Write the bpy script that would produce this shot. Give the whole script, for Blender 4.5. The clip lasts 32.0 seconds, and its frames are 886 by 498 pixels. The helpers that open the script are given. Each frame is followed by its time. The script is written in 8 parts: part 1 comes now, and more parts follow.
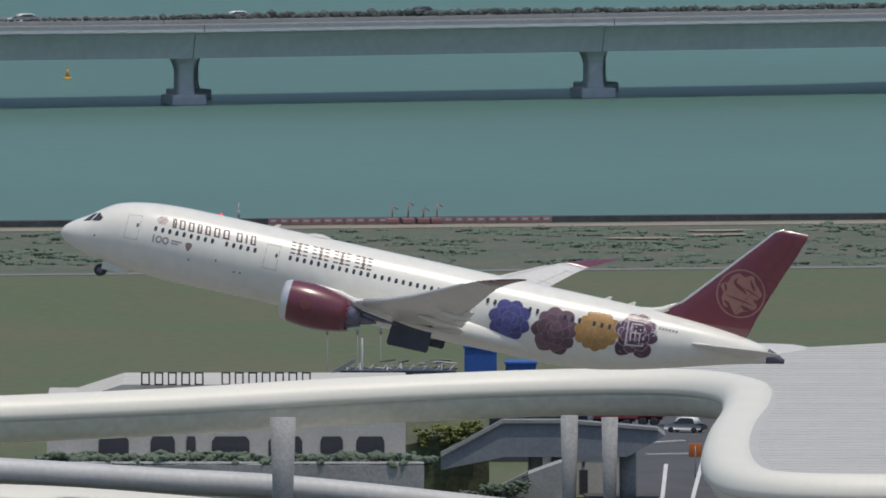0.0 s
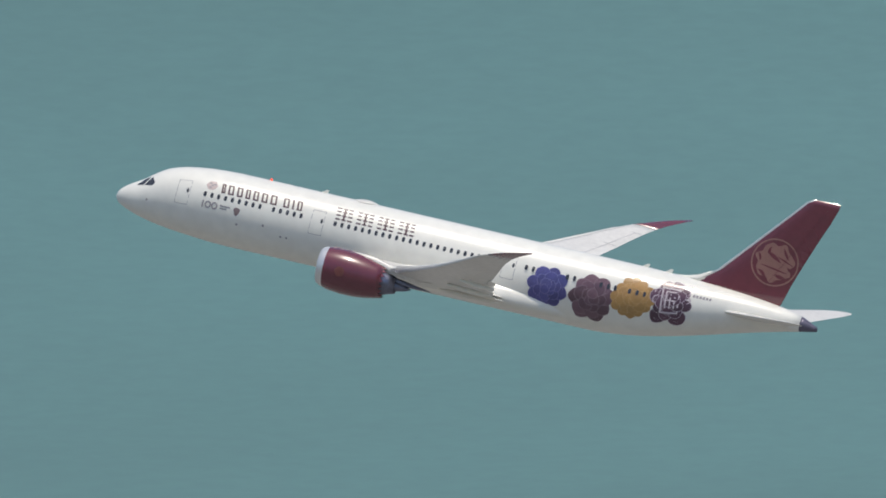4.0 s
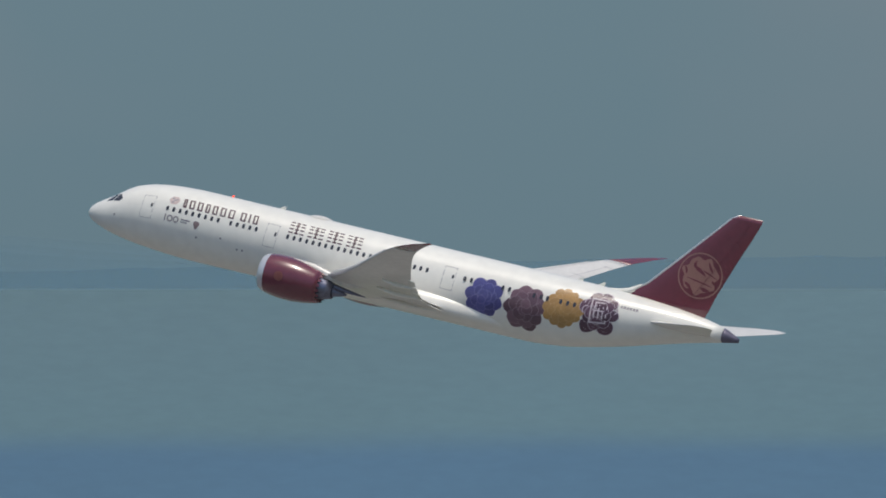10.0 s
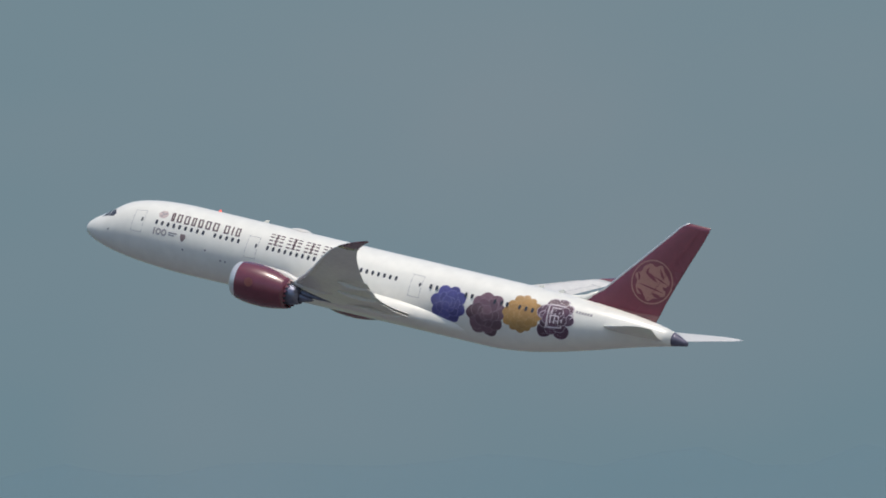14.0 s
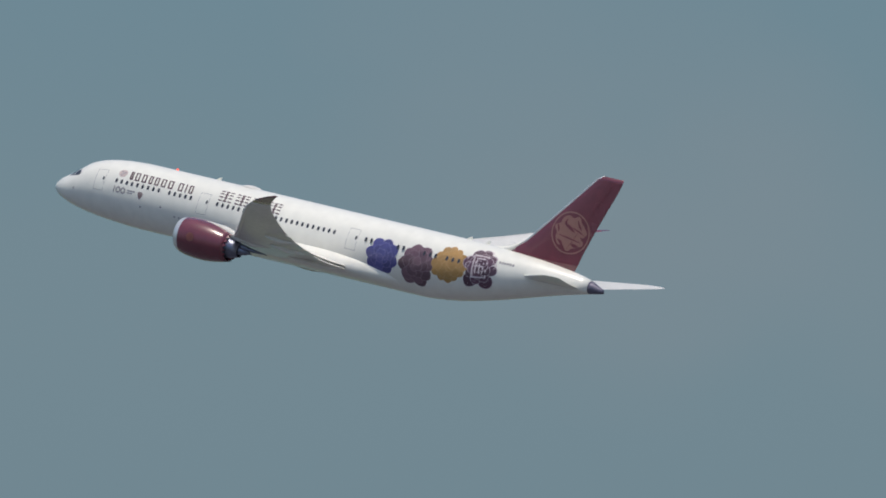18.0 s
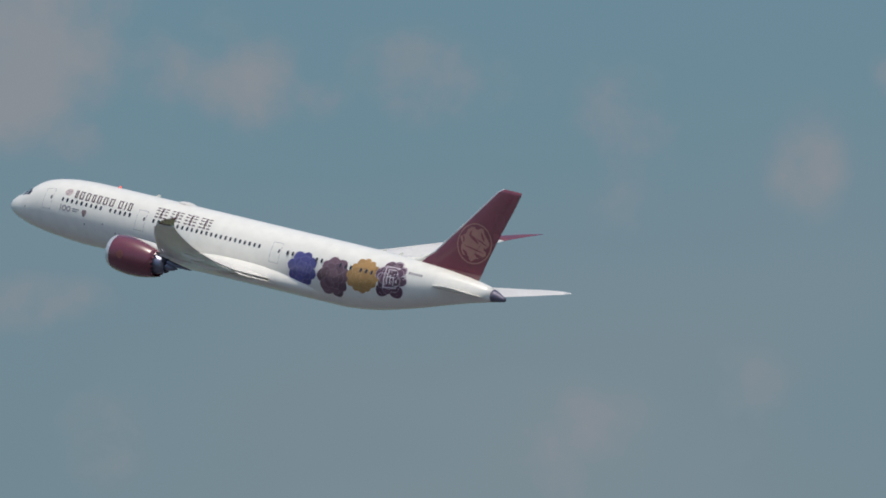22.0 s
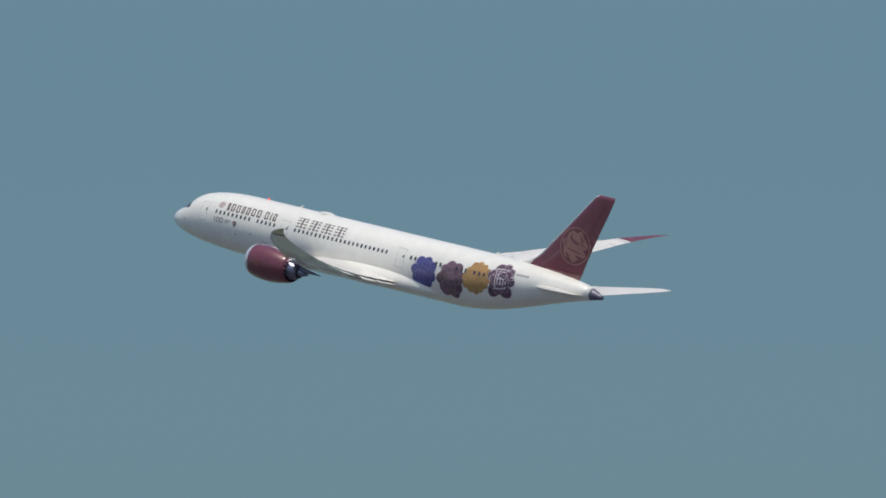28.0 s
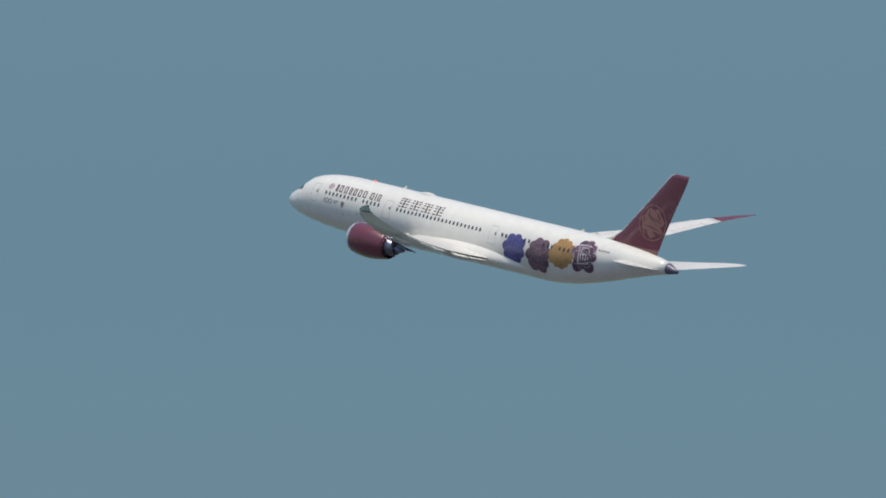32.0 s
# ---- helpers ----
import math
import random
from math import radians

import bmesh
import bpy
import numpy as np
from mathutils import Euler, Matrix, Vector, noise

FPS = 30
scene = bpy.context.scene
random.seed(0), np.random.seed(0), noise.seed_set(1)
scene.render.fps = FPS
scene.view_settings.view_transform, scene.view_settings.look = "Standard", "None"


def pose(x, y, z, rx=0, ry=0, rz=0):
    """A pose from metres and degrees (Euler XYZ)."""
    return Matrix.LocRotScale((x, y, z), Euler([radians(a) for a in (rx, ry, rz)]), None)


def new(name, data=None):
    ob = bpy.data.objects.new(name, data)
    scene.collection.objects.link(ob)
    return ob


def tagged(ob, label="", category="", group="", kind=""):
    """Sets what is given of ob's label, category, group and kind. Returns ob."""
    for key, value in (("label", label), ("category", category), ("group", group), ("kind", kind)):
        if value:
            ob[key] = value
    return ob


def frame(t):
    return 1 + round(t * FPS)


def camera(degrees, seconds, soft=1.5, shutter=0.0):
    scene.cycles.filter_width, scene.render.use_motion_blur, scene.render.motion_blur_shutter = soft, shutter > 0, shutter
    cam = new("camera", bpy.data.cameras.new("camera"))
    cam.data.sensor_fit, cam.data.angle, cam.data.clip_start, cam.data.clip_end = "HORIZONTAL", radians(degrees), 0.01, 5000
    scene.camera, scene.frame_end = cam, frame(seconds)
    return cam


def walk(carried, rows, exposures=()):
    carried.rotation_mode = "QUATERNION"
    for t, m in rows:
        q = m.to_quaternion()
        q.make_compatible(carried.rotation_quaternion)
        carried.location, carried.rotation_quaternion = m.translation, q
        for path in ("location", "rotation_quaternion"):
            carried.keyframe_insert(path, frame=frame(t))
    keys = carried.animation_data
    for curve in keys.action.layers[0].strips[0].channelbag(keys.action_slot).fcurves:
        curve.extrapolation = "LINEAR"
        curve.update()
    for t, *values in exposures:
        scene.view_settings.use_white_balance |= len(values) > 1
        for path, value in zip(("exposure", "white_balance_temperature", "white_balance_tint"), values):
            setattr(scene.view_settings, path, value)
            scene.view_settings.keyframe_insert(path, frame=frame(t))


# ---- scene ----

# The camera stands on a tall building and swings after the airliner.
EYE_Z = 175.0
cam = camera(1.7966, 32.0, soft=1.8)
# seconds, swing to the left and lift above the level, in degrees
SWING = [(0.0, -0.0000, -2.7768), (0.1, 0.2064, -2.7469), (0.5, 1.0083, -2.6295), (1.0, 1.9438, -2.4936), (1.5, 2.9365, -2.3626),
    (2.0, 3.9124, -2.2234), (2.5, 4.9170, -2.1111), (3.0, 5.8848, -1.9745), (3.5, 6.8589, -1.8452), (4.0, 7.8301, -1.7147),
    (4.5, 8.7892, -1.5746), (5.0, 9.6964, -1.4350), (5.5, 10.6387, -1.2808), (6.0, 11.6036, -1.1012), (6.5, 12.5888, -0.9263),
    (7.0, 13.5170, -0.7778), (7.5, 14.4363, -0.6408), (8.0, 15.2972, -0.5037), (8.5, 16.0516, -0.3564), (9.0, 16.9323, -0.2050),
    (9.5, 17.9189, -0.0624), (10.0, 18.7272, 0.0807), (10.5, 19.4511, 0.2018), (11.0, 20.3074, 0.3066), (11.5, 21.1910, 0.4399),
    (12.0, 21.9365, 0.5797), (12.5, 22.6631, 0.7075), (13.0, 23.3275, 0.8252), (13.5, 24.0327, 0.9565), (14.0, 24.7391, 1.0839),
    (14.5, 25.4758, 1.1458), (15.0, 26.1469, 1.2101), (15.5, 26.7748, 1.3216), (16.0, 27.4112, 1.4191), (16.5, 28.0365, 1.5133),
    (17.0, 28.6482, 1.6043), (17.5, 29.2438, 1.6924), (18.0, 29.6478, 1.7597), (18.5, 30.1822, 1.8314), (19.0, 30.8312, 1.9429),
    (19.5, 31.3408, 2.0298), (20.0, 31.7867, 2.0945), (20.5, 32.3552, 2.2036), (21.0, 32.8576, 2.2956), (21.5, 33.2358, 2.3228),
    (22.0, 33.7340, 2.3679), (22.5, 34.2869, 2.4237), (23.0, 34.9307, 2.4992), (23.5, 35.5364, 2.5909), (24.0, 36.0702, 2.6820),
    (24.5, 36.5192, 2.7269), (25.0, 36.9977, 2.7436), (25.5, 37.3827, 2.7579), (26.0, 37.6891, 2.8034), (26.5, 38.1174, 2.8833),
    (27.0, 38.5267, 2.9344), (27.5, 38.9198, 2.9856), (28.0, 39.3070, 3.0359), (28.5, 39.6986, 3.0843), (29.0, 40.1498, 3.1201),
    (29.5, 40.6358, 3.1492), (30.0, 41.0115, 3.1713), (30.5, 41.3497, 3.2156), (31.0, 41.7434, 3.2815), (31.5, 42.1806, 3.3254),
    (31.9, 42.4847, 3.3463), (32.0, 42.5561, 3.3507)]
walk(cam, [(t, pose(0, 0, EYE_Z, 90 + lift, 0, swing)) for t, swing, lift in SWING],
     exposures=[(0.0, -0.23), (0.5, -0.10), (1.0, -0.06), (2.0, 0.02), (9.2, 0.0), (10.0, -0.14), (10.7, -0.06), (12.0, -0.04), (13.5, 0.0), (32.0, 0.0)])

# ---- light ----
SUN_UP, SUN_AZ = 78.0, 155.0          # degrees above the level; turn from +y clockwise
world = bpy.data.worlds.new("sky")
scene.world = world
world.use_nodes = True
wn, wl = world.node_tree.nodes, world.node_tree.links
coord = wn.new("ShaderNodeTexCoord")
height = wn.new("ShaderNodeSeparateXYZ")
wl.new(coord.outputs["Generated"], height.inputs[0])
sky = wn.new("ShaderNodeTexSky")
sky.sky_type = "NISHITA"
sky.sun_disc = False
sky.sun_elevation, sky.sun_rotation = radians(SUN_UP), radians(SUN_AZ)
sky.air_density, sky.dust_density, sky.ozone_density = 1.0, 1.6, 1.0
stretch = wn.new("ShaderNodeMapping")
stretch.inputs["Scale"].default_value = (1.0, 1.0, 1.5)
wl.new(coord.outputs["Generated"], stretch.inputs["Vector"])
puffs = wn.new("ShaderNodeTexNoise")
puffs.inputs["Scale"].default_value = 38.0
puffs.inputs["Detail"].default_value = 3.0
puffs.inputs["Roughness"].default_value = 0.45
wl.new(stretch.outputs[0], puffs.inputs["Vector"])
cover = wn.new("ShaderNodeValToRGB")
cover.color_ramp.elements[0].position, cover.color_ramp.elements[1].position = 0.46, 0.68
cover.color_ramp.elements[0].color, cover.color_ramp.elements[1].color = (0, 0, 0, 1), (0.5, 0.5, 0.5, 1)
wl.new(puffs.outputs["Fac"], cover.inputs["Fac"])
# the broad veil thins out higher up
veil = wn.new("ShaderNodeMapRange")
veil.inputs["From Min"].default_value, veil.inputs["From Max"].default_value = 0.036, 0.048
veil.inputs["To Min"].default_value, veil.inputs["To Max"].default_value = 1.0, 0.1
wl.new(height.outputs["Z"], veil.inputs["Value"])
# a thick summer haze low over the sea, thinning upwards
thin = wn.new("ShaderNodeMapRange")
thin.inputs["From Min"].default_value, thin.inputs["From Max"].default_value = 0.06, 0.45
thin.inputs["To Min"].default_value, thin.inputs["To Max"].default_value = 0.94, 0.0
wl.new(height.outputs["Z"], thin.inputs["Value"])
hue = wn.new("ShaderNodeValToRGB")
hue.color_ramp.elements[0].position, hue.color_ramp.elements[1].position = 0.0, 0.058
hue.color_ramp.elements[0].color, hue.color_ramp.elements[1].color = (0.138, 0.222, 0.270, 1), (0.116, 0.226, 0.306, 1)
for spot, tone in ((0.012, (0.143, 0.228, 0.278, 1)), (0.03, (0.156, 0.235, 0.283, 1)), (0.040, (0.136, 0.229, 0.288, 1)), (0.047, (0.126, 0.230, 0.298, 1))):
    hue.color_ramp.elements.new(spot).color = tone
wl.new(height.outputs["Z"], hue.inputs["Fac"])
lift = wn.new("ShaderNodeMixRGB")
lift.blend_type = "MULTIPLY"
lift.inputs["Fac"].default_value = 1.0
lift.inputs["Color2"].default_value = (7.7, 7.7, 7.7, 1)
wl.new(hue.outputs["Color"], lift.inputs["Color1"])


def wmath(op, a, b=None):
    """A sum or product in the sky's shader; a and b are sockets or numbers."""
    node = wn.new("ShaderNodeMath")
    node.operation = op
    for i, v in enumerate((a, b)):
        if v is None:
            continue
        if isinstance(v, (int, float)):
            node.inputs[i].default_value = v
        else:
            wl.new(v, node.inputs[i])
    return node.outputs[0]


# soft cumulus heads in the haze: bearing, lift, half width and half height in thousandths of a radian, density
around = wmath("ARCTAN2", height.outputs["X"], height.outputs["Y"])
above = wmath("ARCSINE", height.outputs["Z"])
frill = wn.new("ShaderNodeTexNoise")
frill.inputs["Scale"].default_value = 260.0
frill.inputs["Detail"].default_value = 5.0
frill.inputs["Roughness"].default_value = 0.55
wl.new(coord.outputs["Generated"], frill.inputs["Vector"])
heap = 0.0
for b0, e0, rb, re, dense in ((-603.6, 48.2, 7.0, 2.9, 1.2), (-618.5, 38.2, 7.5, 3.6, 1.0), (-604.0, 39.4, 4.5, 1.3, 0.6), (-581.9, 45.0, 2.6, 3.0, 0.8), (-595.4, 47.1, 4.2, 1.9, 0.8), (-601.4, 45.3, 2.0, 1.3, 0.7), (-575.8, 44.4, 1.8, 2.6, 0.6), (-600.6, 34.8, 2.4, 2.4, 0.6), (-578.0, 35.3, 2.2, 2.9, 0.6),
                              (-572.8, 47.4, 1.1, 1.3, 0.6), (-584.0, 34.2, 3.8, 2.7, 0.6), (-562.6, 48.6, 2.8, 0.9, 0.6), (-647.0, 39.0, 2.6, 1.2, 0.85), (-589.5, 47.2, 4.5, 2.0, 0.7)):
    across = wmath("POWER", wmath("ABSOLUTE", wmath("MULTIPLY", wmath("ADD", around, -b0 / 1000), 1000 / rb)), 2.0)
    upward = wmath("POWER", wmath("ABSOLUTE", wmath("MULTIPLY", wmath("ADD", above, -e0 / 1000), 1000 / re)), 2.0)
    soft = wmath("EXPONENT", wmath("MULTIPLY", wmath("ADD", across, upward), -1.0))
    heap = wmath("MAXIMUM", heap, wmath("MULTIPLY", soft, dense))
billow = wn.new("ShaderNodeMapRange")
billow.interpolation_type = "SMOOTHSTEP"
billow.inputs["From Min"].default_value, billow.inputs["From Max"].default_value = 0.32, 1.5
wl.new(wmath("ADD", heap, wmath("MULTIPLY", wmath("MULTIPLY", wmath("SUBTRACT", frill.outputs["Fac"], 0.42), 2.6), wmath("MINIMUM", wmath("MULTIPLY", heap, 2.2), 1.0))), billow.inputs["Value"])
cloudy = wn.new("ShaderNodeMixRGB")
cloudy.inputs["Color2"].default_value = (1.57, 1.92, 2.23, 1)
bank = wn.new("ShaderNodeMapRange")
bank.interpolation_type = "SMOOTHSTEP"
bank.inputs["From Min"].default_value, bank.inputs["From Max"].default_value = -0.645, -0.612
wl.new(around, bank.inputs["Value"])
wl.new(wmath("MULTIPLY", wmath("MULTIPLY", cover.outputs["Color"], veil.outputs[0]), bank.outputs[0]), cloudy.inputs["Fac"])
wl.new(lift.outputs[0], cloudy.inputs["Color1"])
hazy = wn.new("ShaderNodeMixRGB")
wl.new(thin.outputs[0], hazy.inputs["Fac"])
wl.new(sky.outputs[0], hazy.inputs["Color1"])
heads = wn.new("ShaderNodeMixRGB")
heads.inputs["Color2"].default_value = (1.80, 1.97, 2.27, 1)
wl.new(billow.outputs[0], heads.inputs["Fac"])
wl.new(cloudy.outputs[0], heads.inputs["Color1"])
wl.new(heads.outputs[0], hazy.inputs["Color2"])
wl.new(hazy.outputs[0], wn["Background"].inputs["Color"])
wn["Background"].inputs["Strength"].default_value = 0.13
lamp = bpy.data.lights.new("sun", "SUN")
lamp.energy, lamp.angle, lamp.color = 2.5, radians(0.6), (1.0, 0.93, 0.82)
sun = new("sun", lamp)
_a = radians(SUN_AZ)
_e = radians(SUN_UP)
SUN_DIR = Vector((math.sin(_a) * math.cos(_e), math.cos(_a) * math.cos(_e), math.sin(_e)))
sun.rotation_euler = SUN_DIR.to_track_quat("Z", "Y").to_euler()


# ---- materials ----
def mat(name, color, rough=0.6, metal=0.0, vary=0.12, scale=1.0, fine=8.0, bump=0.0, coat=0.0, island=0.0, second=None,
        coords="Object", glow=None, spec=0.5, solid=1.0):
    """A surface with a coarse and a fine grain; second: another colour mixed in by the coarse grain;
    solid: under 1 imitates sea haze by making the surface partly see-through."""
    m = bpy.data.materials.new(name)
    m.use_nodes = True
    n, l = m.node_tree.nodes, m.node_tree.links
    b = n["Principled BSDF"]
    b.inputs["Roughness"].default_value, b.inputs["Metallic"].default_value = rough, metal
    b.inputs["Coat Weight"].default_value = coat
    b.inputs["Coat Roughness"].default_value = 0.04
    b.inputs["Specular IOR Level"].default_value = spec
    c = (*color, 1)
    tc = n.new("ShaderNodeTexCoord")
    if coords == "World":
        geo = n.new("ShaderNodeNewGeometry")
        where = geo.outputs["Position"]
    else:
        where = tc.outputs["Object"]
    big, small = n.new("ShaderNodeTexNoise"), n.new("ShaderNodeTexNoise")
    for t, s, d in ((big, scale, 3.0), (small, scale * fine, 4.0)):
        t.inputs["Scale"].default_value, t.inputs["Detail"].default_value = s, d
        l.new(where, t.inputs["Vector"])
    mix = n.new("ShaderNodeMixRGB")
    mix.inputs["Color1"].default_value = c
    mix.inputs["Color2"].default_value = (*second, 1) if second else tuple(x * (1 - vary) for x in color) + (1,)
    ramp = n.new("ShaderNodeValToRGB")
    ramp.color_ramp.elements[0].position, ramp.color_ramp.elements[1].position = 0.36, 0.64
    l.new(big.outputs["Fac"], ramp.inputs["Fac"])
    l.new(ramp.outputs["Color"], mix.inputs["Fac"])
    grain = n.new("ShaderNodeMixRGB")
    grain.blend_type = "MULTIPLY"
    grain.inputs["Fac"].default_value = 1.0
    g2 = n.new("ShaderNodeMapRange")
    g2.inputs["From Min"].default_value, g2.inputs["From Max"].default_value = 0.3, 0.7
    g2.inputs["To Min"].default_value, g2.inputs["To Max"].default_value = 1 - vary, 1 + vary
    l.new(small.outputs["Fac"], g2.inputs["Value"])
    l.new(mix.outputs[0], grain.inputs["Color1"])
    l.new(g2.outputs[0], grain.inputs["Color2"])
    out = grain.outputs[0]
    if island:
        geo2, oi = n.new("ShaderNodeNewGeometry"), n.new("ShaderNodeObjectInfo")
        add = n.new("ShaderNodeMath")
        add.operation = "ADD"
        fr = n.new("ShaderNodeMath")
        fr.operation = "FRACT"
        l.new(geo2.outputs["Random Per Island"], add.inputs[0])
        l.new(oi.outputs["Random"], add.inputs[1])
        l.new(add.outputs[0], fr.inputs[0])
        g3 = n.new("ShaderNodeMapRange")
        g3.inputs["To Min"].default_value, g3.inputs["To Max"].default_value = 1 - island, 1 + island
        l.new(fr.outputs[0], g3.inputs["Value"])
        mm = n.new("ShaderNodeMixRGB")
        mm.blend_type = "MULTIPLY"
        mm.inputs["Fac"].default_value = 1.0
        l.new(out, mm.inputs["Color1"])
        l.new(g3.outputs[0], mm.inputs["Color2"])
        out = mm.outputs[0]
    l.new(out, b.inputs["Base Color"])
    rr = n.new("ShaderNodeMapRange")
    rr.inputs["To Min"].default_value, rr.inputs["To Max"].default_value = max(0.02, rough - 0.06), min(1, rough + 0.06)
    l.new(big.outputs["Fac"], rr.inputs["Value"])
    l.new(rr.outputs[0], b.inputs["Roughness"])
    if bump:
        bp = n.new("ShaderNodeBump")
        bp.inputs["Strength"].default_value = bump
        bp.inputs["Distance"].default_value = 0.05
        l.new(small.outputs["Fac"], bp.inputs["Height"])
        l.new(bp.outputs[0], b.inputs["Normal"])
    # see-through mix stands in for haze
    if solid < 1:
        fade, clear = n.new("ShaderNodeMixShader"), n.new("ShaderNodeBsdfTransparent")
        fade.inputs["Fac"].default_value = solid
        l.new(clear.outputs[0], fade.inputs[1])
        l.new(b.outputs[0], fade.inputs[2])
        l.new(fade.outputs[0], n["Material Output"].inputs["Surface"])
    if glow:
        b.inputs["Emission Color"].default_value = (*glow[0], 1)
        b.inputs["Emission Strength"].default_value = glow[1]
    return m


WHITE = mat("white_paint", (0.85, 0.83, 0.752), 0.3, vary=0.035, scale=0.12, fine=9, coat=0.45)
WING = mat("wing_grey_paint", (0.74, 0.715, 0.665), 0.35, vary=0.06, scale=0.25, fine=9, coat=0.25)
MAROON = mat("maroon_paint", (0.165, 0.033, 0.050), 0.25, vary=0.08, scale=0.2, fine=9, coat=0.8)
LIP = mat("bare_aluminium", (0.80, 0.79, 0.77), 0.32, metal=0.55, vary=0.05, scale=1)
STEEL = mat("heat_stained_metal", (0.22, 0.23, 0.30), 0.35, metal=0.85, vary=0.2, scale=1.2)
CONE = mat("tail_cone_metal", (0.15, 0.14, 0.19), 0.45, metal=0.3, vary=0.15, scale=1.5)
RAILHUB = mat("dull_wheel_hub", (0.20, 0.20, 0.22), 0.5, metal=0.4, vary=0.15, scale=3)
DARKMETAL = mat("dark_metal", (0.09, 0.09, 0.11), 0.4, metal=0.7, vary=0.2, scale=2)
TYRE = mat("tyre_rubber", (0.05, 0.052, 0.066), 0.8, vary=0.2, scale=3)
PANE = mat("dark_window_glass", (0.06, 0.064, 0.078), 0.12, vary=0.1, scale=4)
LINE = mat("panel_seam", (0.46, 0.455, 0.45), 0.5, vary=0.05, scale=3)
LETTER = mat("brown_lettering", (0.10, 0.055, 0.065), 0.4, vary=0.08, scale=2)
FAINT = mat("grey_marking", (0.36, 0.33, 0.34), 0.4, vary=0.08, scale=2)
GOLD = mat("beige_gold_marking", (0.31, 0.155, 0.13), 0.4, vary=0.1, scale=2)
BLUE = mat("indigo_petals", (0.085, 0.082, 0.26), 0.32, vary=0.16, scale=1.4, coat=0.4, island=0.22)
MAUVE = mat("mauve_petals", (0.165, 0.09, 0.115), 0.32, vary=0.14, scale=1.4, coat=0.4, island=0.28)
AMBER = mat("amber_petals", (0.46, 0.26, 0.085), 0.32, vary=0.14, scale=1.4, coat=0.4, island=0.10)
PLUM = mat("plum_petals", (0.115, 0.055, 0.085), 0.32, vary=0.14, scale=1.4, coat=0.4, island=0.28)
RED_GLASS = mat("red_beacon", (0.7, 0.05, 0.03), 0.2, vary=0.05, scale=3, glow=((1.0, 0.12, 0.06), 1.2))
LAMPGLOW = mat("lit_lamp", (0.9, 0.8, 0.85), 0.2, vary=0.02, scale=3, glow=((1.0, 0.8, 0.9), 3.0))


# ---- mesh helpers ----
def part(name, bm, material, parent=None, label="", smooth=True, recalc=True):
    """Links a bmesh as one mesh object under parent."""
    me = bpy.data.meshes.new(name)
    if recalc:
        bmesh.ops.recalc_face_normals(bm, faces=bm.faces)
    bm.to_mesh(me)
    bm.free()
    me.materials.append(material)
    if smooth:
        me.polygons.foreach_set("use_smooth", [True] * len(me.polygons))
    ob = new(name, me)
    if parent is not None:
        ob.parent = parent
    if label:
        ob["label"] = label
    return ob


def thing(name, label, category, m=None, group="", kind=""):
    ob = new(name)
    ob.empty_display_size = 0.5
    if m is not None:
        ob.matrix_basis = m
    return tagged(ob, label, category, group, kind)


def loft(rings, bm=None, cap=True, closed=True):
    """Faces between rings of equal length."""
    bm = bm or bmesh.new()
    rows = [[bm.verts.new(p) for p in r] for r in rings]
    k = len(rows[0])
    for a, b in zip(rows, rows[1:]):
        for i in range(k if closed else k - 1):
            j = (i + 1) % k
            bm.faces.new((a[i], a[j], b[j], b[i]))
    if cap and closed:
        for r in (rows[0], rows[-1]):
            bm.faces.new(r)
    return bm


def box(bm, x0, x1, y0, y1, z0, z1, bevel=0.0, m=None):
    """A box added to bm, its edges cut by bevel."""
    got = bmesh.ops.create_cube(bm, size=1.0)["verts"]
    for v in got:
        v.co = Vector((x0 + (v.co.x + .5) * (x1 - x0), y0 + (v.co.y + .5) * (y1 - y0), z0 + (v.co.z + .5) * (z1 - z0)))
    if bevel:
        ed = list({e for v in got for e in v.link_edges})
        out = bmesh.ops.bevel(bm, geom=ed, offset=bevel, segments=2, affect="EDGES", profile=0.5)
        got = list({v for f in out["faces"] for v in f.verts} | {v for v in got if v.is_valid})
    if m is not None:
        for v in got:
            v.co = m @ v.co
    return bm


def tube(bm, points, radius, sides=8):
    """A round bar through the points; radius a number or one for each point."""
    pts = [Vector(p) for p in points]
    rad = radius if isinstance(radius, (list, tuple)) else [radius] * len(pts)
    rings = []
    for i, p in enumerate(pts):
        d = (pts[min(i + 1, len(pts) - 1)] - pts[max(i - 1, 0)]).normalized()
        u = d.orthogonal().normalized()
        if i:
            u = (keep - d * keep.dot(d)).normalized()
        keep = u
        w = d.cross(u)
        rings.append([p + (u * math.cos(2 * math.pi * k / sides) + w * math.sin(2 * math.pi * k / sides)) * rad[i] for k in range(sides)])
    return loft(rings, bm)


def spin(bm, profile, sides=40, axis="x", closed=False):
    """Turns (along, radius) pairs round an axis."""
    rings = []
    for a, r in profile:
        ring = []
        for k in range(sides):
            c, s = r * math.cos(2 * math.pi * k / sides), r * math.sin(2 * math.pi * k / sides)
            ring.append((a, c, s) if axis == "x" else (c, s, a))
        rings.append(ring)
    return loft(rings, bm, cap=not closed)


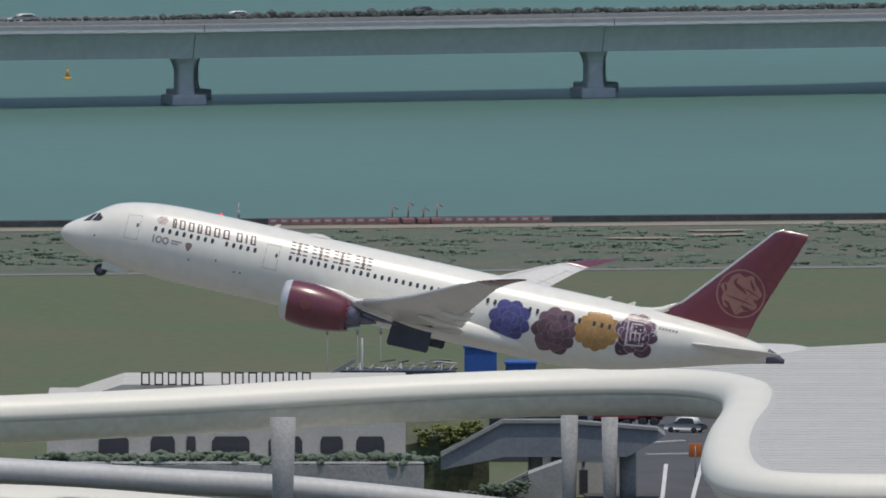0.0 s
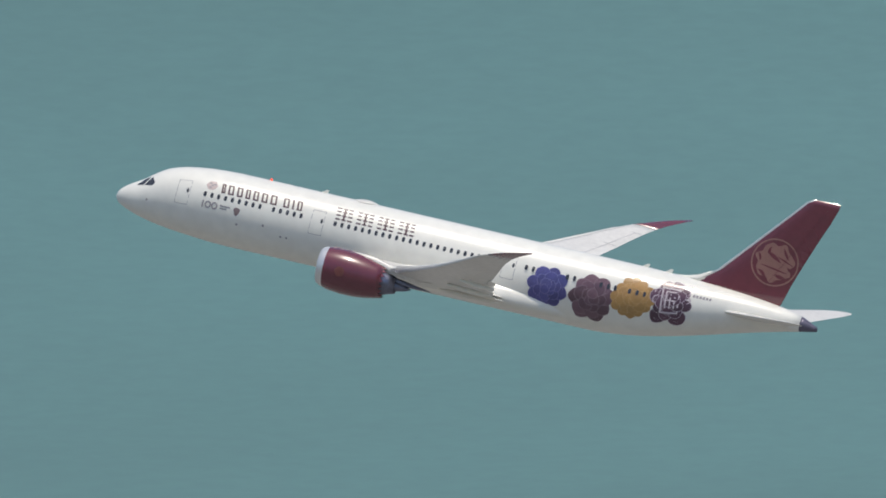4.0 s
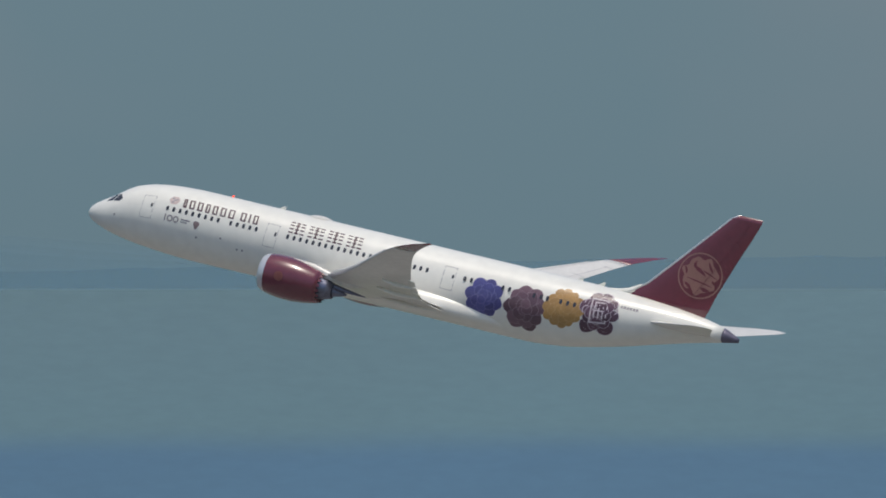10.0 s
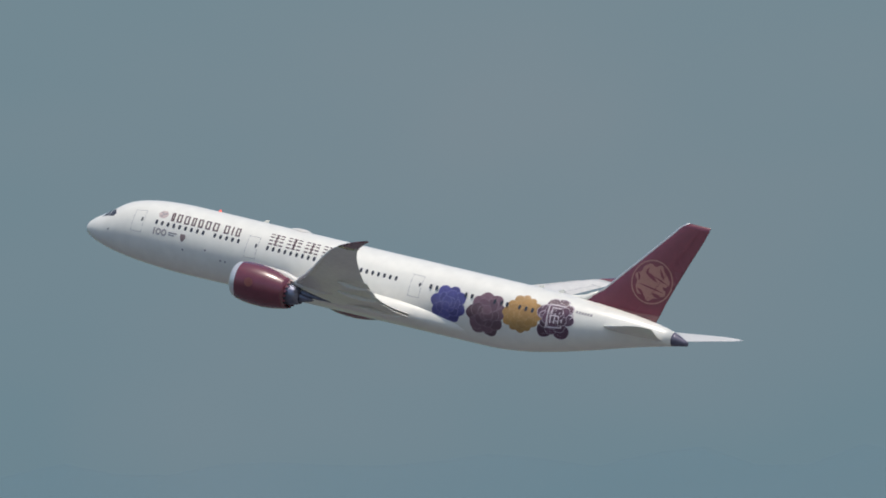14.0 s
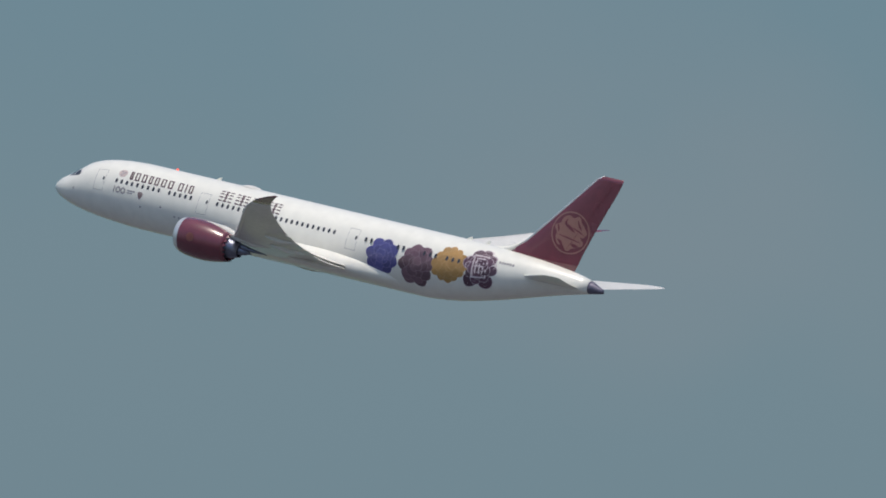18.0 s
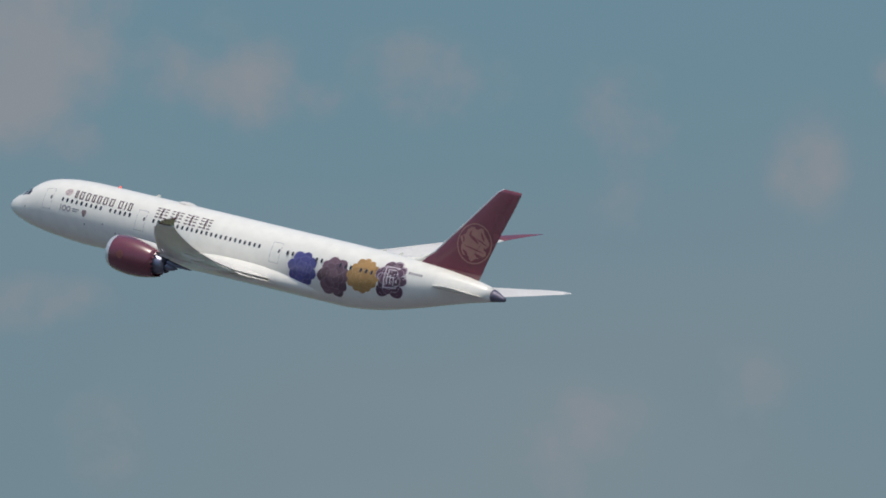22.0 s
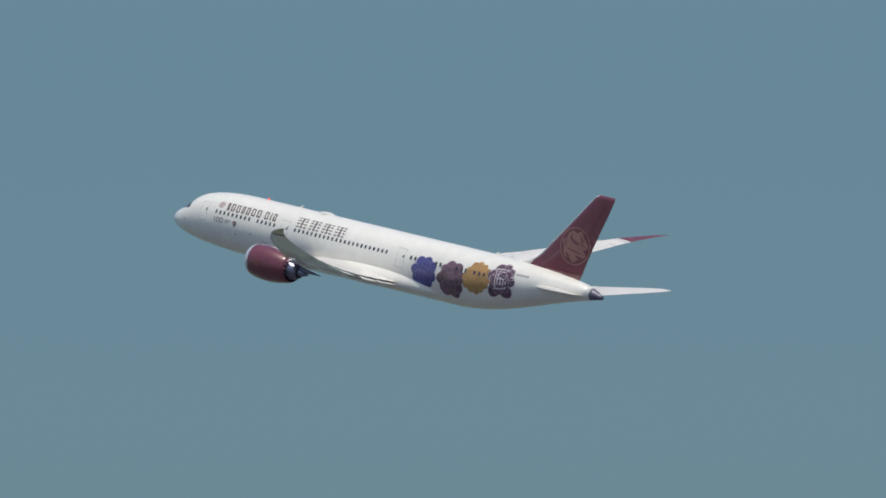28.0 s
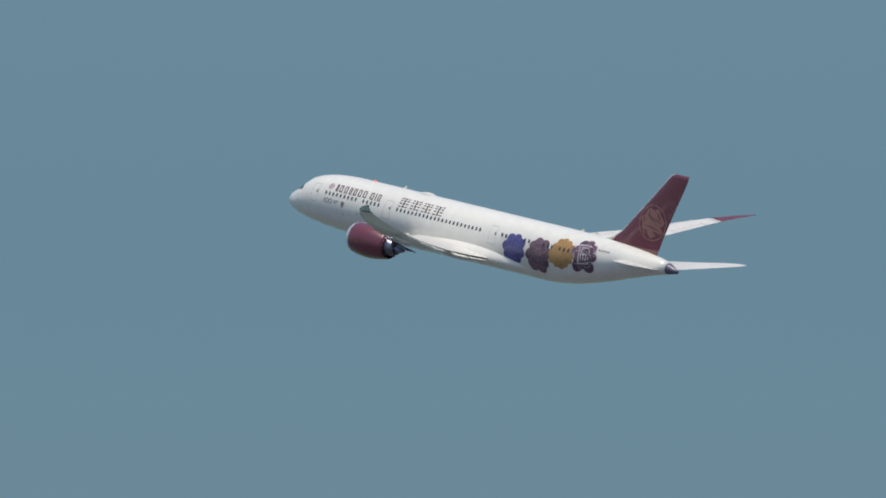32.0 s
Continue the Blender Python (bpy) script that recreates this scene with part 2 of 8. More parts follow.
def curve_at(xs, ys, x):
    """A smooth line through the given points."""
    i = int(min(max(np.searchsorted(xs, x) - 1, 0), len(xs) - 2))
    h = xs[i + 1] - xs[i]
    t = (x - xs[i]) / h

    def slope(k):
        if k == 0 or k == len(xs) - 1:
            j = min(k, len(xs) - 2)
            return (ys[j + 1] - ys[j]) / (xs[j + 1] - xs[j])
        a = (ys[k] - ys[k - 1]) / (xs[k] - xs[k - 1])
        b = (ys[k + 1] - ys[k]) / (xs[k + 1] - xs[k])
        return 0.0 if a * b <= 0 else 2 * a * b / (a + b)
    m0, m1 = slope(i), slope(i + 1)
    return (ys[i] * (2 * t ** 3 - 3 * t ** 2 + 1) + h * m0 * (t ** 3 - 2 * t ** 2 + t)
            + ys[i + 1] * (-2 * t ** 3 + 3 * t ** 2) + h * m1 * (t ** 3 - t ** 2))


# ---- the airliner: stations s run aft from the nose, y to its own left, z up from the hull's axis ----
airliner = thing("airliner", "white twin-engined airliner with maroon fin, maroon engines and painted peonies, climbing", "airplane")
MID, LONG = 30.0, 1.008
ST = (0.0, 0.15, 0.5, 1.0, 2.0, 3.0, 4.0, 5.5, 7.5, 10.0, 41.0, 44.0, 47.0, 50.0, 53.0, 56.0, 58.0, 59.6)
TOP = (-0.92, -0.48, -0.08, 0.30, 0.92, 1.66, 2.28, 2.74, 3.04, 3.18, 3.18, 3.17, 3.13, 3.03, 2.84, 2.48, 2.08, 1.42)
BOT = (-0.92, -1.22, -1.5, -1.75, -2.08, -2.32, -2.50, -2.68, -2.85, -2.97, -2.97, -2.72, -2.15, -1.4, -0.55, 0.25, 0.72, 1.06)
WID = (0.02, 0.36, 0.72, 1.05, 1.55, 1.93, 2.23, 2.55, 2.81, 2.95, 2.95, 2.87, 2.6, 2.25, 1.8, 1.2, 0.74, 0.16)


def hull(s, th, off=0.0):
    """A point of the hull at station s, th radians up from its left side."""
    zt, zb, hw = curve_at(ST, TOP, s), curve_at(ST, BOT, s), curve_at(ST, WID, s)
    c, hz = (zt + zb) / 2, (zt - zb) / 2
    return Vector((MID - LONG * s, (hw + off) * math.cos(th), c + (hz + off) * math.sin(th)))


def angle_of(s, z):
    zt, zb = curve_at(ST, TOP, s), curve_at(ST, BOT, s)
    return math.asin(max(-0.99, min(0.99, (z - (zt + zb) / 2) / ((zt - zb) / 2))))


def on_side(s, z0, ds, dv, off=0.012, side=1):
    """A point ds aft and dv up along the skin from the point (s, z0) of the left (1) or right (-1) side."""
    zt, zb = curve_at(ST, TOP, s), curve_at(ST, BOT, s)
    th = angle_of(s, z0) + dv / ((zt - zb) / 2)
    p = hull(s + ds, th, off)
    return Vector((p.x, p.y * side, p.z))


def patch(bm, s, z, shape, off=0.012, side=1, rings=(0.5, 1.0)):
    """A flat painted shape (points round its middle) laid on the skin."""
    mid = bm.verts.new(on_side(s, z, 0, 0, off, side))
    last = None
    for r in rings:
        row = [bm.verts.new(on_side(s, z, a * r, b * r, off, side)) for a, b in shape]
        for i in range(len(row)):
            j = (i + 1) % len(row)
            if last is None:
                bm.faces.new((mid, row[i], row[j]))
            else:
                bm.faces.new((last[i], row[i], row[j], last[j]))
        last = row
    return bm


def bar(bm, s, z, ds0, ds1, dv0, dv1, off=0.012, side=1, steps=3, lean=0.0):
    """A painted bar on the skin."""
    rows = []
    for i in range(steps + 1):
        dv = dv0 + (dv1 - dv0) * i / steps
        rows.append([bm.verts.new(on_side(s, z, d + lean * dv, dv, off, side)) for d in (ds0, ds1)])
    for a, b in zip(rows, rows[1:]):
        bm.faces.new((a[0], a[1], b[1], b[0]))
    return bm


def round_shape(rx, ry, n=14, wave=0.0, lobes=5, turn=0.0):
    out = []
    for k in range(n):
        a = 2 * math.pi * k / n
        r = 1 + wave * math.cos(lobes * a)
        out.append((rx * r * math.cos(a + turn), ry * r * math.sin(a + turn)))
    return out


def make_hull():
    n = 48
    ss = [0.0, 0.05, 0.15, 0.3, 0.5, 0.75, 1.0, 1.5, 2.0, 2.5, 3.0, 3.5, 4, 4.75, 5.5, 6.5, 7.5, 8.7, 10] + [10 + 31 * k / 22 for k in range(1, 23)] + [41 + 17.2 * k / 22 for k in range(1, 23)]
    part("fuselage", loft([[hull(s, 2 * math.pi * k / n) for k in range(n)] for s in ss]), WHITE, airliner)
    ss = [58.2 + 1.4 * k / 6 for k in range(7)]
    part("tail_cone", loft([[hull(s, 2 * math.pi * k / 32, 0.004) for k in range(32)] for s in ss]), CONE, airliner, "dark metal tail cone")
    # belly fairing that carries the wing
    rings = []
    for k in range(25):
        u = k / 24
        s = 18.0 + 23.5 * u
        w = max(0.0, math.sin(math.pi * min(1, max(0, u)))) ** 0.55
        rings.append([(MID - LONG * s, (2.1 + 1.45 * w) * math.cos(a) * (0.55 + 0.45 * w), -1.75 + (0.9 + (0.24 if math.sin(a) < 0 else 1.05) * w) * math.sin(a)) for a in [2 * math.pi * i / 32 for i in range(32)]])
    part("belly_fairing", loft(rings), WHITE, airliner)


def make_openings():
    shape = [(0.125 * math.copysign(abs(math.cos(a)) ** 0.6, math.cos(a)), 0.215 * math.copysign(abs(math.sin(a)) ** 0.6, math.sin(a))) for a in [2 * math.pi * (k + 0.5) / 12 for k in range(12)]]
    plain = bmesh.new()
    patch(plain, 25.0, 1.13, shape, 0.014, 1, rings=(1.0,))
    first = part("cabin_window", plain, PANE, airliner, smooth=False)
    runs = [7.88 + 0.591 * i for i in range(9)] + [13.78 + 0.59 * i for i in range(5)] + [19.06 + 0.586 * i for i in range(23)]
    runs += [35.44, 36.05, 38.95, 39.56, 41.83, 42.47, 43.04, 44.25, 44.88, 45.5]
    for side in (1, -1):
        for s in runs:
            if 10.0 <= s <= 35.0:
                ob = new("cabin_window", first.data)
                ob.parent = airliner
                if side == 1:
                    ob.location = (LONG * (25.0 - s), 0, 0)
                else:
                    ob.rotation_euler = (0, 0, math.pi)
                    ob.location = (2 * MID - LONG * (s + 25.0), 0, 0)
            else:
                bm = bmesh.new()
                patch(bm, s, 1.13, shape, 0.014 if s < 10 else 0.085, side, rings=(1.0,))
                part("cabin_window", bm, PANE, airliner, smooth=False)
    bpy.data.objects.remove(first)
    # flight deck panes
    for side in (1, -1):
        for corners in (((1.75, 0.40), (2.36, 0.58), (2.82, 1.30), (2.38, 1.08)), ((2.46, 0.60), (3.16, 0.72), (3.36, 1.02), (2.96, 1.36))):
            bm = bmesh.new()
            c = [on_side(s, z, 0, 0, 0.015, side) for s, z in corners]
            g = 5
            grid = []
            for i in range(g + 1):
                row = []
                for j in range(g + 1):
                    u, v = i / g, j / g
                    s = (corners[0][0] * (1 - u) + corners[1][0] * u) * (1 - v) + (corners[3][0] * (1 - u) + corners[2][0] * u) * v
                    z = (corners[0][1] * (1 - u) + corners[1][1] * u) * (1 - v) + (corners[3][1] * (1 - u) + corners[2][1] * u) * v
                    row.append(bm.verts.new(on_side(s, z, 0, 0, 0.015, side)))
                grid.append(row)
            for i in range(g):
                for j in range(g):
                    bm.faces.new((grid[i][j], grid[i + 1][j], grid[i + 1][j + 1], grid[i][j + 1]))
            part("windscreen_pane", bm, PANE, airliner)
    # doors: a seam round each and a small pane
    for side in (1, -1):
        for s, w, h in ((6.0, 1.14, 2.0), (17.56, 1.14, 2.0), (33.98, 1.14, 2.0)):
            bm = bmesh.new()
            t = 0.05
            z0 = 0.92
            for a0, a1, b0, b1 in ((-w / 2, -w / 2 + t, -h / 2, h / 2), (w / 2 - t, w / 2, -h / 2, h / 2), (-w / 2, w / 2, h / 2, h / 2 + t), (-w / 2, w / 2, -h / 2 - t, -h / 2)):
                bar(bm, s, z0, a0, a1, b0, b1, 0.012, side)
            door = part("cabin_door", bm, LINE, airliner, "grey seam of a closed cabin door")
            bm = bmesh.new()
            patch(bm, s + 0.37, z0 + 0.16, round_shape(0.10, 0.2, 10), 0.014, side, rings=(1.0,))
            part("door_window", bm, PANE, door, smooth=False)
    # small ports, drain masts and aerials
    for s, z in ((11.0, -0.75), (13.2, -0.35), (14.8, -0.95), (15.3, -0.95), (3.0, -0.5)):
        bm = bmesh.new()
        patch(bm, s, z, round_shape(0.10, 0.10, 8), 0.013, 1, rings=(1.0,))
        part("service_port", bm, FAINT, airliner, smooth=False)
    for s in (17.0, 44.5, 46.5):
        bm = bmesh.new()
        loft([[(MID - LONG * s + 0.3, 0.04, 3.1), (MID - LONG * s - 0.3, 0.04, 3.1), (MID - LONG * s - 0.3, -0.04, 3.1), (MID - LONG * s + 0.3, -0.04, 3.1)],
              [(MID - LONG * s - 0.2, 0.015, 3.45), (MID - LONG * s - 0.42, 0.015, 3.45), (MID - LONG * s - 0.42, -0.015, 3.45), (MID - LONG * s - 0.2, -0.015, 3.45)]], bm)
        part("blade_aerial", bm, WHITE, airliner, smooth=False)
    bm = bmesh.new()
    rings = []
    for k in range(13):
        u = k / 12
        h = 0.24 * math.sin(math.pi * u) ** 0.6 + 0.01
        rings.append([(MID - LONG * 19.65 - 2.1 * u, 0.7 * math.sin(math.pi * u) ** 0.5 * math.cos(a), 3.13 + h * math.sin(a)) for a in [math.pi * i / 10 for i in range(11)]])
    part("satellite_dome", loft(rings, bm, closed=False), WING, airliner, "grey satellite aerial dome")
    bm = bmesh.new()
    bmesh.ops.create_uvsphere(bm, u_segments=12, v_segments=8, radius=0.11, matrix=Matrix.Translation((MID - LONG * 12.5, 0, 3.24)))
    part("beacon", bm, RED_GLASS, airliner, "lit red beacon")


def make_livery():
    # the name and the emblem before it: plain blocks, one for each sign
    x = 9.08
    for wide in (0.42, 0.6, 0.6, 0.5, 0.58, 0.62, 0.66, 0, 0.62, 0.26, 0.55):
        if wide:
            bm = bmesh.new()
            w = max(0.16, wide * 0.86)
            bar(bm, x, 1.88, 0.03, 0.18, -0.46, 0.44, 0.012, lean=-0.14)
            if w > 0.25:
                bar(bm, x, 1.88, w - 0.14, w, -0.46, 0.44, 0.012, lean=-0.14)
                bar(bm, x, 1.88, 0.10, w - 0.08, 0.31, 0.44, 0.0125, lean=-0.14, steps=1)
                bar(bm, x, 1.88, 0.10, w - 0.08, -0.46, -0.33, 0.0125, lean=-0.14, steps=1)
            part("lettering", bm, LETTER, airliner, "brown lettering block")
        x += (wide + 0.145) if wide else 0.3
    for k in range(4):
        s = 18.86 + 1.77 * k
        bm = bmesh.new()
        for v in (-0.52, -0.15, 0.22, 0.55):
            for d in (0.05, 0.55, 1.05):
                bar(bm, s, 1.98, d, d + 0.38, v - 0.07, v + 0.07, 0.012, lean=-0.1, steps=1)
        bar(bm, s, 1.98, 0.66, 0.82, -0.6, 0.62, 0.0125, lean=-0.1)
        part("lettering", bm, LETTER, airliner, "brown lettering block")
    bm = bmesh.new()
    patch(bm, 8.25, 1.9, round_shape(0.46, 0.42, 18, 0.06, 6), 0.012)
    emblem = part("round_emblem", bm, mat("pale_rose_marking", (0.62, 0.50, 0.47), 0.4, vary=0.1, scale=4), airliner, "pale rose emblem")
    bm = bmesh.new()
    for a, r in ((0.5, 0.24), (2.4, 0.24), (4.3, 0.24), (0.0, 0.02)):
        patch(bm, 8.25 + r * math.cos(a), 1.9 + r * math.sin(a) * 0.8, round_shape(0.13, 0.09, 10, 0.1, 3), 0.0135, rings=(1.0,))
    part("emblem_stroke", bm, FAINT, emblem, "rose strokes")
    bm = bmesh.new()
    bar(bm, 7.85, 0.34, -0.05, 0.08, -0.3, 0.3, 0.012)
    for d in (0.42, 0.98):
        for a in range(12):
            b0, b1 = 2 * math.pi * a / 12, 2 * math.pi * (a + 1) / 12
            bm.faces.new([bm.verts.new(on_side(7.9, 0.34, d + r * math.cos(b), r * math.sin(b) * 1.1, 0.012)) for r, b in ((0.15, b0), (0.28, b0), (0.28, b1), (0.15, b1))])
    bar(bm, 9.25, 0.36, 0.1, 0.95, 0.04, 0.16, 0.012)
    bar(bm, 9.25, 0.36, 0.1, 0.7, -0.16, -0.06, 0.012)
    part("anniversary_mark", bm, FAINT, airliner, "faint grey ring marks")
    bm = bmesh.new()
    patch(bm, 10.8, 0.3, round_shape(0.26, 0.34, 14, 0.16, 3, 0.5), 0.012)
    part("anniversary_mark", bm, mat("dusky_marking", (0.27, 0.20, 0.20), 0.4, vary=0.1, scale=3), airliner, "small dusky brown marking")
    # registration: plain bars
    bm = bmesh.new()
    for k in range(6):
        bar(bm, 49.35 + 0.27 * k, 1.86, 0, 0.19, -0.12, 0.12, 0.012)
    part("registration_mark", bm, FAINT, airliner, "small grey registration bars")
    # four peonies: petals in rings that lie over one another, two of them with longer petals hanging below
    low = math.radians
    for s, z, r, colour, edge, words, hanging in (
            (37.52, -0.02, 1.66, BLUE, (0.20, 0.19, 0.40), "painted indigo peony", ()),
            (41.25, 0.0, 1.84, MAUVE, (0.30, 0.21, 0.235), "painted mauve peony", ((-116, 0.86, 0.34), (-70, 0.92, 0.34))),
            (44.62, 0.72, 1.78, AMBER, (0.56, 0.37, 0.17), "painted amber peony", ()),
            (47.75, 1.2, 1.66, PLUM, (0.52, 0.44, 0.48), "painted plum peony with a pale seal", ((-122, 0.98, 0.40), (-66, 1.04, 0.42)))):
        rnd = random.Random(int(s * 10))
        flower = new("peony")
        flower.parent = airliner
        flower["label"] = words
        under = bmesh.new()
        lay = 0.012
        many = colour is AMBER
        petals = []
        for count, far, size in (((12, 0.76, 0.25), (9, 0.50, 0.28), (5, 0.2, 0.28)) if many else ((8, 0.72, 0.33), (6, 0.45, 0.31), (4, 0.17, 0.25))):
            t0 = rnd.random() * 6
            for k in range(count):
                a = t0 + 2 * math.pi * (k + rnd.uniform(-0.16, 0.16)) / count
                petals.append((a, far * rnd.uniform(0.93, 1.07), size * rnd.uniform(0.84, 1.16)))
        petals = [(low(a), far, size) for a, far, size in hanging] + [(0.0, 0.0, 0.66)] + petals
        for a, far, size in petals:
            rr = r * size
            cs, cv = far * r * math.cos(a), far * r * math.sin(a)
            wave, lobes = (0.05, 7) if far == 0 else (rnd.uniform(0.02, 0.07), rnd.choice((3, 4)))
            long = 1.0 if far == 0 else rnd.uniform(0.84, 1.02)
            over = bmesh.new()
            for bmx, grow, o in ((under, 1.0 + 0.045 / rr * (0.7 if many else 1.0), lay), (over, 1.0, lay + 0.0012)):
                shp = []
                for p, q in round_shape(rr * long * grow, rr * grow, 16, wave, lobes):
                    shp.append((cs + p * math.cos(a) - q * math.sin(a), cv + p * math.sin(a) + q * math.cos(a)))
                mid = bmx.verts.new(on_side(s, z, cs, cv, o))
                ring = [bmx.verts.new(on_side(s, z, p, q, o)) for p, q in shp]
                half = [bmx.verts.new(on_side(s, z, (p + cs) / 2, (q + cv) / 2, o)) for p, q in shp]
                for i in range(16):
                    j = (i + 1) % 16
                    bmx.faces.new((mid, half[i], half[j]))
                    bmx.faces.new((half[i], ring[i], ring[j], half[j]))
            part("petal", over, colour, flower)
            lay += 0.0025
        part("petal_outline", under, mat("petal_outline_paint", edge, 0.35, vary=0.1, scale=2), flower, "pale outline between petals")["kind"] = "stuff"
        if colour is PLUM:
            bm = bmesh.new()
            for a0, a1, b0, b1 in ((-0.86, -0.74, -1.02, 1.0), (0.50, 0.62, -1.02, 1.0), (-0.86, 0.62, 0.92, 1.04), (-0.86, 0.62, -1.1, -0.98),
                                   (-0.52, -0.42, -0.7, 0.74), (0.2, 0.3, -0.7, 0.74), (-0.52, 0.3, 0.64, 0.74), (-0.52, 0.3, -0.08, 0.02), (-0.16, -0.06, -0.7, 0.5)):
                bar(bm, s, z - 0.06, a0, a1, b0, b1, lay + 0.004, lean=-0.08)
            part("seal_mark", bm, mat("pale_seal_lines", (0.66, 0.58, 0.60), 0.4, vary=0.05, scale=3), flower, "pale seal lines")
            bm = bmesh.new()
            for sx, sz, turn in ((-1.05, 0.5, 0.6), (-0.55, 1.25, 0.1), (0.35, 1.3, -0.2), (0.95, 0.75, -0.9), (1.1, 0.1, -1.4), (-1.1, -0.1, 1.3)):
                pts = [(sx + 0.42 * math.cos(turn + 0.3 + 2.5 * i / 8), sz + 0.34 * math.sin(turn + 0.3 + 2.5 * i / 8)) for i in range(9)]
                rows = [[bm.verts.new(on_side(s, z, sx + (p - sx) * w, sz + (q - sz) * w, lay + 0.003)) for w in (0.86, 1.08)] for p, q in pts]
                for p, q in zip(rows, rows[1:]):
                    bm.faces.new((p[0], p[1], q[1], q[0]))
            part("scroll_mark", bm, mat("pale_scroll_lines", (0.56, 0.46, 0.50), 0.4, vary=0.05, scale=3), flower, "pale curled lines")


def foil(n=14):
    """A closed wing section: (share of the chord, height) over the top and back below."""
    xs = [(1 - math.cos(math.pi * k / n)) / 2 for k in range(n + 1)]

    def half(x):
        return 5 * (0.2969 * math.sqrt(x) - 0.126 * x - 0.3516 * x * x + 0.2843 * x ** 3 - 0.1036 * x ** 4)
    top = [(x, half(x)) for x in xs]
    low = [(x, -half(x) * 0.8) for x in reversed(xs[1:-1])]
    return top + low


def blade(sections, upright=False):
    """A lofted wing or fin: sections of (span, leading station, chord, height, thickness share)."""
    rings = []
    for y, s0, chord, z, thick in sections:
        if upright:
            rings.append([(MID - LONG * s0 - x * chord, h * thick * chord, y) for x, h in foil()])
        else:
            rings.append([(MID - LONG * s0 - x * chord, y, z + h * thick * chord) for x, h in foil()])
    return loft(rings)


WY = (2.0, 2.9, 6.0, 9.8, 14.0, 18.0, 22.0, 25.5, 27.5, 29.2, 30.25)
WLE = (20.6, 21.3, 23.3, 25.7, 28.35, 30.9, 33.4, 35.7, 37.45, 39.5, 41.2)
WCH = (13.8, 13.0, 10.7, 8.6, 6.8, 5.2, 3.9, 2.75, 1.95, 1.1, 0.35)
WTH = (0.13, 0.13, 0.12, 0.11, 0.105, 0.10, 0.10, 0.095, 0.09, 0.085, 0.08)


def wing_z(y):
    d = max(0.0, y - 2.9)
    return -1.7 + 0.085 * d + 0.0058 * d * d


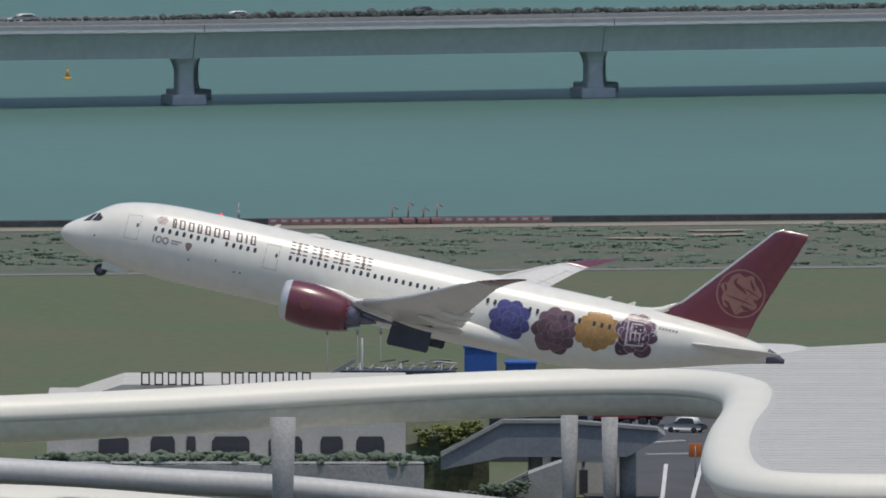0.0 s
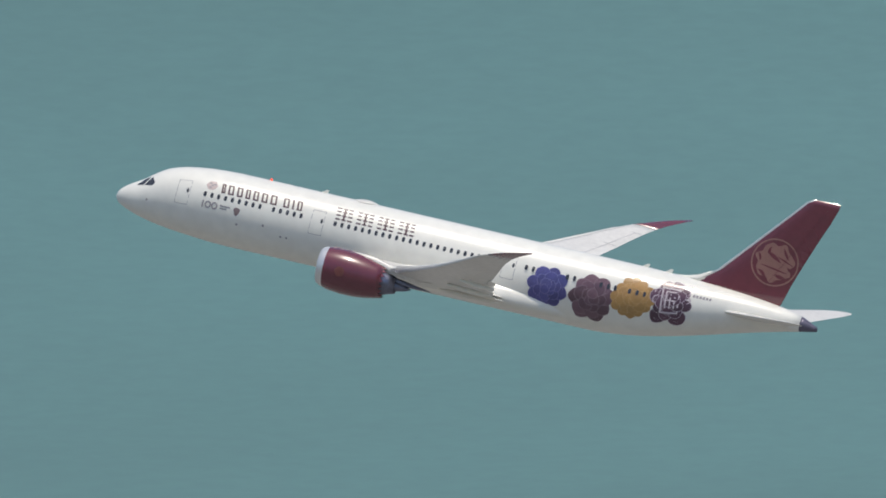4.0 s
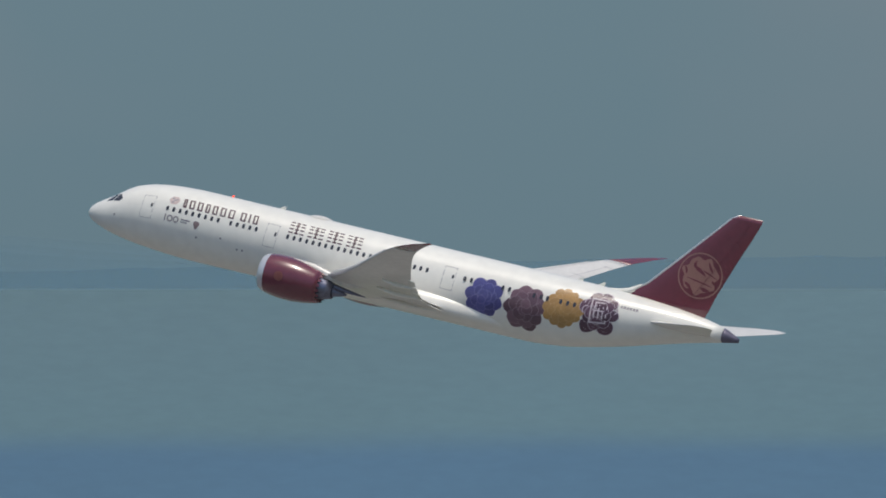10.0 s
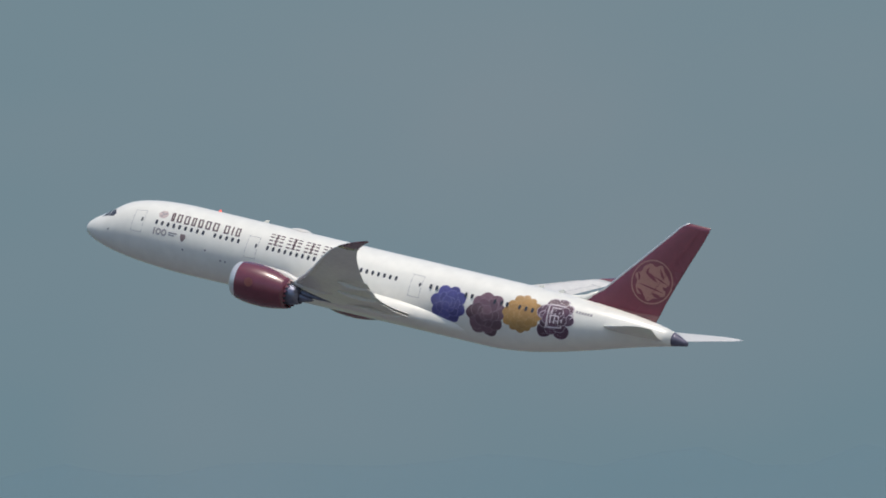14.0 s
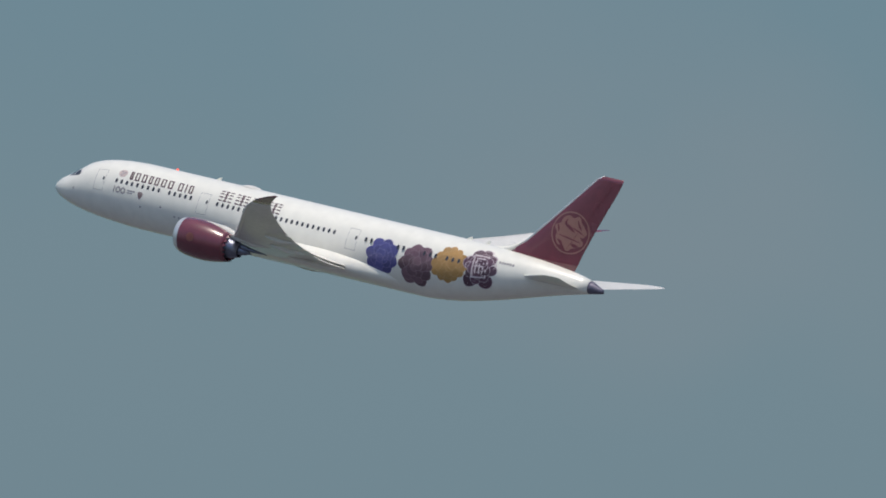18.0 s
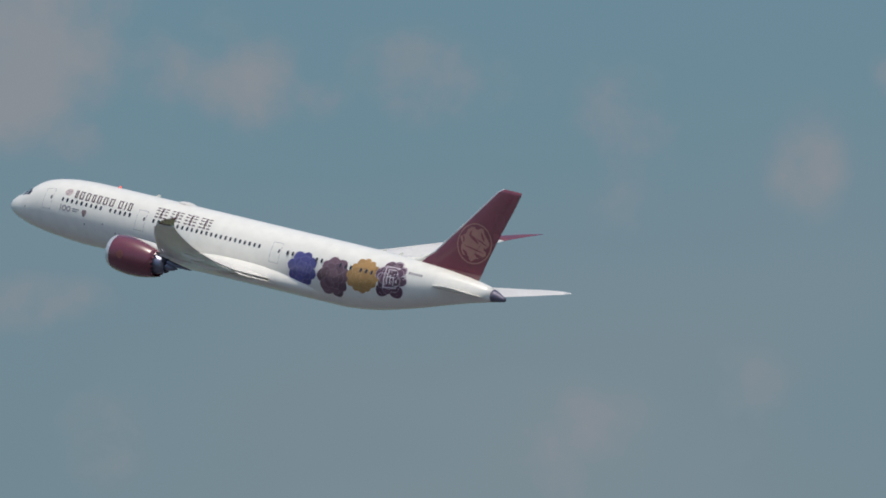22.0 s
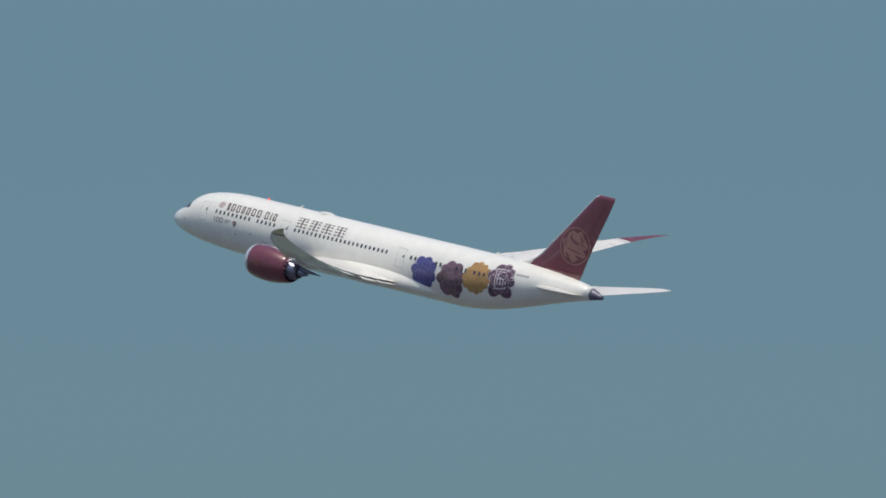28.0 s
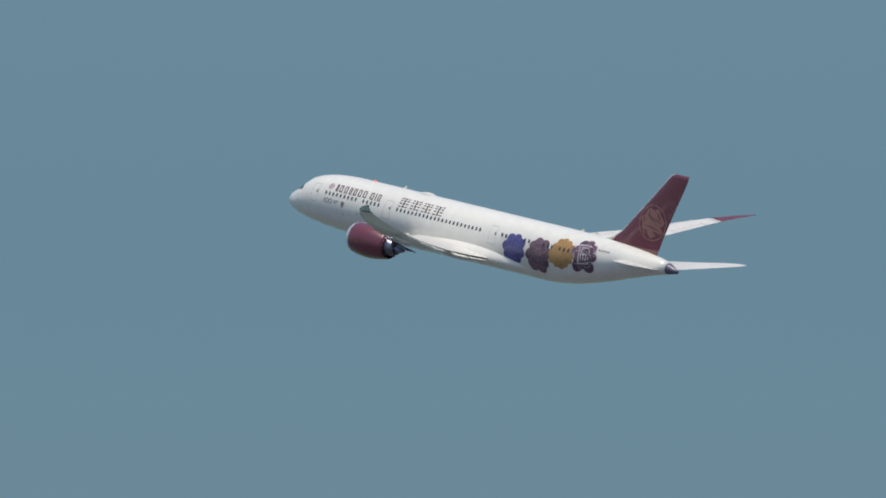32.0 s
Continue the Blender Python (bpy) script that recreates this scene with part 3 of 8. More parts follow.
def make_wings():
    for side in (1, -1):
        def sec(y):
            return (side * y, curve_at(WY, WLE, y), curve_at(WY, WCH, y), wing_z(y), curve_at(WY, WTH, y))
        part("wing", blade([sec(y) for y in (2.0, 2.9, 4.4, 6, 8, 9.8, 12, 14, 16, 18, 20, 22, 24, 25.5, 26.5, 27.2)]), WING, airliner, "pale grey wing")
        part("wingtip", blade([sec(y) for y in (27.2, 27.8, 28.5, 29.2, 29.7, 30.25)]), MAROON, airliner, "maroon raked wingtip")
        # leading edge slat strip in bare metal
        bm = bmesh.new()
        rings = []
        for y in (3.4, 6, 8.4):
            y2, s0, ch, z, th = sec(y)
            rings.append([(MID - LONG * s0 + 0.14 - x * ch * 0.09, y2, z + h * th * ch * 0.9 - 0.06) for x, h in foil(8)])
        part("slat", loft(rings), WING, airliner, "pale grey leading edge slat")
        rings = []
        for y in (11.4, 15, 19, 23, 26):
            y2, s0, ch, z, th = sec(y)
            rings.append([(MID - LONG * s0 + 0.12 - x * ch * 0.1, y2, z + h * th * ch * 0.9 - 0.05) for x, h in foil(8)])
        part("slat", loft(rings), WING, airliner, "pale grey leading edge slat")
        # lowered flaps behind the trailing edge
        for y0, y1, drop, c in ((3.4, 6.0, 0.25, 0.85), (6.25, 9.0, 0.25, 1.0), (10.6, 13.0, 0.22, 0.85), (13.2, 15.6, 0.18, 0.75), (15.8, 18.0, 0.12, 0.65)):
            rings = []
            for k in range(5):
                y = y0 + (y1 - y0) * k / 4
                y2, s0, ch, z, th = sec(y)
                rings.append([(MID - LONG * s0 - ch * 0.95 - x * c, y2, z - 0.08 + h * 0.14 * c - x * c * drop) for x, h in foil(8)])
            part("flap", loft(rings), WHITE, airliner, "white trailing edge flap, slightly lowered")
        # seams of spoilers, flaps and ailerons on the upper skin
        def skin(y, x):
            y2, s0, ch, z, th = sec(y)
            h = 5 * (0.2969 * math.sqrt(x) - 0.126 * x - 0.3516 * x * x + 0.2843 * x ** 3 - 0.1036 * x ** 4)
            return Vector((MID - LONG * s0 - x * ch, y2, z + h * th * ch + 0.02))
        for x, ya, yb in ((0.13, 4.0, 26.5), (0.66, 4.0, 18.4), (0.76, 19.0, 25.6)):
            bm = bmesh.new()
            rows = []
            for k in range(13):
                y = ya + (yb - ya) * k / 12
                w = 0.07 / curve_at(WY, WCH, y)
                rows.append([bm.verts.new(skin(y, x)), bm.verts.new(skin(y, x + w))])
            for p, q in zip(rows, rows[1:]):
                bm.faces.new((p[0], p[1], q[1], q[0]))
            part("wing_seam", bm, LINE, airliner, "grey seam on the wing")
        for y in (6.6, 9.9, 12.7, 15.5, 18.4, 22.3, 25.6):
            bm = bmesh.new()
            rows = []
            for k in range(7):
                x = 0.66 + 0.32 * k / 6
                rows.append([bm.verts.new(skin(y, x)), bm.verts.new(skin(y + 0.09, x))])
            for p, q in zip(rows, rows[1:]):
                bm.faces.new((p[0], p[1], q[1], q[0]))
            part("wing_seam", bm, LINE, airliner, "grey seam on the wing")
        # canoe fairings under the flaps
        for y in (5.2, 12.6, 17.2):
            y2, s0, ch, z, th = sec(y)
            c = min(ch, 8.0)
            pts, rad = [], []
            for k in range(11):
                u = k / 10
                pts.append((MID - LONG * (s0 + ch * 0.52) - (ch * 0.48 + 0.3) * u, y2, z - 0.36 - 0.10 * math.sin(math.pi * u) - 0.16 * u))
                rad.append(0.21 * math.sin(math.pi * min(1, 0.04 + u * 0.95)) ** 0.7 + 0.015)
            part("flap_fairing", tube(bmesh.new(), pts, rad, 12), WHITE, airliner)


def make_engine(side):
    yc, zc, s0 = side * 9.75, -1.80, 20.02

    def place(bm):
        for v in bm.verts:
            v.co = Vector((MID - LONG * s0 - v.co.x, yc + v.co.y, zc + v.co.z - 0.045 * v.co.x))
        return bm
    cowl = part("engine_cowl", place(spin(bmesh.new(), [(0.62, 1.70), (1.2, 1.80), (2.2, 1.85), (3.2, 1.81), (4.2, 1.66), (5.0, 1.47), (5.45, 1.34), (5.45, 1.30), (4.6, 1.42), (3.0, 1.5), (0.62, 1.5)], closed=True)), MAROON, airliner, "glossy maroon engine cowl")
    part("inlet_lip", place(spin(bmesh.new(), [(0.625, 1.703), (0.35, 1.62), (0.15, 1.53), (0.03, 1.44), (0.0, 1.37), (0.04, 1.30), (0.25, 1.24), (0.7, 1.25), (1.3, 1.3)], closed=True)), LIP, cowl, "bare metal inlet lip")
    part("fan", place(spin(bmesh.new(), [(0.7, 0.03), (0.95, 0.25), (1.25, 0.42), (1.3, 1.3), (1.4, 1.3)])), DARKMETAL, cowl)
    part("core_cowl", place(spin(bmesh.new(), [(4.3, 1.25), (5.2, 1.1), (6.0, 0.86), (6.6, 0.66), (6.6, 0.60), (5.0, 0.7)], closed=True)), STEEL, cowl, "heat-stained metal core cowl")
    part("exhaust_cone", place(spin(bmesh.new(), [(6.0, 0.5), (6.7, 0.44), (7.4, 0.24), (7.9, 0.04)])), STEEL, cowl, "metal exhaust cone")
    # saw-toothed nozzle rim
    bm = bmesh.new()
    for k in range(18):
        a0, a1 = 2 * math.pi * k / 18, 2 * math.pi * (k + 1) / 18
        am = (a0 + a1) / 2
        bm.faces.new([bm.verts.new(p) for p in ((5.42, 1.345 * math.cos(a0), 1.345 * math.sin(a0)), (5.42, 1.345 * math.cos(a1), 1.345 * math.sin(a1)), (5.75, 1.25 * math.cos(am), 1.25 * math.sin(am)))])
    part("nozzle_chevrons", place(bm), MAROON, cowl)
    # pylon
    rings = []
    for s, z0, z1, w in ((21.6, -0.55, -0.36, 0.1), (22.6, -0.7, -0.1, 0.3), (24.5, -0.95, -0.2, 0.34), (26.5, -1.3, -0.72, 0.34), (28.2, -1.45, -0.95, 0.3), (29.6, -1.2, -1.0, 0.08)):
        rings.append([(MID - LONG * s, yc + w, z0), (MID - LONG * s, yc + w, z1), (MID - LONG * s, yc - w, z1), (MID - LONG * s, yc - w, z0)])
    part("pylon", loft(rings), WING, airliner, "pale grey engine pylon")
    rings = []
    for s, z, w, h in ((25.2, -1.55, 0.3, 0.3), (26.8, -1.72, 0.26, 0.26), (28.2, -1.86, 0.18, 0.16), (29.5, -1.95, 0.03, 0.03)):
        rings.append([(MID - LONG * s, yc + w * math.cos(a), z + h * math.sin(a)) for a in [2 * math.pi * k / 10 for k in range(10)]])
    part("heat_shield", loft(rings), STEEL, airliner, "dark metal heat shield behind the pylon")
    bm = bmesh.new()
    if side == 1:
        ring = []
        for k in range(20):
            c = 2 * math.pi * k / 20
            x, d = 2.1 + 0.42 * math.cos(c), 0.42 * math.sin(c) / 1.87
            ring.append(bm.verts.new((x, 1.87 * math.cos(0.06 + d), 1.87 * math.sin(0.06 + d))))
        mid = bm.verts.new((2.1, 1.87 * math.cos(0.06), 1.87 * math.sin(0.06)))
        for k in range(20):
            bm.faces.new((mid, ring[k], ring[(k + 1) % 20]))
        part("cowl_emblem", place(bm), mat("dull_gold_emblem", (0.20, 0.065, 0.055), 0.4, vary=0.15, scale=4), cowl, "dull gold emblem")


def make_tail():
    FZ = (2.3, 3.2, 4.3, 6.0, 8.0, 10.0, 11.3, 11.7)
    FLE = (47.3, 49.1, 50.55, 52.05, 53.8, 55.55, 56.65, 57.3)
    FTE = (56.2, 56.5, 56.8, 57.4, 58.15, 58.95, 59.4, 59.45)
    secs = [(z, a, b - a, 0, 0.085 if z > 3.5 else 0.06) for z, a, b in zip(FZ, FLE, FTE)]
    fin = part("fin", blade(secs, True), MAROON, airliner, "maroon fin")
    bm = bmesh.new()
    rings = []
    for z, a, c, _, th in secs[1:]:
        rings.append([(MID - LONG * a + 0.07 - x * 0.42, h * th * c * 0.62 * (1 if x < 0.9 else 0.9), z) for x, h in foil(8)])
    part("fin_leading_edge", loft(rings), LIP, fin, "bare metal leading edge")
    # dorsal fillet
    rings = [[(MID - LONG * s - 0.0, w, z0), (MID - LONG * s, 0.05, z1), (MID - LONG * s, -0.05, z1), (MID - LONG * s, -w, z0)] for s, w, z0, z1 in
             ((45.6, 0.05, 2.9, 2.98), (47.0, 0.2, 2.85, 3.08), (48.2, 0.28, 2.8, 3.26), (49.0, 0.26, 2.9, 3.5), (49.7, 0.12, 3.35, 3.88), (50.1, 0.03, 3.9, 4.08))]
    part("dorsal_fillet", loft(rings), WHITE, airliner)
    # rudder seam and top light
    bm = bmesh.new()
    for side in (1, -1):
        vs = []
        for z in (3.0, 5, 7, 9, 11.0):
            te = curve_at(FZ, FTE, z) - 0.3 * (curve_at(FZ, FTE, z) - curve_at(FZ, FLE, z))
            vs.append((te, z))
        for (s0, z0), (s1, z1) in zip(vs, vs[1:]):
            bm.faces.new([bm.verts.new((MID - LONG * s, side * (0.034 * (curve_at(FZ, FTE, z) - curve_at(FZ, FLE, z)) + 0.012), z)) for s, z in ((s0, z0), (s0 + 0.04, z0), (s1 + 0.04, z1), (s1, z1))])
    part("rudder_seam", bm, mat("dark_maroon_seam", (0.12, 0.019, 0.031), 0.5, vary=0.05), fin, smooth=False)
    # round emblem: ring, curved strokes and discs, on both sides
    for side in (1, -1):
        bm = bmesh.new()
        cs, cz = 55.05, 5.9

        def at(u, v, off=0.014):
            s, z = cs + u, cz + v
            le, te = curve_at(FZ, FLE, z), curve_at(FZ, FTE, z)
            x = min(1, max(0, (s - le) / (te - le)))
            h = 5 * (0.2969 * math.sqrt(x) - 0.126 * x - 0.3516 * x * x + 0.2843 * x ** 3 - 0.1036 * x ** 4)
            return Vector((MID - LONG * s, side * (h * 0.085 * (te - le) + off), z))

        def strip(points, width, off=0.014):
            rows = []
            for i, p in enumerate(points):
                a, b = points[max(i - 1, 0)], points[min(i + 1, len(points) - 1)]
                d = Vector((b[0] - a[0], b[1] - a[1])).normalized()
                w = width[i] if isinstance(width, list) else width
                rows.append([bm.verts.new(at(p[0] - d.y * w / 2 * q, p[1] + d.x * w / 2 * q, off)) for q in (-1, 0, 1)])
            for a, b in zip(rows, rows[1:]):
                bm.faces.new((a[0], a[1], b[1], b[0]))
                bm.faces.new((a[1], a[2], b[2], b[1]))
        ring = [(1.92 * math.cos(2 * math.pi * k / 40), 1.92 * math.sin(2 * math.pi * k / 40)) for k in range(41)]
        strip(ring, 0.13)
        emblem = part("fin_emblem", bm, GOLD, airliner, "round beige emblem")
        # broad curled body inside the ring, cut by maroon gaps
        bm = bmesh.new()
        mid = bm.verts.new(at(0, 0))
        rim = [bm.verts.new(at(r * math.cos(t), r * math.sin(t))) for t, r in [(2 * math.pi * k / 60, 1.56 + 0.13 * math.sin(7 * 2 * math.pi * k / 60) + 0.07 * math.sin(11 * 2 * math.pi * k / 60 + 1)) for k in range(60)]]
        inner = [bm.verts.new(at(0.8 * math.cos(2 * math.pi * k / 60), 0.8 * math.sin(2 * math.pi * k / 60))) for k in range(60)]
        for k in range(60):
            j = (k + 1) % 60
            bm.faces.new((mid, inner[k], inner[j]))
            bm.faces.new((inner[k], rim[k], rim[j], inner[j]))
        part("emblem_body", bm, GOLD, emblem)
        for p0, p1, p2, w in (((-1.15, -0.35), (0.0, -0.5), (1.2, -0.75), 0.16), ((-0.75, 0.75), (-0.2, 0.55), (0.5, 0.05), 0.42), ((-0.5, 1.2), (-0.8, 0.8), (-0.35, 0.5), 0.3),
                              ((0.55, 1.3), (0.75, 0.8), (1.1, 0.4), 0.26), ((0.2, -0.95), (0.6, -1.2), (1.05, -1.1), 0.42), ((-1.25, -0.8), (-0.8, -0.95), (-0.55, -1.4), 0.34),
                              ((-1.5, 0.6), (-1.2, 0.3), (-1.25, -0.1), 0.24), ((0.15, 0.5), (0.6, 0.35), (1.5, 0.0), 0.14), ((1.1, -0.2), (1.3, -0.45), (1.55, -0.5), 0.26)):
            bm = bmesh.new()
            pts = [tuple(p0[i] * (1 - t) ** 2 + 2 * p1[i] * t * (1 - t) + p2[i] * t * t for i in (0, 1)) for t in [k / 8 for k in range(9)]]
            strip(pts, [0.03 + 0.68 * w * math.sin(math.pi * k / 8) for k in range(9)], 0.02)
            part("emblem_gap", bm, MAROON, emblem, "maroon gap in the emblem")
    for side in (1, -1):
        secs = [(side * y, a, c, z, 0.09) for y, a, c, z in ((0.5, 51.0, 6.4, 1.02), (1.6, 51.9, 5.7, 1.16), (4.0, 53.9, 4.5, 1.45), (6.5, 56.0, 3.25, 1.77), (8.6, 57.75, 2.25, 2.05), (9.6, 58.85, 1.4, 2.2), (9.95, 59.6, 0.65, 2.25))]
        part("tailplane", blade(secs), WING, airliner, "pale grey tailplane")


def wheel(bm, x, y, z, r=0.66, w=0.24):
    rings = []
    for a, q in ((-w, 0.45), (-w, 0.8), (-w * 0.75, 0.96), (0, 1.0), (w * 0.75, 0.96), (w, 0.8), (w, 0.45)):
        rings.append([(x + r * q * math.cos(2 * math.pi * k / 20), y + a, z + r * q * math.sin(2 * math.pi * k / 20)) for k in range(20)])
    return loft(rings, bm)


def make_gear():
    """Both main legs and the nose leg; each leg is a part that swings on its hinge."""
    legs = {}
    for side, name in ((1, "left"), (-1, "right")):
        leg = new("main_gear")
        leg.parent = airliner
        leg["label"] = "main landing gear leg with four wheels"
        leg.location = (MID - LONG * 30.1, side * 4.2, -1.45)
        bm = bmesh.new()
        tube(bm, [(0, 0, 0.2), (0.05, side * 0.15, -1.2), (0.1, side * 0.2, -2.1)], [0.22, 0.2, 0.16], 12)
        part("strut", bm, WING, leg, "grey strut")
        bm = bmesh.new()
        tube(bm, [(0.95, side * 0.2, -1.55), (-0.75, side * 0.2, -1.75)], 0.15, 10)
        part("bogie_beam", bm, DARKMETAL, leg)
        for dx, dz in ((0.82, -1.55), (-0.66, -1.72)):
            for dy in (-0.5, 0.5):
                part("wheel", wheel(bmesh.new(), dx, side * 0.2 + dy, dz, 0.70, 0.26), TYRE, leg, "black tyre")
        shape = ((1.6, -2.42), (-1.55, -2.42), (-1.7, -2.25), (-1.7, -0.25), (-1.5, 0.05), (-1.1, 0.22), (-0.75, 0.0), (-0.5, -0.25), (0.05, -0.3), (0.35, 0.1), (0.55, 0.42), (1.15, 0.8), (1.5, 0.45), (1.75, -2.25))
        bm = loft([[(x, side * 0.95 + y, z) for x, z in shape] for y in (-0.05, 0.05)])
        part("leg_door", bm, mat("dark_door_lining", (0.075, 0.085, 0.125), 0.5, vary=0.15, scale=1.0), leg, "dark inner face of the gear door", smooth=False)
        legs[name] = leg
    leg = new("nose_gear")
    leg.parent = airliner
    leg["label"] = "nose landing gear leg with two wheels"
    leg.location = (MID - LONG * 4.3, 0, -2.3)
    bm = bmesh.new()
    tube(bm, [(0, 0, 0.3), (0.35, 0, -0.95)], 0.11, 10)
    part("strut", bm, WING, leg, "grey strut")
    for dy in (-0.32, 0.32):
        w = part("wheel", wheel(bmesh.new(), 0.35, dy, -1.0, 0.50, 0.18), TYRE, leg, "black tyre")
        part("hub", tube(bmesh.new(), [(0.35, dy - 0.19, -1.0), (0.35, dy + 0.19, -1.0)], 0.24, 14), RAILHUB, w, "dull metal hub")
    legs["nose"] = leg
    for dy, key in ((-0.5, "nose_door_r"), (0.5, "nose_door_l")):
        door = part("nose_gear_door", box(bmesh.new(), -1.0, 1.0, -0.02, 0.02, -0.7, 0.0, 0.015), WHITE, airliner)
        door.location = (MID - LONG * 4.9, dy, -2.42)
        legs[key] = door
    return legs


make_hull()
make_openings()
make_livery()
make_wings()
make_engine(1)
make_engine(-1)
make_tail()
LEGS = make_gear()


# ---- sea and land ----
SEA = mat("teal_sea", (0.098, 0.189, 0.165), 0.36, vary=0.05, scale=0.004, fine=60, bump=0.15, coords="World", second=(0.110, 0.218, 0.198), spec=0.4)
SOIL = mat("scrub_soil", (0.080, 0.118, 0.080), 0.9, vary=0.26, scale=0.09, fine=8, coords="World", second=(0.132, 0.124, 0.092))
GRASS = mat("airfield_grass", (0.094, 0.124, 0.060), 0.9, vary=0.14, scale=0.03, fine=20, coords="World", second=(0.118, 0.124, 0.070))
PAVE = mat("worn_pavement", (0.20, 0.195, 0.18), 0.85, vary=0.1, scale=0.06, fine=20, coords="World")
DIMGROUND = mat("dark_bounce_asphalt", (0.085, 0.084, 0.098), 0.85, vary=0.12, scale=0.05, fine=20, coords="World")
ASPHALT = mat("asphalt", (0.085, 0.087, 0.090), 0.85, vary=0.15, scale=0.1, fine=20, coords="World")
CONCRETE = mat("concrete", (0.33, 0.33, 0.32), 0.8, vary=0.12, scale=0.25, fine=10)
PARAPET = mat("grey_parapet_concrete", (0.37, 0.385, 0.40), 0.85, vary=0.1, scale=0.3, fine=10)
BRIDGECONC = mat("bridge_concrete", (0.64, 0.615, 0.64), 0.85, vary=0.06, scale=0.1, fine=8)
OLDCONCRETE = mat("weathered_concrete", (0.38, 0.385, 0.385), 0.85, vary=0.15, scale=0.3, fine=10)
SAND = mat("sandy_path", (0.29, 0.255, 0.20), 0.9, vary=0.15, scale=0.15, fine=12, coords="World")
PAINT = mat("white_line_paint", (0.7, 0.7, 0.68), 0.6, vary=0.1, scale=1)
ROCK = mat("dark_revetment", (0.085, 0.092, 0.098), 0.9, vary=0.25, scale=0.4, fine=8)
LEAF = mat("shrub_leaves", (0.12, 0.158, 0.112), 0.85, vary=0.15, scale=0.6, fine=6, island=0.16)
ROOFWHITE = mat("white_roof_cladding", (0.84, 0.81, 0.715), 0.45, vary=0.02, scale=0.15, fine=12)
ROOFGREY = mat("ribbed_metal_roof", (0.55, 0.535, 0.50), 0.5, vary=0.06, scale=0.1, fine=14)
GLASS_LIGHT = mat("pale_teal_glazing", (0.27, 0.44, 0.455), 0.3, vary=0.1, scale=0.3, fine=6, island=0.05)
GLASS_DARK = mat("dark_teal_glazing", (0.205, 0.31, 0.365), 0.3, vary=0.15, scale=0.3, fine=6, island=0.09)
ROOFTAN = mat("weathered_roof_sheet", (0.40, 0.375, 0.34), 0.8, vary=0.2, scale=0.25, fine=8, second=(0.50, 0.48, 0.44))
PINKSTONE = mat("pinkish_stone_cladding", (0.46, 0.40, 0.40), 0.75, vary=0.12, scale=0.5, fine=8)
ROOFPALE = mat("sunlit_roof_sheet", (0.60, 0.57, 0.51), 0.8, vary=0.15, scale=0.25, fine=8, second=(0.50, 0.47, 0.42))
DEEPGLASS = mat("deep_teal_glazing", (0.12, 0.225, 0.275), 0.3, vary=0.15, scale=0.3, fine=6, island=0.12)
WALLPALE = mat("pale_render", (0.56, 0.54, 0.50), 0.8, vary=0.08, scale=0.3, fine=10)
RAIL = mat("painted_steel", (0.32, 0.33, 0.35), 0.5, metal=0.3, vary=0.1, scale=2)
FENCE = mat("faded_red_fence", (0.36, 0.19, 0.19), 0.7, vary=0.1, scale=0.6, island=0.1)
HEDGE = mat("dusty_hedge_leaves", (0.105, 0.125, 0.115), 0.9, vary=0.15, scale=0.6, island=0.15)
REDP = mat("red_panel", (0.36, 0.085, 0.08), 0.6, vary=0.12, scale=0.6, island=0.15)
BLUEP = mat("blue_panel", (0.035, 0.12, 0.42), 0.5, vary=0.12, scale=0.5)
ORANGE = mat("orange_paint", (0.55, 0.16, 0.04), 0.5, vary=0.1, scale=0.8)
YELLOW = mat("yellow_paint", (0.62, 0.36, 0.06), 0.5, vary=0.1, scale=0.8)
CARWHITE = mat("white_car_paint", (0.75, 0.75, 0.75), 0.3, vary=0.03, scale=0.5, coat=0.5)
CARDARK = mat("dark_car_paint", (0.05, 0.055, 0.065), 0.3, vary=0.05, scale=0.5, coat=0.5)
# far things: haze put into the colours, bluish, paled and partly see-through
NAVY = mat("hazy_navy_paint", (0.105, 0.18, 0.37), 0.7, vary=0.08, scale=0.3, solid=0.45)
SHIPWHITE = mat("hazed_ship_white", (0.66, 0.74, 0.73), 0.6, vary=0.05, scale=0.1, solid=0.46)
SHIPRED = mat("hazed_ship_red", (0.36, 0.13, 0.24), 0.6, vary=0.06, scale=0.1, solid=0.44)
SHIPGREY = mat("hazed_ship_grey", (0.34, 0.48, 0.52), 0.7, vary=0.06, scale=0.1, solid=0.36)
FARSHIP = mat("hazed_dark_hull", (0.17, 0.26, 0.39), 0.7, vary=0.06, scale=0.1, solid=0.13)
FARSHIPRED = mat("hazed_red_hull", (0.40, 0.20, 0.28), 0.7, vary=0.05, scale=0.1, solid=0.17)
HAZERED = mat("hazed_red_paint", (0.42, 0.22, 0.28), 0.7, vary=0.05, scale=0.1, solid=0.30)
PALECONC = mat("hazed_new_concrete", (0.44, 0.57, 0.57), 0.8, vary=0.04, scale=0.05, solid=0.40)
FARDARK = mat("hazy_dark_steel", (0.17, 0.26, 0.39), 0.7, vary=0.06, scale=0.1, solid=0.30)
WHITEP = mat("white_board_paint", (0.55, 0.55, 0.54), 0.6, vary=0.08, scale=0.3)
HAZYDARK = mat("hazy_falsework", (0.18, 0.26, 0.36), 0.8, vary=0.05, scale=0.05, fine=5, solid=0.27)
FAINTDARK = mat("hazed_faint_falsework", (0.19, 0.27, 0.36), 0.8, vary=0.08, scale=0.1, fine=5, solid=0.25)
DIMSHED = mat("hazed_yard_shed", (0.19, 0.27, 0.36), 0.8, vary=0.08, scale=0.1, fine=5, solid=0.10)
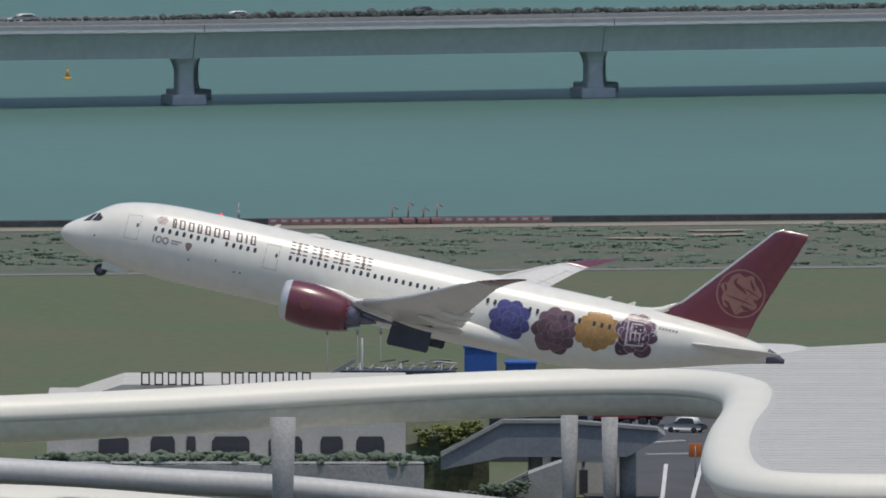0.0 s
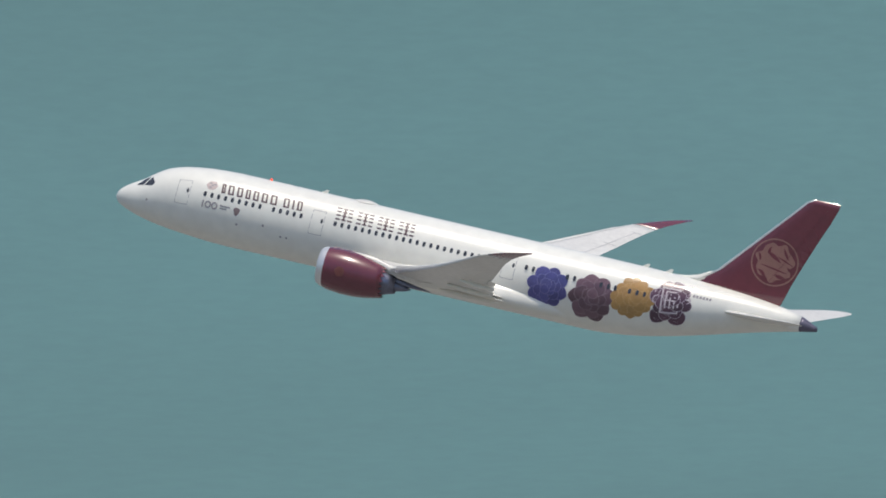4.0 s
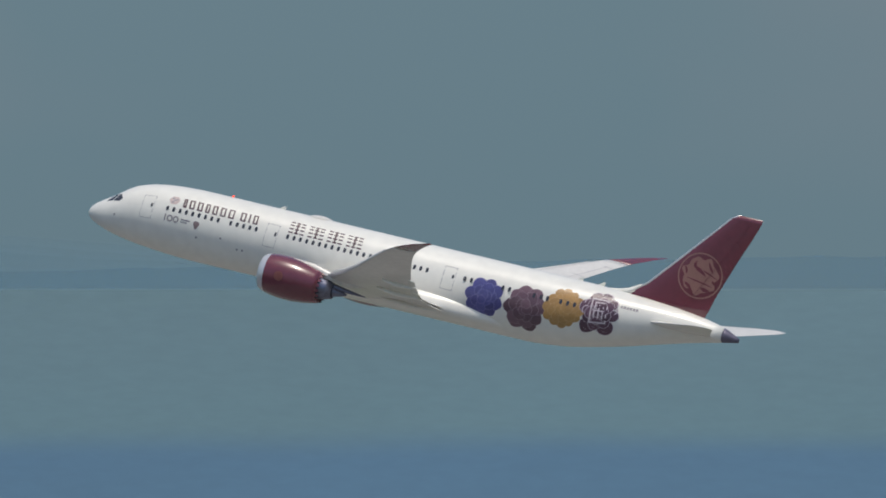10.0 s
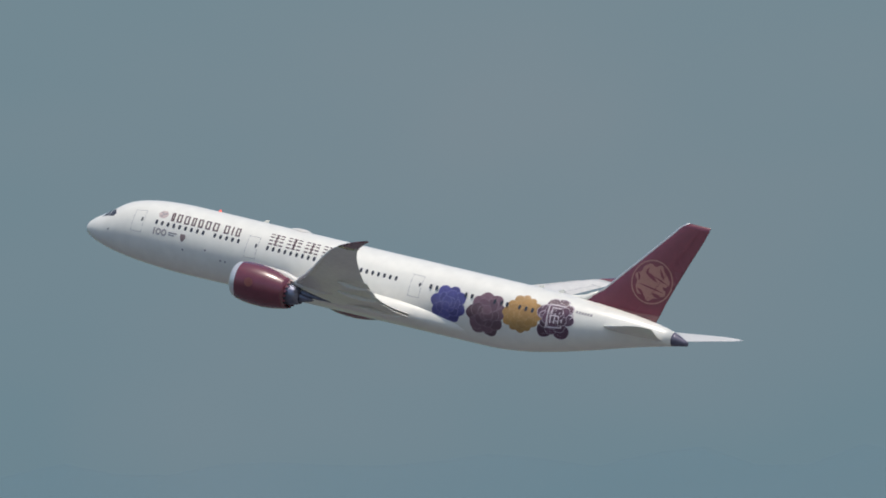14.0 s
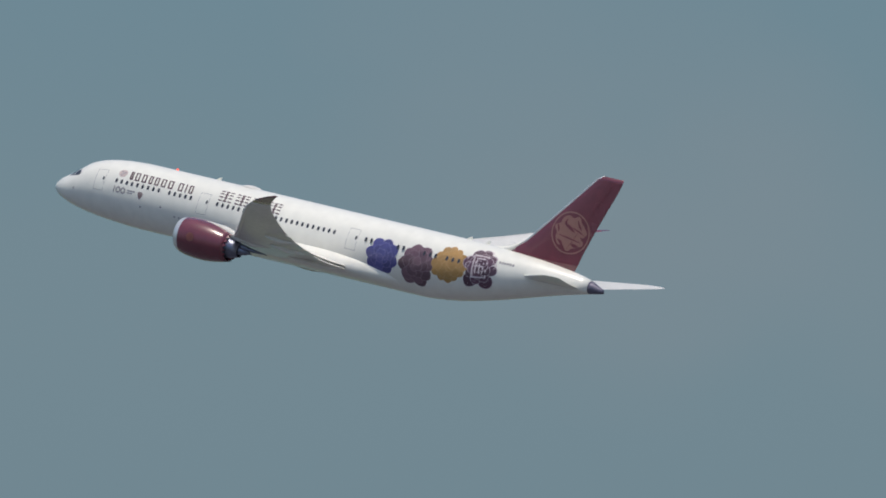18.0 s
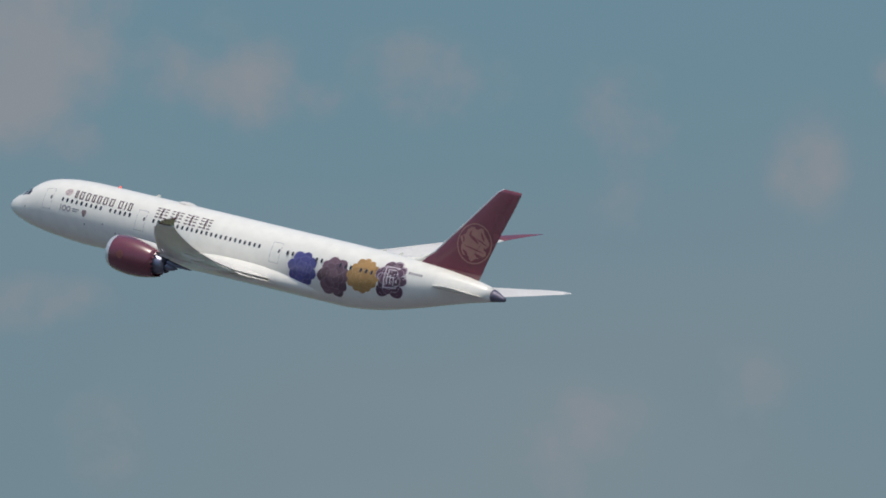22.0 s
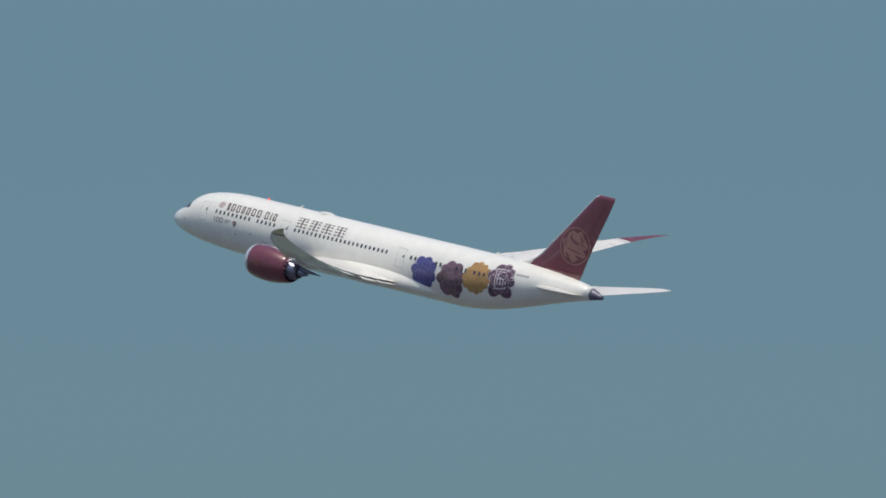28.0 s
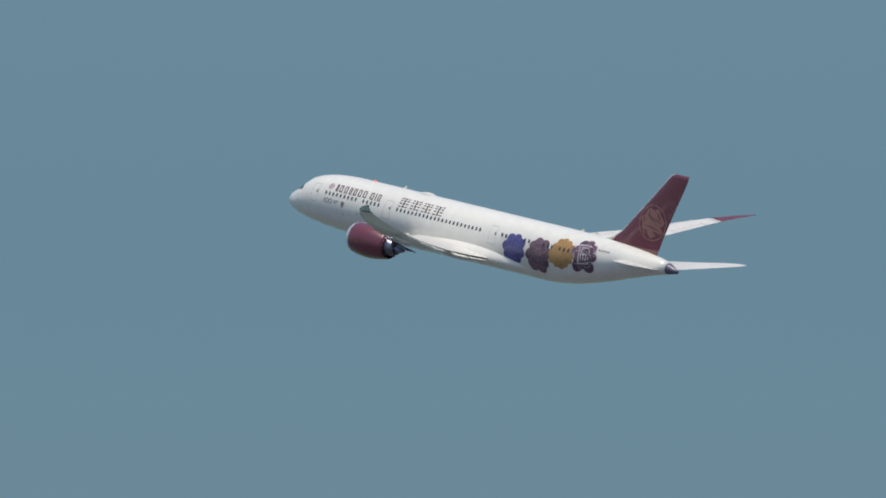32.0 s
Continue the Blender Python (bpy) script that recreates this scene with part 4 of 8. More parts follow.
FAINTCONC = mat("hazed_faint_concrete", (0.42, 0.56, 0.55), 0.8, vary=0.04, scale=0.05, solid=0.12)
FARHILL = mat("hazed_far_hill", (0.10, 0.28, 0.43), 0.95, vary=0.04, scale=0.02, fine=6, coords="World", solid=0.11)
DIMHILL = mat("hazed_dim_hill", (0.20, 0.44, 0.62), 0.95, vary=0.04, scale=0.02, fine=6, coords="World", solid=0.028)

FLAT, FAR_EDGE = 4150.0, 4992.0


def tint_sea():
    """Inshore the water is silty teal, farther out deep blue, with a wavering border; haze is painted in as pale grey
    at the far edge.
    """
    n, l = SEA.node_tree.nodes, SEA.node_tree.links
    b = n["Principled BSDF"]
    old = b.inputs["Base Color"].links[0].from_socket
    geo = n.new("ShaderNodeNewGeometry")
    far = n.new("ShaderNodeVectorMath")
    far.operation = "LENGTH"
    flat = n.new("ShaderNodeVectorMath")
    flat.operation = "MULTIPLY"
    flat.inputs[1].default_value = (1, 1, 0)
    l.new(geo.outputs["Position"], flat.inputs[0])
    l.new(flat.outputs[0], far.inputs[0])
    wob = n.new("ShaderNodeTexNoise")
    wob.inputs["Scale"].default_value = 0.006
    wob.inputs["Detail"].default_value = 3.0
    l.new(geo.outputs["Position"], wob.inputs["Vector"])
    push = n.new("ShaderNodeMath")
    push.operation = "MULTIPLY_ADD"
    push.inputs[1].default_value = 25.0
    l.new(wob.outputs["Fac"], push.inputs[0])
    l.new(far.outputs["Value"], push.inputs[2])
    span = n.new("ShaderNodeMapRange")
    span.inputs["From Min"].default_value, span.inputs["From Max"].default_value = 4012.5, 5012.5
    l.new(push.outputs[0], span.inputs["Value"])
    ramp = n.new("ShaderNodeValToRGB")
    # last two stops paint haze grey into the water, so the horizon melts away
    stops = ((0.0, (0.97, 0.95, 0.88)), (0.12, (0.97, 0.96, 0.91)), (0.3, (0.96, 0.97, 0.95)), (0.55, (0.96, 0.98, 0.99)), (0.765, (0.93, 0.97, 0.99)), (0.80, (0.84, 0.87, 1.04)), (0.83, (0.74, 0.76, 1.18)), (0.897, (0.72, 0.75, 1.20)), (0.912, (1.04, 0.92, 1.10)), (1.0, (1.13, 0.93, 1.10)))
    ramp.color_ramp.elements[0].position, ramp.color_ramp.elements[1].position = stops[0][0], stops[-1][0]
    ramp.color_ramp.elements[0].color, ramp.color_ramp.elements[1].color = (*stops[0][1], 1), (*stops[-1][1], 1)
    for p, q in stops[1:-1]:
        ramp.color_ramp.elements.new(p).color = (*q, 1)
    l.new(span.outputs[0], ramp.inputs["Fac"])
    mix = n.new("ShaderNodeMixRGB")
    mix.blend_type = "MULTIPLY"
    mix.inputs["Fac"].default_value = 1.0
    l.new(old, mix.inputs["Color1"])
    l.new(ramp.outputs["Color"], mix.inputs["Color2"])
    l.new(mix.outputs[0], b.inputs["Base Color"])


tint_sea()


def sea_z(d):
    """The sea lies level and lifts towards the far edge, where it closes the view."""
    return -2.0 if d < FLAT else -2.0 + 0.00723 * (d - FLAT) ** 1.5


def on_sea(bearing, drop):
    """Where a line of sight, bearing and drop in thousandths, meets the sea."""
    lo, hi = 300.0, FAR_EDGE
    for _ in range(50):
        m = (lo + hi) / 2
        if (EYE_Z - sea_z(m)) / m * 1000 > drop:
            lo = m
        else:
            hi = m
    b = bearing / 1000
    return Vector((lo * math.sin(b), lo * math.cos(b), sea_z(lo)))


def at_range(bearing, drop, d):
    b = bearing / 1000
    return Vector((d * math.sin(b), d * math.cos(b), EYE_Z - drop / 1000 * d))


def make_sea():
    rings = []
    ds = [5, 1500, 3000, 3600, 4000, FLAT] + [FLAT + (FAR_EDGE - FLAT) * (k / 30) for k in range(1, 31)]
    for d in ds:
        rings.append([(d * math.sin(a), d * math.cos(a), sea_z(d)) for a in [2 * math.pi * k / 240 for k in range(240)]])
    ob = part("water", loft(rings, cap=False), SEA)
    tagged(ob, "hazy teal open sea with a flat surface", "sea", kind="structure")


SHORE = Matrix.Translation((0, 3680, 0)) @ Matrix.Rotation(math.atan(0.19), 4, "Z")


def strip(name, material, x0, x1, y0, y1, z0, z1, label, category, kind="structure"):
    """A slab in the frame of the shore: x along it, y out to sea."""
    bm = box(bmesh.new(), x0, x1, y0, y1, z0, z1)
    ob = part(name, bm, material, None, smooth=False)
    ob.matrix_basis = SHORE
    return tagged(ob, label, category, kind=kind)


ICO = bmesh.new()
bmesh.ops.create_icosphere(ICO, subdivisions=1, radius=1.0)
ICO_V = [tuple(v.co) for v in ICO.verts]
ICO_F = [tuple(v.index for v in f.verts) for f in ICO.faces]
ICO.free()


class Leaves:
    """Many small uneven leaf clumps in one mesh."""

    def __init__(self):
        self.v, self.f = [], []

    def blob(self, rnd, x, y, z, r, sx=1.0, sy=1.0, sz=1.0):
        k = len(self.v)
        for p in ICO_V:
            q = r * rnd.uniform(0.7, 1.25)
            self.v.append((x + p[0] * q * sx, y + p[1] * q * sy, z + p[2] * q * sz))
        self.f += [tuple(i + k for i in f) for f in ICO_F]

    def bush(self, rnd, x, y, z, r, h, n=5):
        for _ in range(n):
            a, q = rnd.random() * 6.28, rnd.random() ** 0.6
            self.blob(rnd, x + r * q * math.cos(a), y + r * q * math.sin(a), z + h * rnd.uniform(0.1, 0.8), r * rnd.uniform(0.22, 0.5), 1.2, 1.2, 0.8)

    def done(self, name, material, parent=None):
        me = bpy.data.meshes.new(name)
        me.from_pydata(self.v, [], self.f)
        me.materials.append(material)
        ob = new(name, me)
        ob.parent = parent
        return ob


def make_land():
    strip("ground", SOIL, -4200, 2200, -4300, 0, -2.5, 0, "scrubby reclaimed land behind the sea wall", "ground")
    strip("sea_wall", ROCK, -4200, 900, -3.0, -0.5, 0.0, 0.8, "low dark sea wall along the shore", "sea wall")
    strip("shore_path", SAND, -4200, 900, -16, -8, 0.0, 0.12, "pale sandy path behind the sea wall", "path")
    strip("perimeter_road", PAVE, -4200, 900, -131, -126, 0.0, 0.14, "narrow pale perimeter road", "road")
    strip("grass_field", GRASS, -4200, 900, -620, -132, 0.0, 0.10, "mown airfield grass, olive green", "grass")
    # two slabs out of view, added to tune the light bounced onto the belly
    strip("pale_bounce_ground", PAVE, -1250, 2200, -3400, -760, 0.0, 0.08, "unseen pale pavement added to bounce light up at the airliner", "pavement")
    strip("dark_bounce_ground", DIMGROUND, -4200, -1250, -3400, -760, 0.0, 0.08, "unseen dark pavement added to lessen bounce light on the airliner", "pavement")
    strip("taxiway", PAVE, 28, 900, -345, -268, 0.10, 0.24, "worn grey taxiway pavement", "pavement")
    strip("taxiway_edge", SAND, -300, -130, -281, -276, 0.10, 0.22, "thin pale edge strip in the grass", "pavement")
    rnd = random.Random(5)
    lv = Leaves()
    for _ in range(3000):
        x, y = rnd.uniform(-420, 140), -20 - 104 * rnd.random()
        thick = noise.noise(Vector((x * 0.05, y * 0.04, 1.0)))
        if thick > -0.05 and not (-177 < x < -132 and y < -46):
            lv.bush(rnd, x, y, -0.15, rnd.uniform(0.7, 1.7), rnd.uniform(0.15, 0.4) + 0.4 * thick, 7)
    ob = lv.done("shrubs", mat("dusty_scrub_leaves", (0.122, 0.160, 0.116), 0.9, vary=0.12, scale=0.15, fine=6, island=0.06))
    ob.matrix_basis = SHORE
    tagged(ob, "low dark green scrub on bare soil", "shrubs", kind="stuff")
    bm = bmesh.new()
    for _ in range(26):
        x, y, r = rnd.uniform(-420, 160), -18 - 100 * rnd.random(), rnd.uniform(1, 3.5)
        patchv = [bm.verts.new((x + r * 1.8 * math.cos(a) * rnd.uniform(0.7, 1.2), y + r * math.sin(a) * rnd.uniform(0.7, 1.2), 0.16 + rnd.random() * 0.05)) for a in [2 * math.pi * k / 9 for k in range(9)]]
        bm.faces.new(patchv)
    ob = part("bare_patches", bm, SAND, None, smooth=False)
    ob.matrix_basis = SHORE
    tagged(ob, "bare sandy patches among the scrub", "soil", kind="stuff")
    # netted spoil heap, flat on top, with a sandy track along its back
    def corner(a, q):
        c, d = math.cos(a), math.sin(a)
        return math.copysign(abs(c) ** 0.45, c) * q, math.copysign(abs(d) ** 0.45, d) * q
    rings = []
    for q, z in ((1.0, 0.05), (0.95, 0.8), (0.88, 1.7), (0.80, 2.15), (0.5, 2.3), (0.02, 2.3)):
        ring = []
        for i in range(56):
            a = 2 * math.pi * i / 56
            u, v = corner(a, q)
            n = noise.noise(Vector((u * 5, v * 5, z))) if q > 0.1 else 0
            ring.append((-154.5 + 20.5 * u + 0.7 * n, -77 + 29 * v + 1.2 * n, max(0.05, z + 0.16 * n)))
        rings.append(ring)
    heap = part("earth_mound", loft(rings), mat("green_ground_net", (0.18, 0.25, 0.165), 0.9, vary=0.2, scale=0.12, fine=10, second=(0.31, 0.275, 0.20)), None)
    track = part("mound_track", box(bmesh.new(), -168, -139, -57, -54, 2.15, 2.6, 0.1), SAND, heap, "sandy track along the top")
    heap.matrix_basis = SHORE
    tagged(heap, "earth heap under green netting", "earth heap")


def post(name, x, y, h, label, lamp=False):
    m = SHORE @ Matrix.Translation((x, y, 0))
    t = thing(name, label, "pole", m, group="shore poles")
    bm = tube(bmesh.new(), [(0, 0, 0), (0, 0, h)], [0.16, 0.10], 8)
    part("mast", bm, RAIL, t)
    if lamp:
        part("arm", tube(bmesh.new(), [(0, 0, h - 0.1), (0.5, 0, h), (0.9, 0, h)], 0.07, 6), RAIL, t)
        part("lamp_head", box(bmesh.new(), 0.7, 1.3, -0.15, 0.15, h - 0.08, h + 0.06, 0.03), WHITEP, t)
    else:
        part("instrument", box(bmesh.new(), -0.2, 0.2, -0.2, 0.2, h * 0.55, h * 0.72, 0.04), WHITEP, t)
    return t


def car(m, colour=None, label="white saloon car", long=4.6, high=1.45, name="car"):
    colour = colour or CARWHITE
    t = thing(name, label, "car", m)
    k = long / 4.6
    side = [(-2.3, 0.35), (-2.28, 0.75), (-1.9, 0.92), (-1.1, 1.0), (1.2, 0.98), (2.1, 0.85), (2.3, 0.6), (2.28, 0.35)]
    part("body", loft([[(x * k, y, z) for x, z in side] for y in (-0.86, -0.9, 0.9, 0.86)]), colour, t)
    cab = [(-1.75, 0.97), (-1.25, high - 0.05), (-0.9, high), (0.35, high), (0.7, high - 0.08), (1.35, 0.97)]
    part("cabin", loft([[(x * k, y * (1 if z < 1 else 0.85), z) for x, z in cab] for y in (-0.78, 0.78)]), colour, t)
    for y in (-0.8, 0.8):
        g = [(-1.5, 1.02), (-1.15, high - 0.1), (0.35, high - 0.1), (1.05, 1.02)]
        bm = bmesh.new()
        s = 1 if y > 0 else -1
        bm.faces.new([bm.verts.new((x * k, s * (0.80 if z < 1.1 else 0.70) + s * 0.012, z)) for x, z in g])
        part("side_glass", bm, PANE, t, smooth=False)
    for x in (-1.42 * k, 1.42 * k):
        for y in (-0.82, 0.82):
            part("wheel", wheel(bmesh.new(), x, y, 0.33, 0.33, 0.11), TYRE, t)
    for y in (-0.6, 0.6):
        part("headlight", box(bmesh.new(), 2.2 * k, 2.29 * k, y - 0.18, y + 0.18, 0.6, 0.72, 0.02), LIP, t)
    return t


def truck(m, colour, label, long=9.0, high=3.4):
    t = thing("truck", label, "truck", m)
    part("cargo_box", box(bmesh.new(), -long / 2, long / 2 - 2.1, -1.22, 1.22, 1.05, high, 0.06), colour, t)
    bm = loft([[(x, y, z) for x, z in ((long / 2 - 1.95, 0.6), (long / 2 - 1.95, 2.6), (long / 2 - 1.5, 2.75), (long / 2 - 0.5, 2.65), (long / 2 - 0.12, 1.6), (long / 2, 1.2), (long / 2, 0.55))] for y in (-1.15, 1.15)])
    part("cab", bm, CARWHITE, t)
    part("windscreen", box(bmesh.new(), long / 2 - 0.36, long / 2 - 0.14, -1.0, 1.0, 1.7, 2.4, 0.02), PANE, t)
    part("chassis", box(bmesh.new(), -long / 2 + 0.3, long / 2 - 0.4, -0.5, 0.5, 0.7, 1.0), DARKMETAL, t)
    for x in (-long / 2 + 1.2, -long / 2 + 2.5, long / 2 - 1.2):
        for y in (-1.05, 1.05):
            part("wheel", wheel(bmesh.new(), x, y, 0.5, 0.5, 0.16), TYRE, t)
    return t


# ---- the sea bridge ----
SPAN, DECK, CLIMB = 63.97, 11.15, 0.0052
BRIDGE = pose(-37.5, 4082, -2.0, 0, 0, 22.03)
VEHICLES = []


def rise(x):
    """How far the deck has climbed at x along the bridge."""
    return max(0.0, -CLIMB * x)


def make_bridge():
    b = thing("sea_bridge", "long grey concrete road bridge on flared piers in the sea", "bridge", BRIDGE)
    web = [(-8.2, DECK), (-8.2, DECK - 0.45), (-4.6, DECK - 0.9), (-3.6, 6.75), (3.6, 6.75), (4.6, DECK - 0.9), (8.2, DECK - 0.45), (8.2, DECK)]

    def beam(x0, x1, section):
        return loft([[(x, y, z + rise(x)) for y, z in section] for x in (x0, x1)])

    def oblong(y0, y1, z0, z1):
        return [(y0, z0), (y0, z1), (y1, z1), (y1, z0)]
    caps = None
    for deck in (0, 1):
        off = deck * 17.6
        for k in range(-5, 13):
            x0, x1 = -SPAN * (k + 1), -SPAN * k
            part("girder", beam(x0 + 0.06, x1 - 0.06, [(y + off, z) for y, z in web]), BRIDGECONC, b, "grey concrete box girder", smooth=False)
            part("road_slab", beam(x0, x1, oblong(off - 7.7, off + 7.7, DECK, DECK + 0.12)), PAVE, b, smooth=False)
            for y in (off - 8.0, off + 8.0):
                part("parapet", beam(x0 + 0.05, x1 - 0.05, oblong(y - 0.2, y + 0.2, DECK, DECK + 0.6)), PARAPET, b, "pale concrete parapet", smooth=False)
            px, up = -SPAN * k + (7.7 if deck else 0), rise(x1)
            rings = []
            for z, w, d in ((1.4, 1.45, 1.3), (2.6, 1.25, 1.2), (4.9 + up, 1.25, 1.2), (5.9 + up, 1.5, 1.4), (6.5 + up, 1.8, 1.7), (6.75 + up, 1.85, 1.75)):
                rings.append([(px + w * math.copysign(abs(math.cos(a)) ** 0.4, math.cos(a)), off + d * math.copysign(abs(math.sin(a)) ** 0.4, math.sin(a)), z) for a in [2 * math.pi * (q + .5) / 20 for q in range(20)]])
            part("pier", loft(rings), BRIDGECONC, b, "flared concrete pier", smooth=False)
            if caps is None:
                cap = part("pile_cap", box(bmesh.new(), -2.7, 2.7, -2.4, 2.4, -0.6, 1.4, 0.25), BRIDGECONC, b, "concrete pile cap at the water", smooth=False)
                caps = cap.data
            else:
                cap = new("pile_cap", caps)
                cap.parent = b
            cap.location = (px, off, 0)
            part("planter", beam(x0, x1, oblong(8.25, 9.35, DECK, DECK + 0.7)), CONCRETE, b, smooth=False) if deck else None
            # drain slots along the near edge
            if not deck:
                for q in range(12):
                    xs = x0 + SPAN * (q + 0.5) / 12
                    part("drain_slot", box(bmesh.new(), xs, xs + 1.2, -8.24, -8.19, DECK - 0.3 + rise(xs), DECK - 0.12 + rise(xs)), PAINT, b, "pale drain outlet", smooth=False)
    # planting between the two decks
    rnd = random.Random(3)
    lv = Leaves()
    x = 5 * SPAN
    while x > -12.5 * SPAN:
        thick = 0.75 + 0.25 * math.sin(x * 0.021) + 0.2 * math.sin(x * 0.057)
        for _ in range(3):
            r = rnd.uniform(0.3, 0.62) * thick
            lv.blob(rnd, x + rnd.uniform(-0.5, 0.5), 8.8 + rnd.uniform(-0.3, 0.3), DECK + 0.75 + rise(x) + r * rnd.uniform(0.2, 1.0), r, 1.5, 0.8, 0.9)
        x -= 0.8
    ob = lv.done("planting", HEDGE, b)
    ob["label"] = "dark hedge between the carriageways"
    ob["kind"] = "stuff"


def make_traffic():
    """x along the bridge at the start and speed; lane: distance from the near deck's middle."""
    def put(t, x, lane, speed):
        VEHICLES.append((t, x, lane, speed, speed < 0))
    white, dark = "white saloon car driving on the bridge", "dark saloon car driving on the bridge"
    for x, lane, v, c, lb in ((-113, -4.5, 32, CARWHITE, white), (-144, -1.0, 32, CARWHITE, white), (-205, -1, 29, CARDARK, dark),
                              (-262, -4.5, 29, CARWHITE, white), (-395, -4.5, 30, CARWHITE, white), (-420, -1, 31, CARDARK, dark),
                              (-19, 15, -24, CARWHITE, white), (14, 15, -24, CARWHITE, white), (-130, 15, -24, CARWHITE, white), (45, 20, -25, CARDARK, dark), (-110, 20, -24, CARDARK, dark)):
        put(car(BRIDGE, c, lb), x, lane, v)
    for x, v in ((-126, 30), (-458, 30)):
        put(car(BRIDGE, CARWHITE, "white van driving on the bridge", 5.0, 1.95, "van"), x, -4.5, v)
    put(truck(BRIDGE, mat("grey_cargo_box", (0.14, 0.17, 0.19), 0.6, vary=0.1), "grey box truck driving on the bridge", 5.2, 3.2), -45, 15.5, -21)
    put(truck(BRIDGE, mat("dull_blue_lorry_paint", (0.10, 0.15, 0.25), 0.6, vary=0.1), "dull blue flat lorry driving on the bridge", 7.0, 2.3), -39, -1.0, 20)
    put(truck(BRIDGE, mat("tan_cargo_box", (0.36, 0.25, 0.16), 0.6, vary=0.1), "tan container lorry driving on the bridge", 11.0, 4.0), -319, 15.5, -22)


# ---- hotel, terminal roof and what lies round them ----
def facade(parent, x0, x1, z0, z1, pitch, y=0.0, panes=14, light=GLASS_LIGHT, dark=GLASS_DARK, share=0.56, turn=0.0, roof=None):
    """Glazing in storey bands: pale spandrel panes and dark window panes, each its own piece.
    turn: how far the front swings towards the viewer along its width; roof(x): the height at which it stops."""
    w = (x1 - x0) / panes
    shared = {}
    slope = math.tan(turn)
    z = z1
    while z - pitch > z0 - 0.1:
        for k in range(panes):
            if roof and z > roof(x0 + k * w):
                continue
            for name, material, a, b in (("spandrel", light, z - pitch * share, z - 0.04), ("window_pane", dark, z - pitch + 0.03, z - pitch * share - 0.05)):
                if name not in shared:
                    o = part(name, box(bmesh.new(), 0.012, w / math.cos(turn) - 0.012, -0.12, 0.1, 0.0, b - a), material, parent, smooth=False)
                    shared[name] = o.data
                else:
                    o = new(name, shared[name])
                    o.parent = parent
                o.location = (x0 + k * w, y - slope * k * w, a)
                o.rotation_euler = (0, 0, -turn)
        z -= pitch


def hollow(x0, x1, y0, y1, z0, z1, w):
    """A plain upright frame of four bars."""
    bm = bmesh.new()
    for a, b, c, d in ((x0, x0 + w, z0, z1), (x1 - w, x1, z0, z1), (x0 + w, x1 - w, z0, z0 + w), (x0 + w, x1 - w, z1 - w, z1)):
        box(bm, a, b, y0, y1, c, d)
    return bm


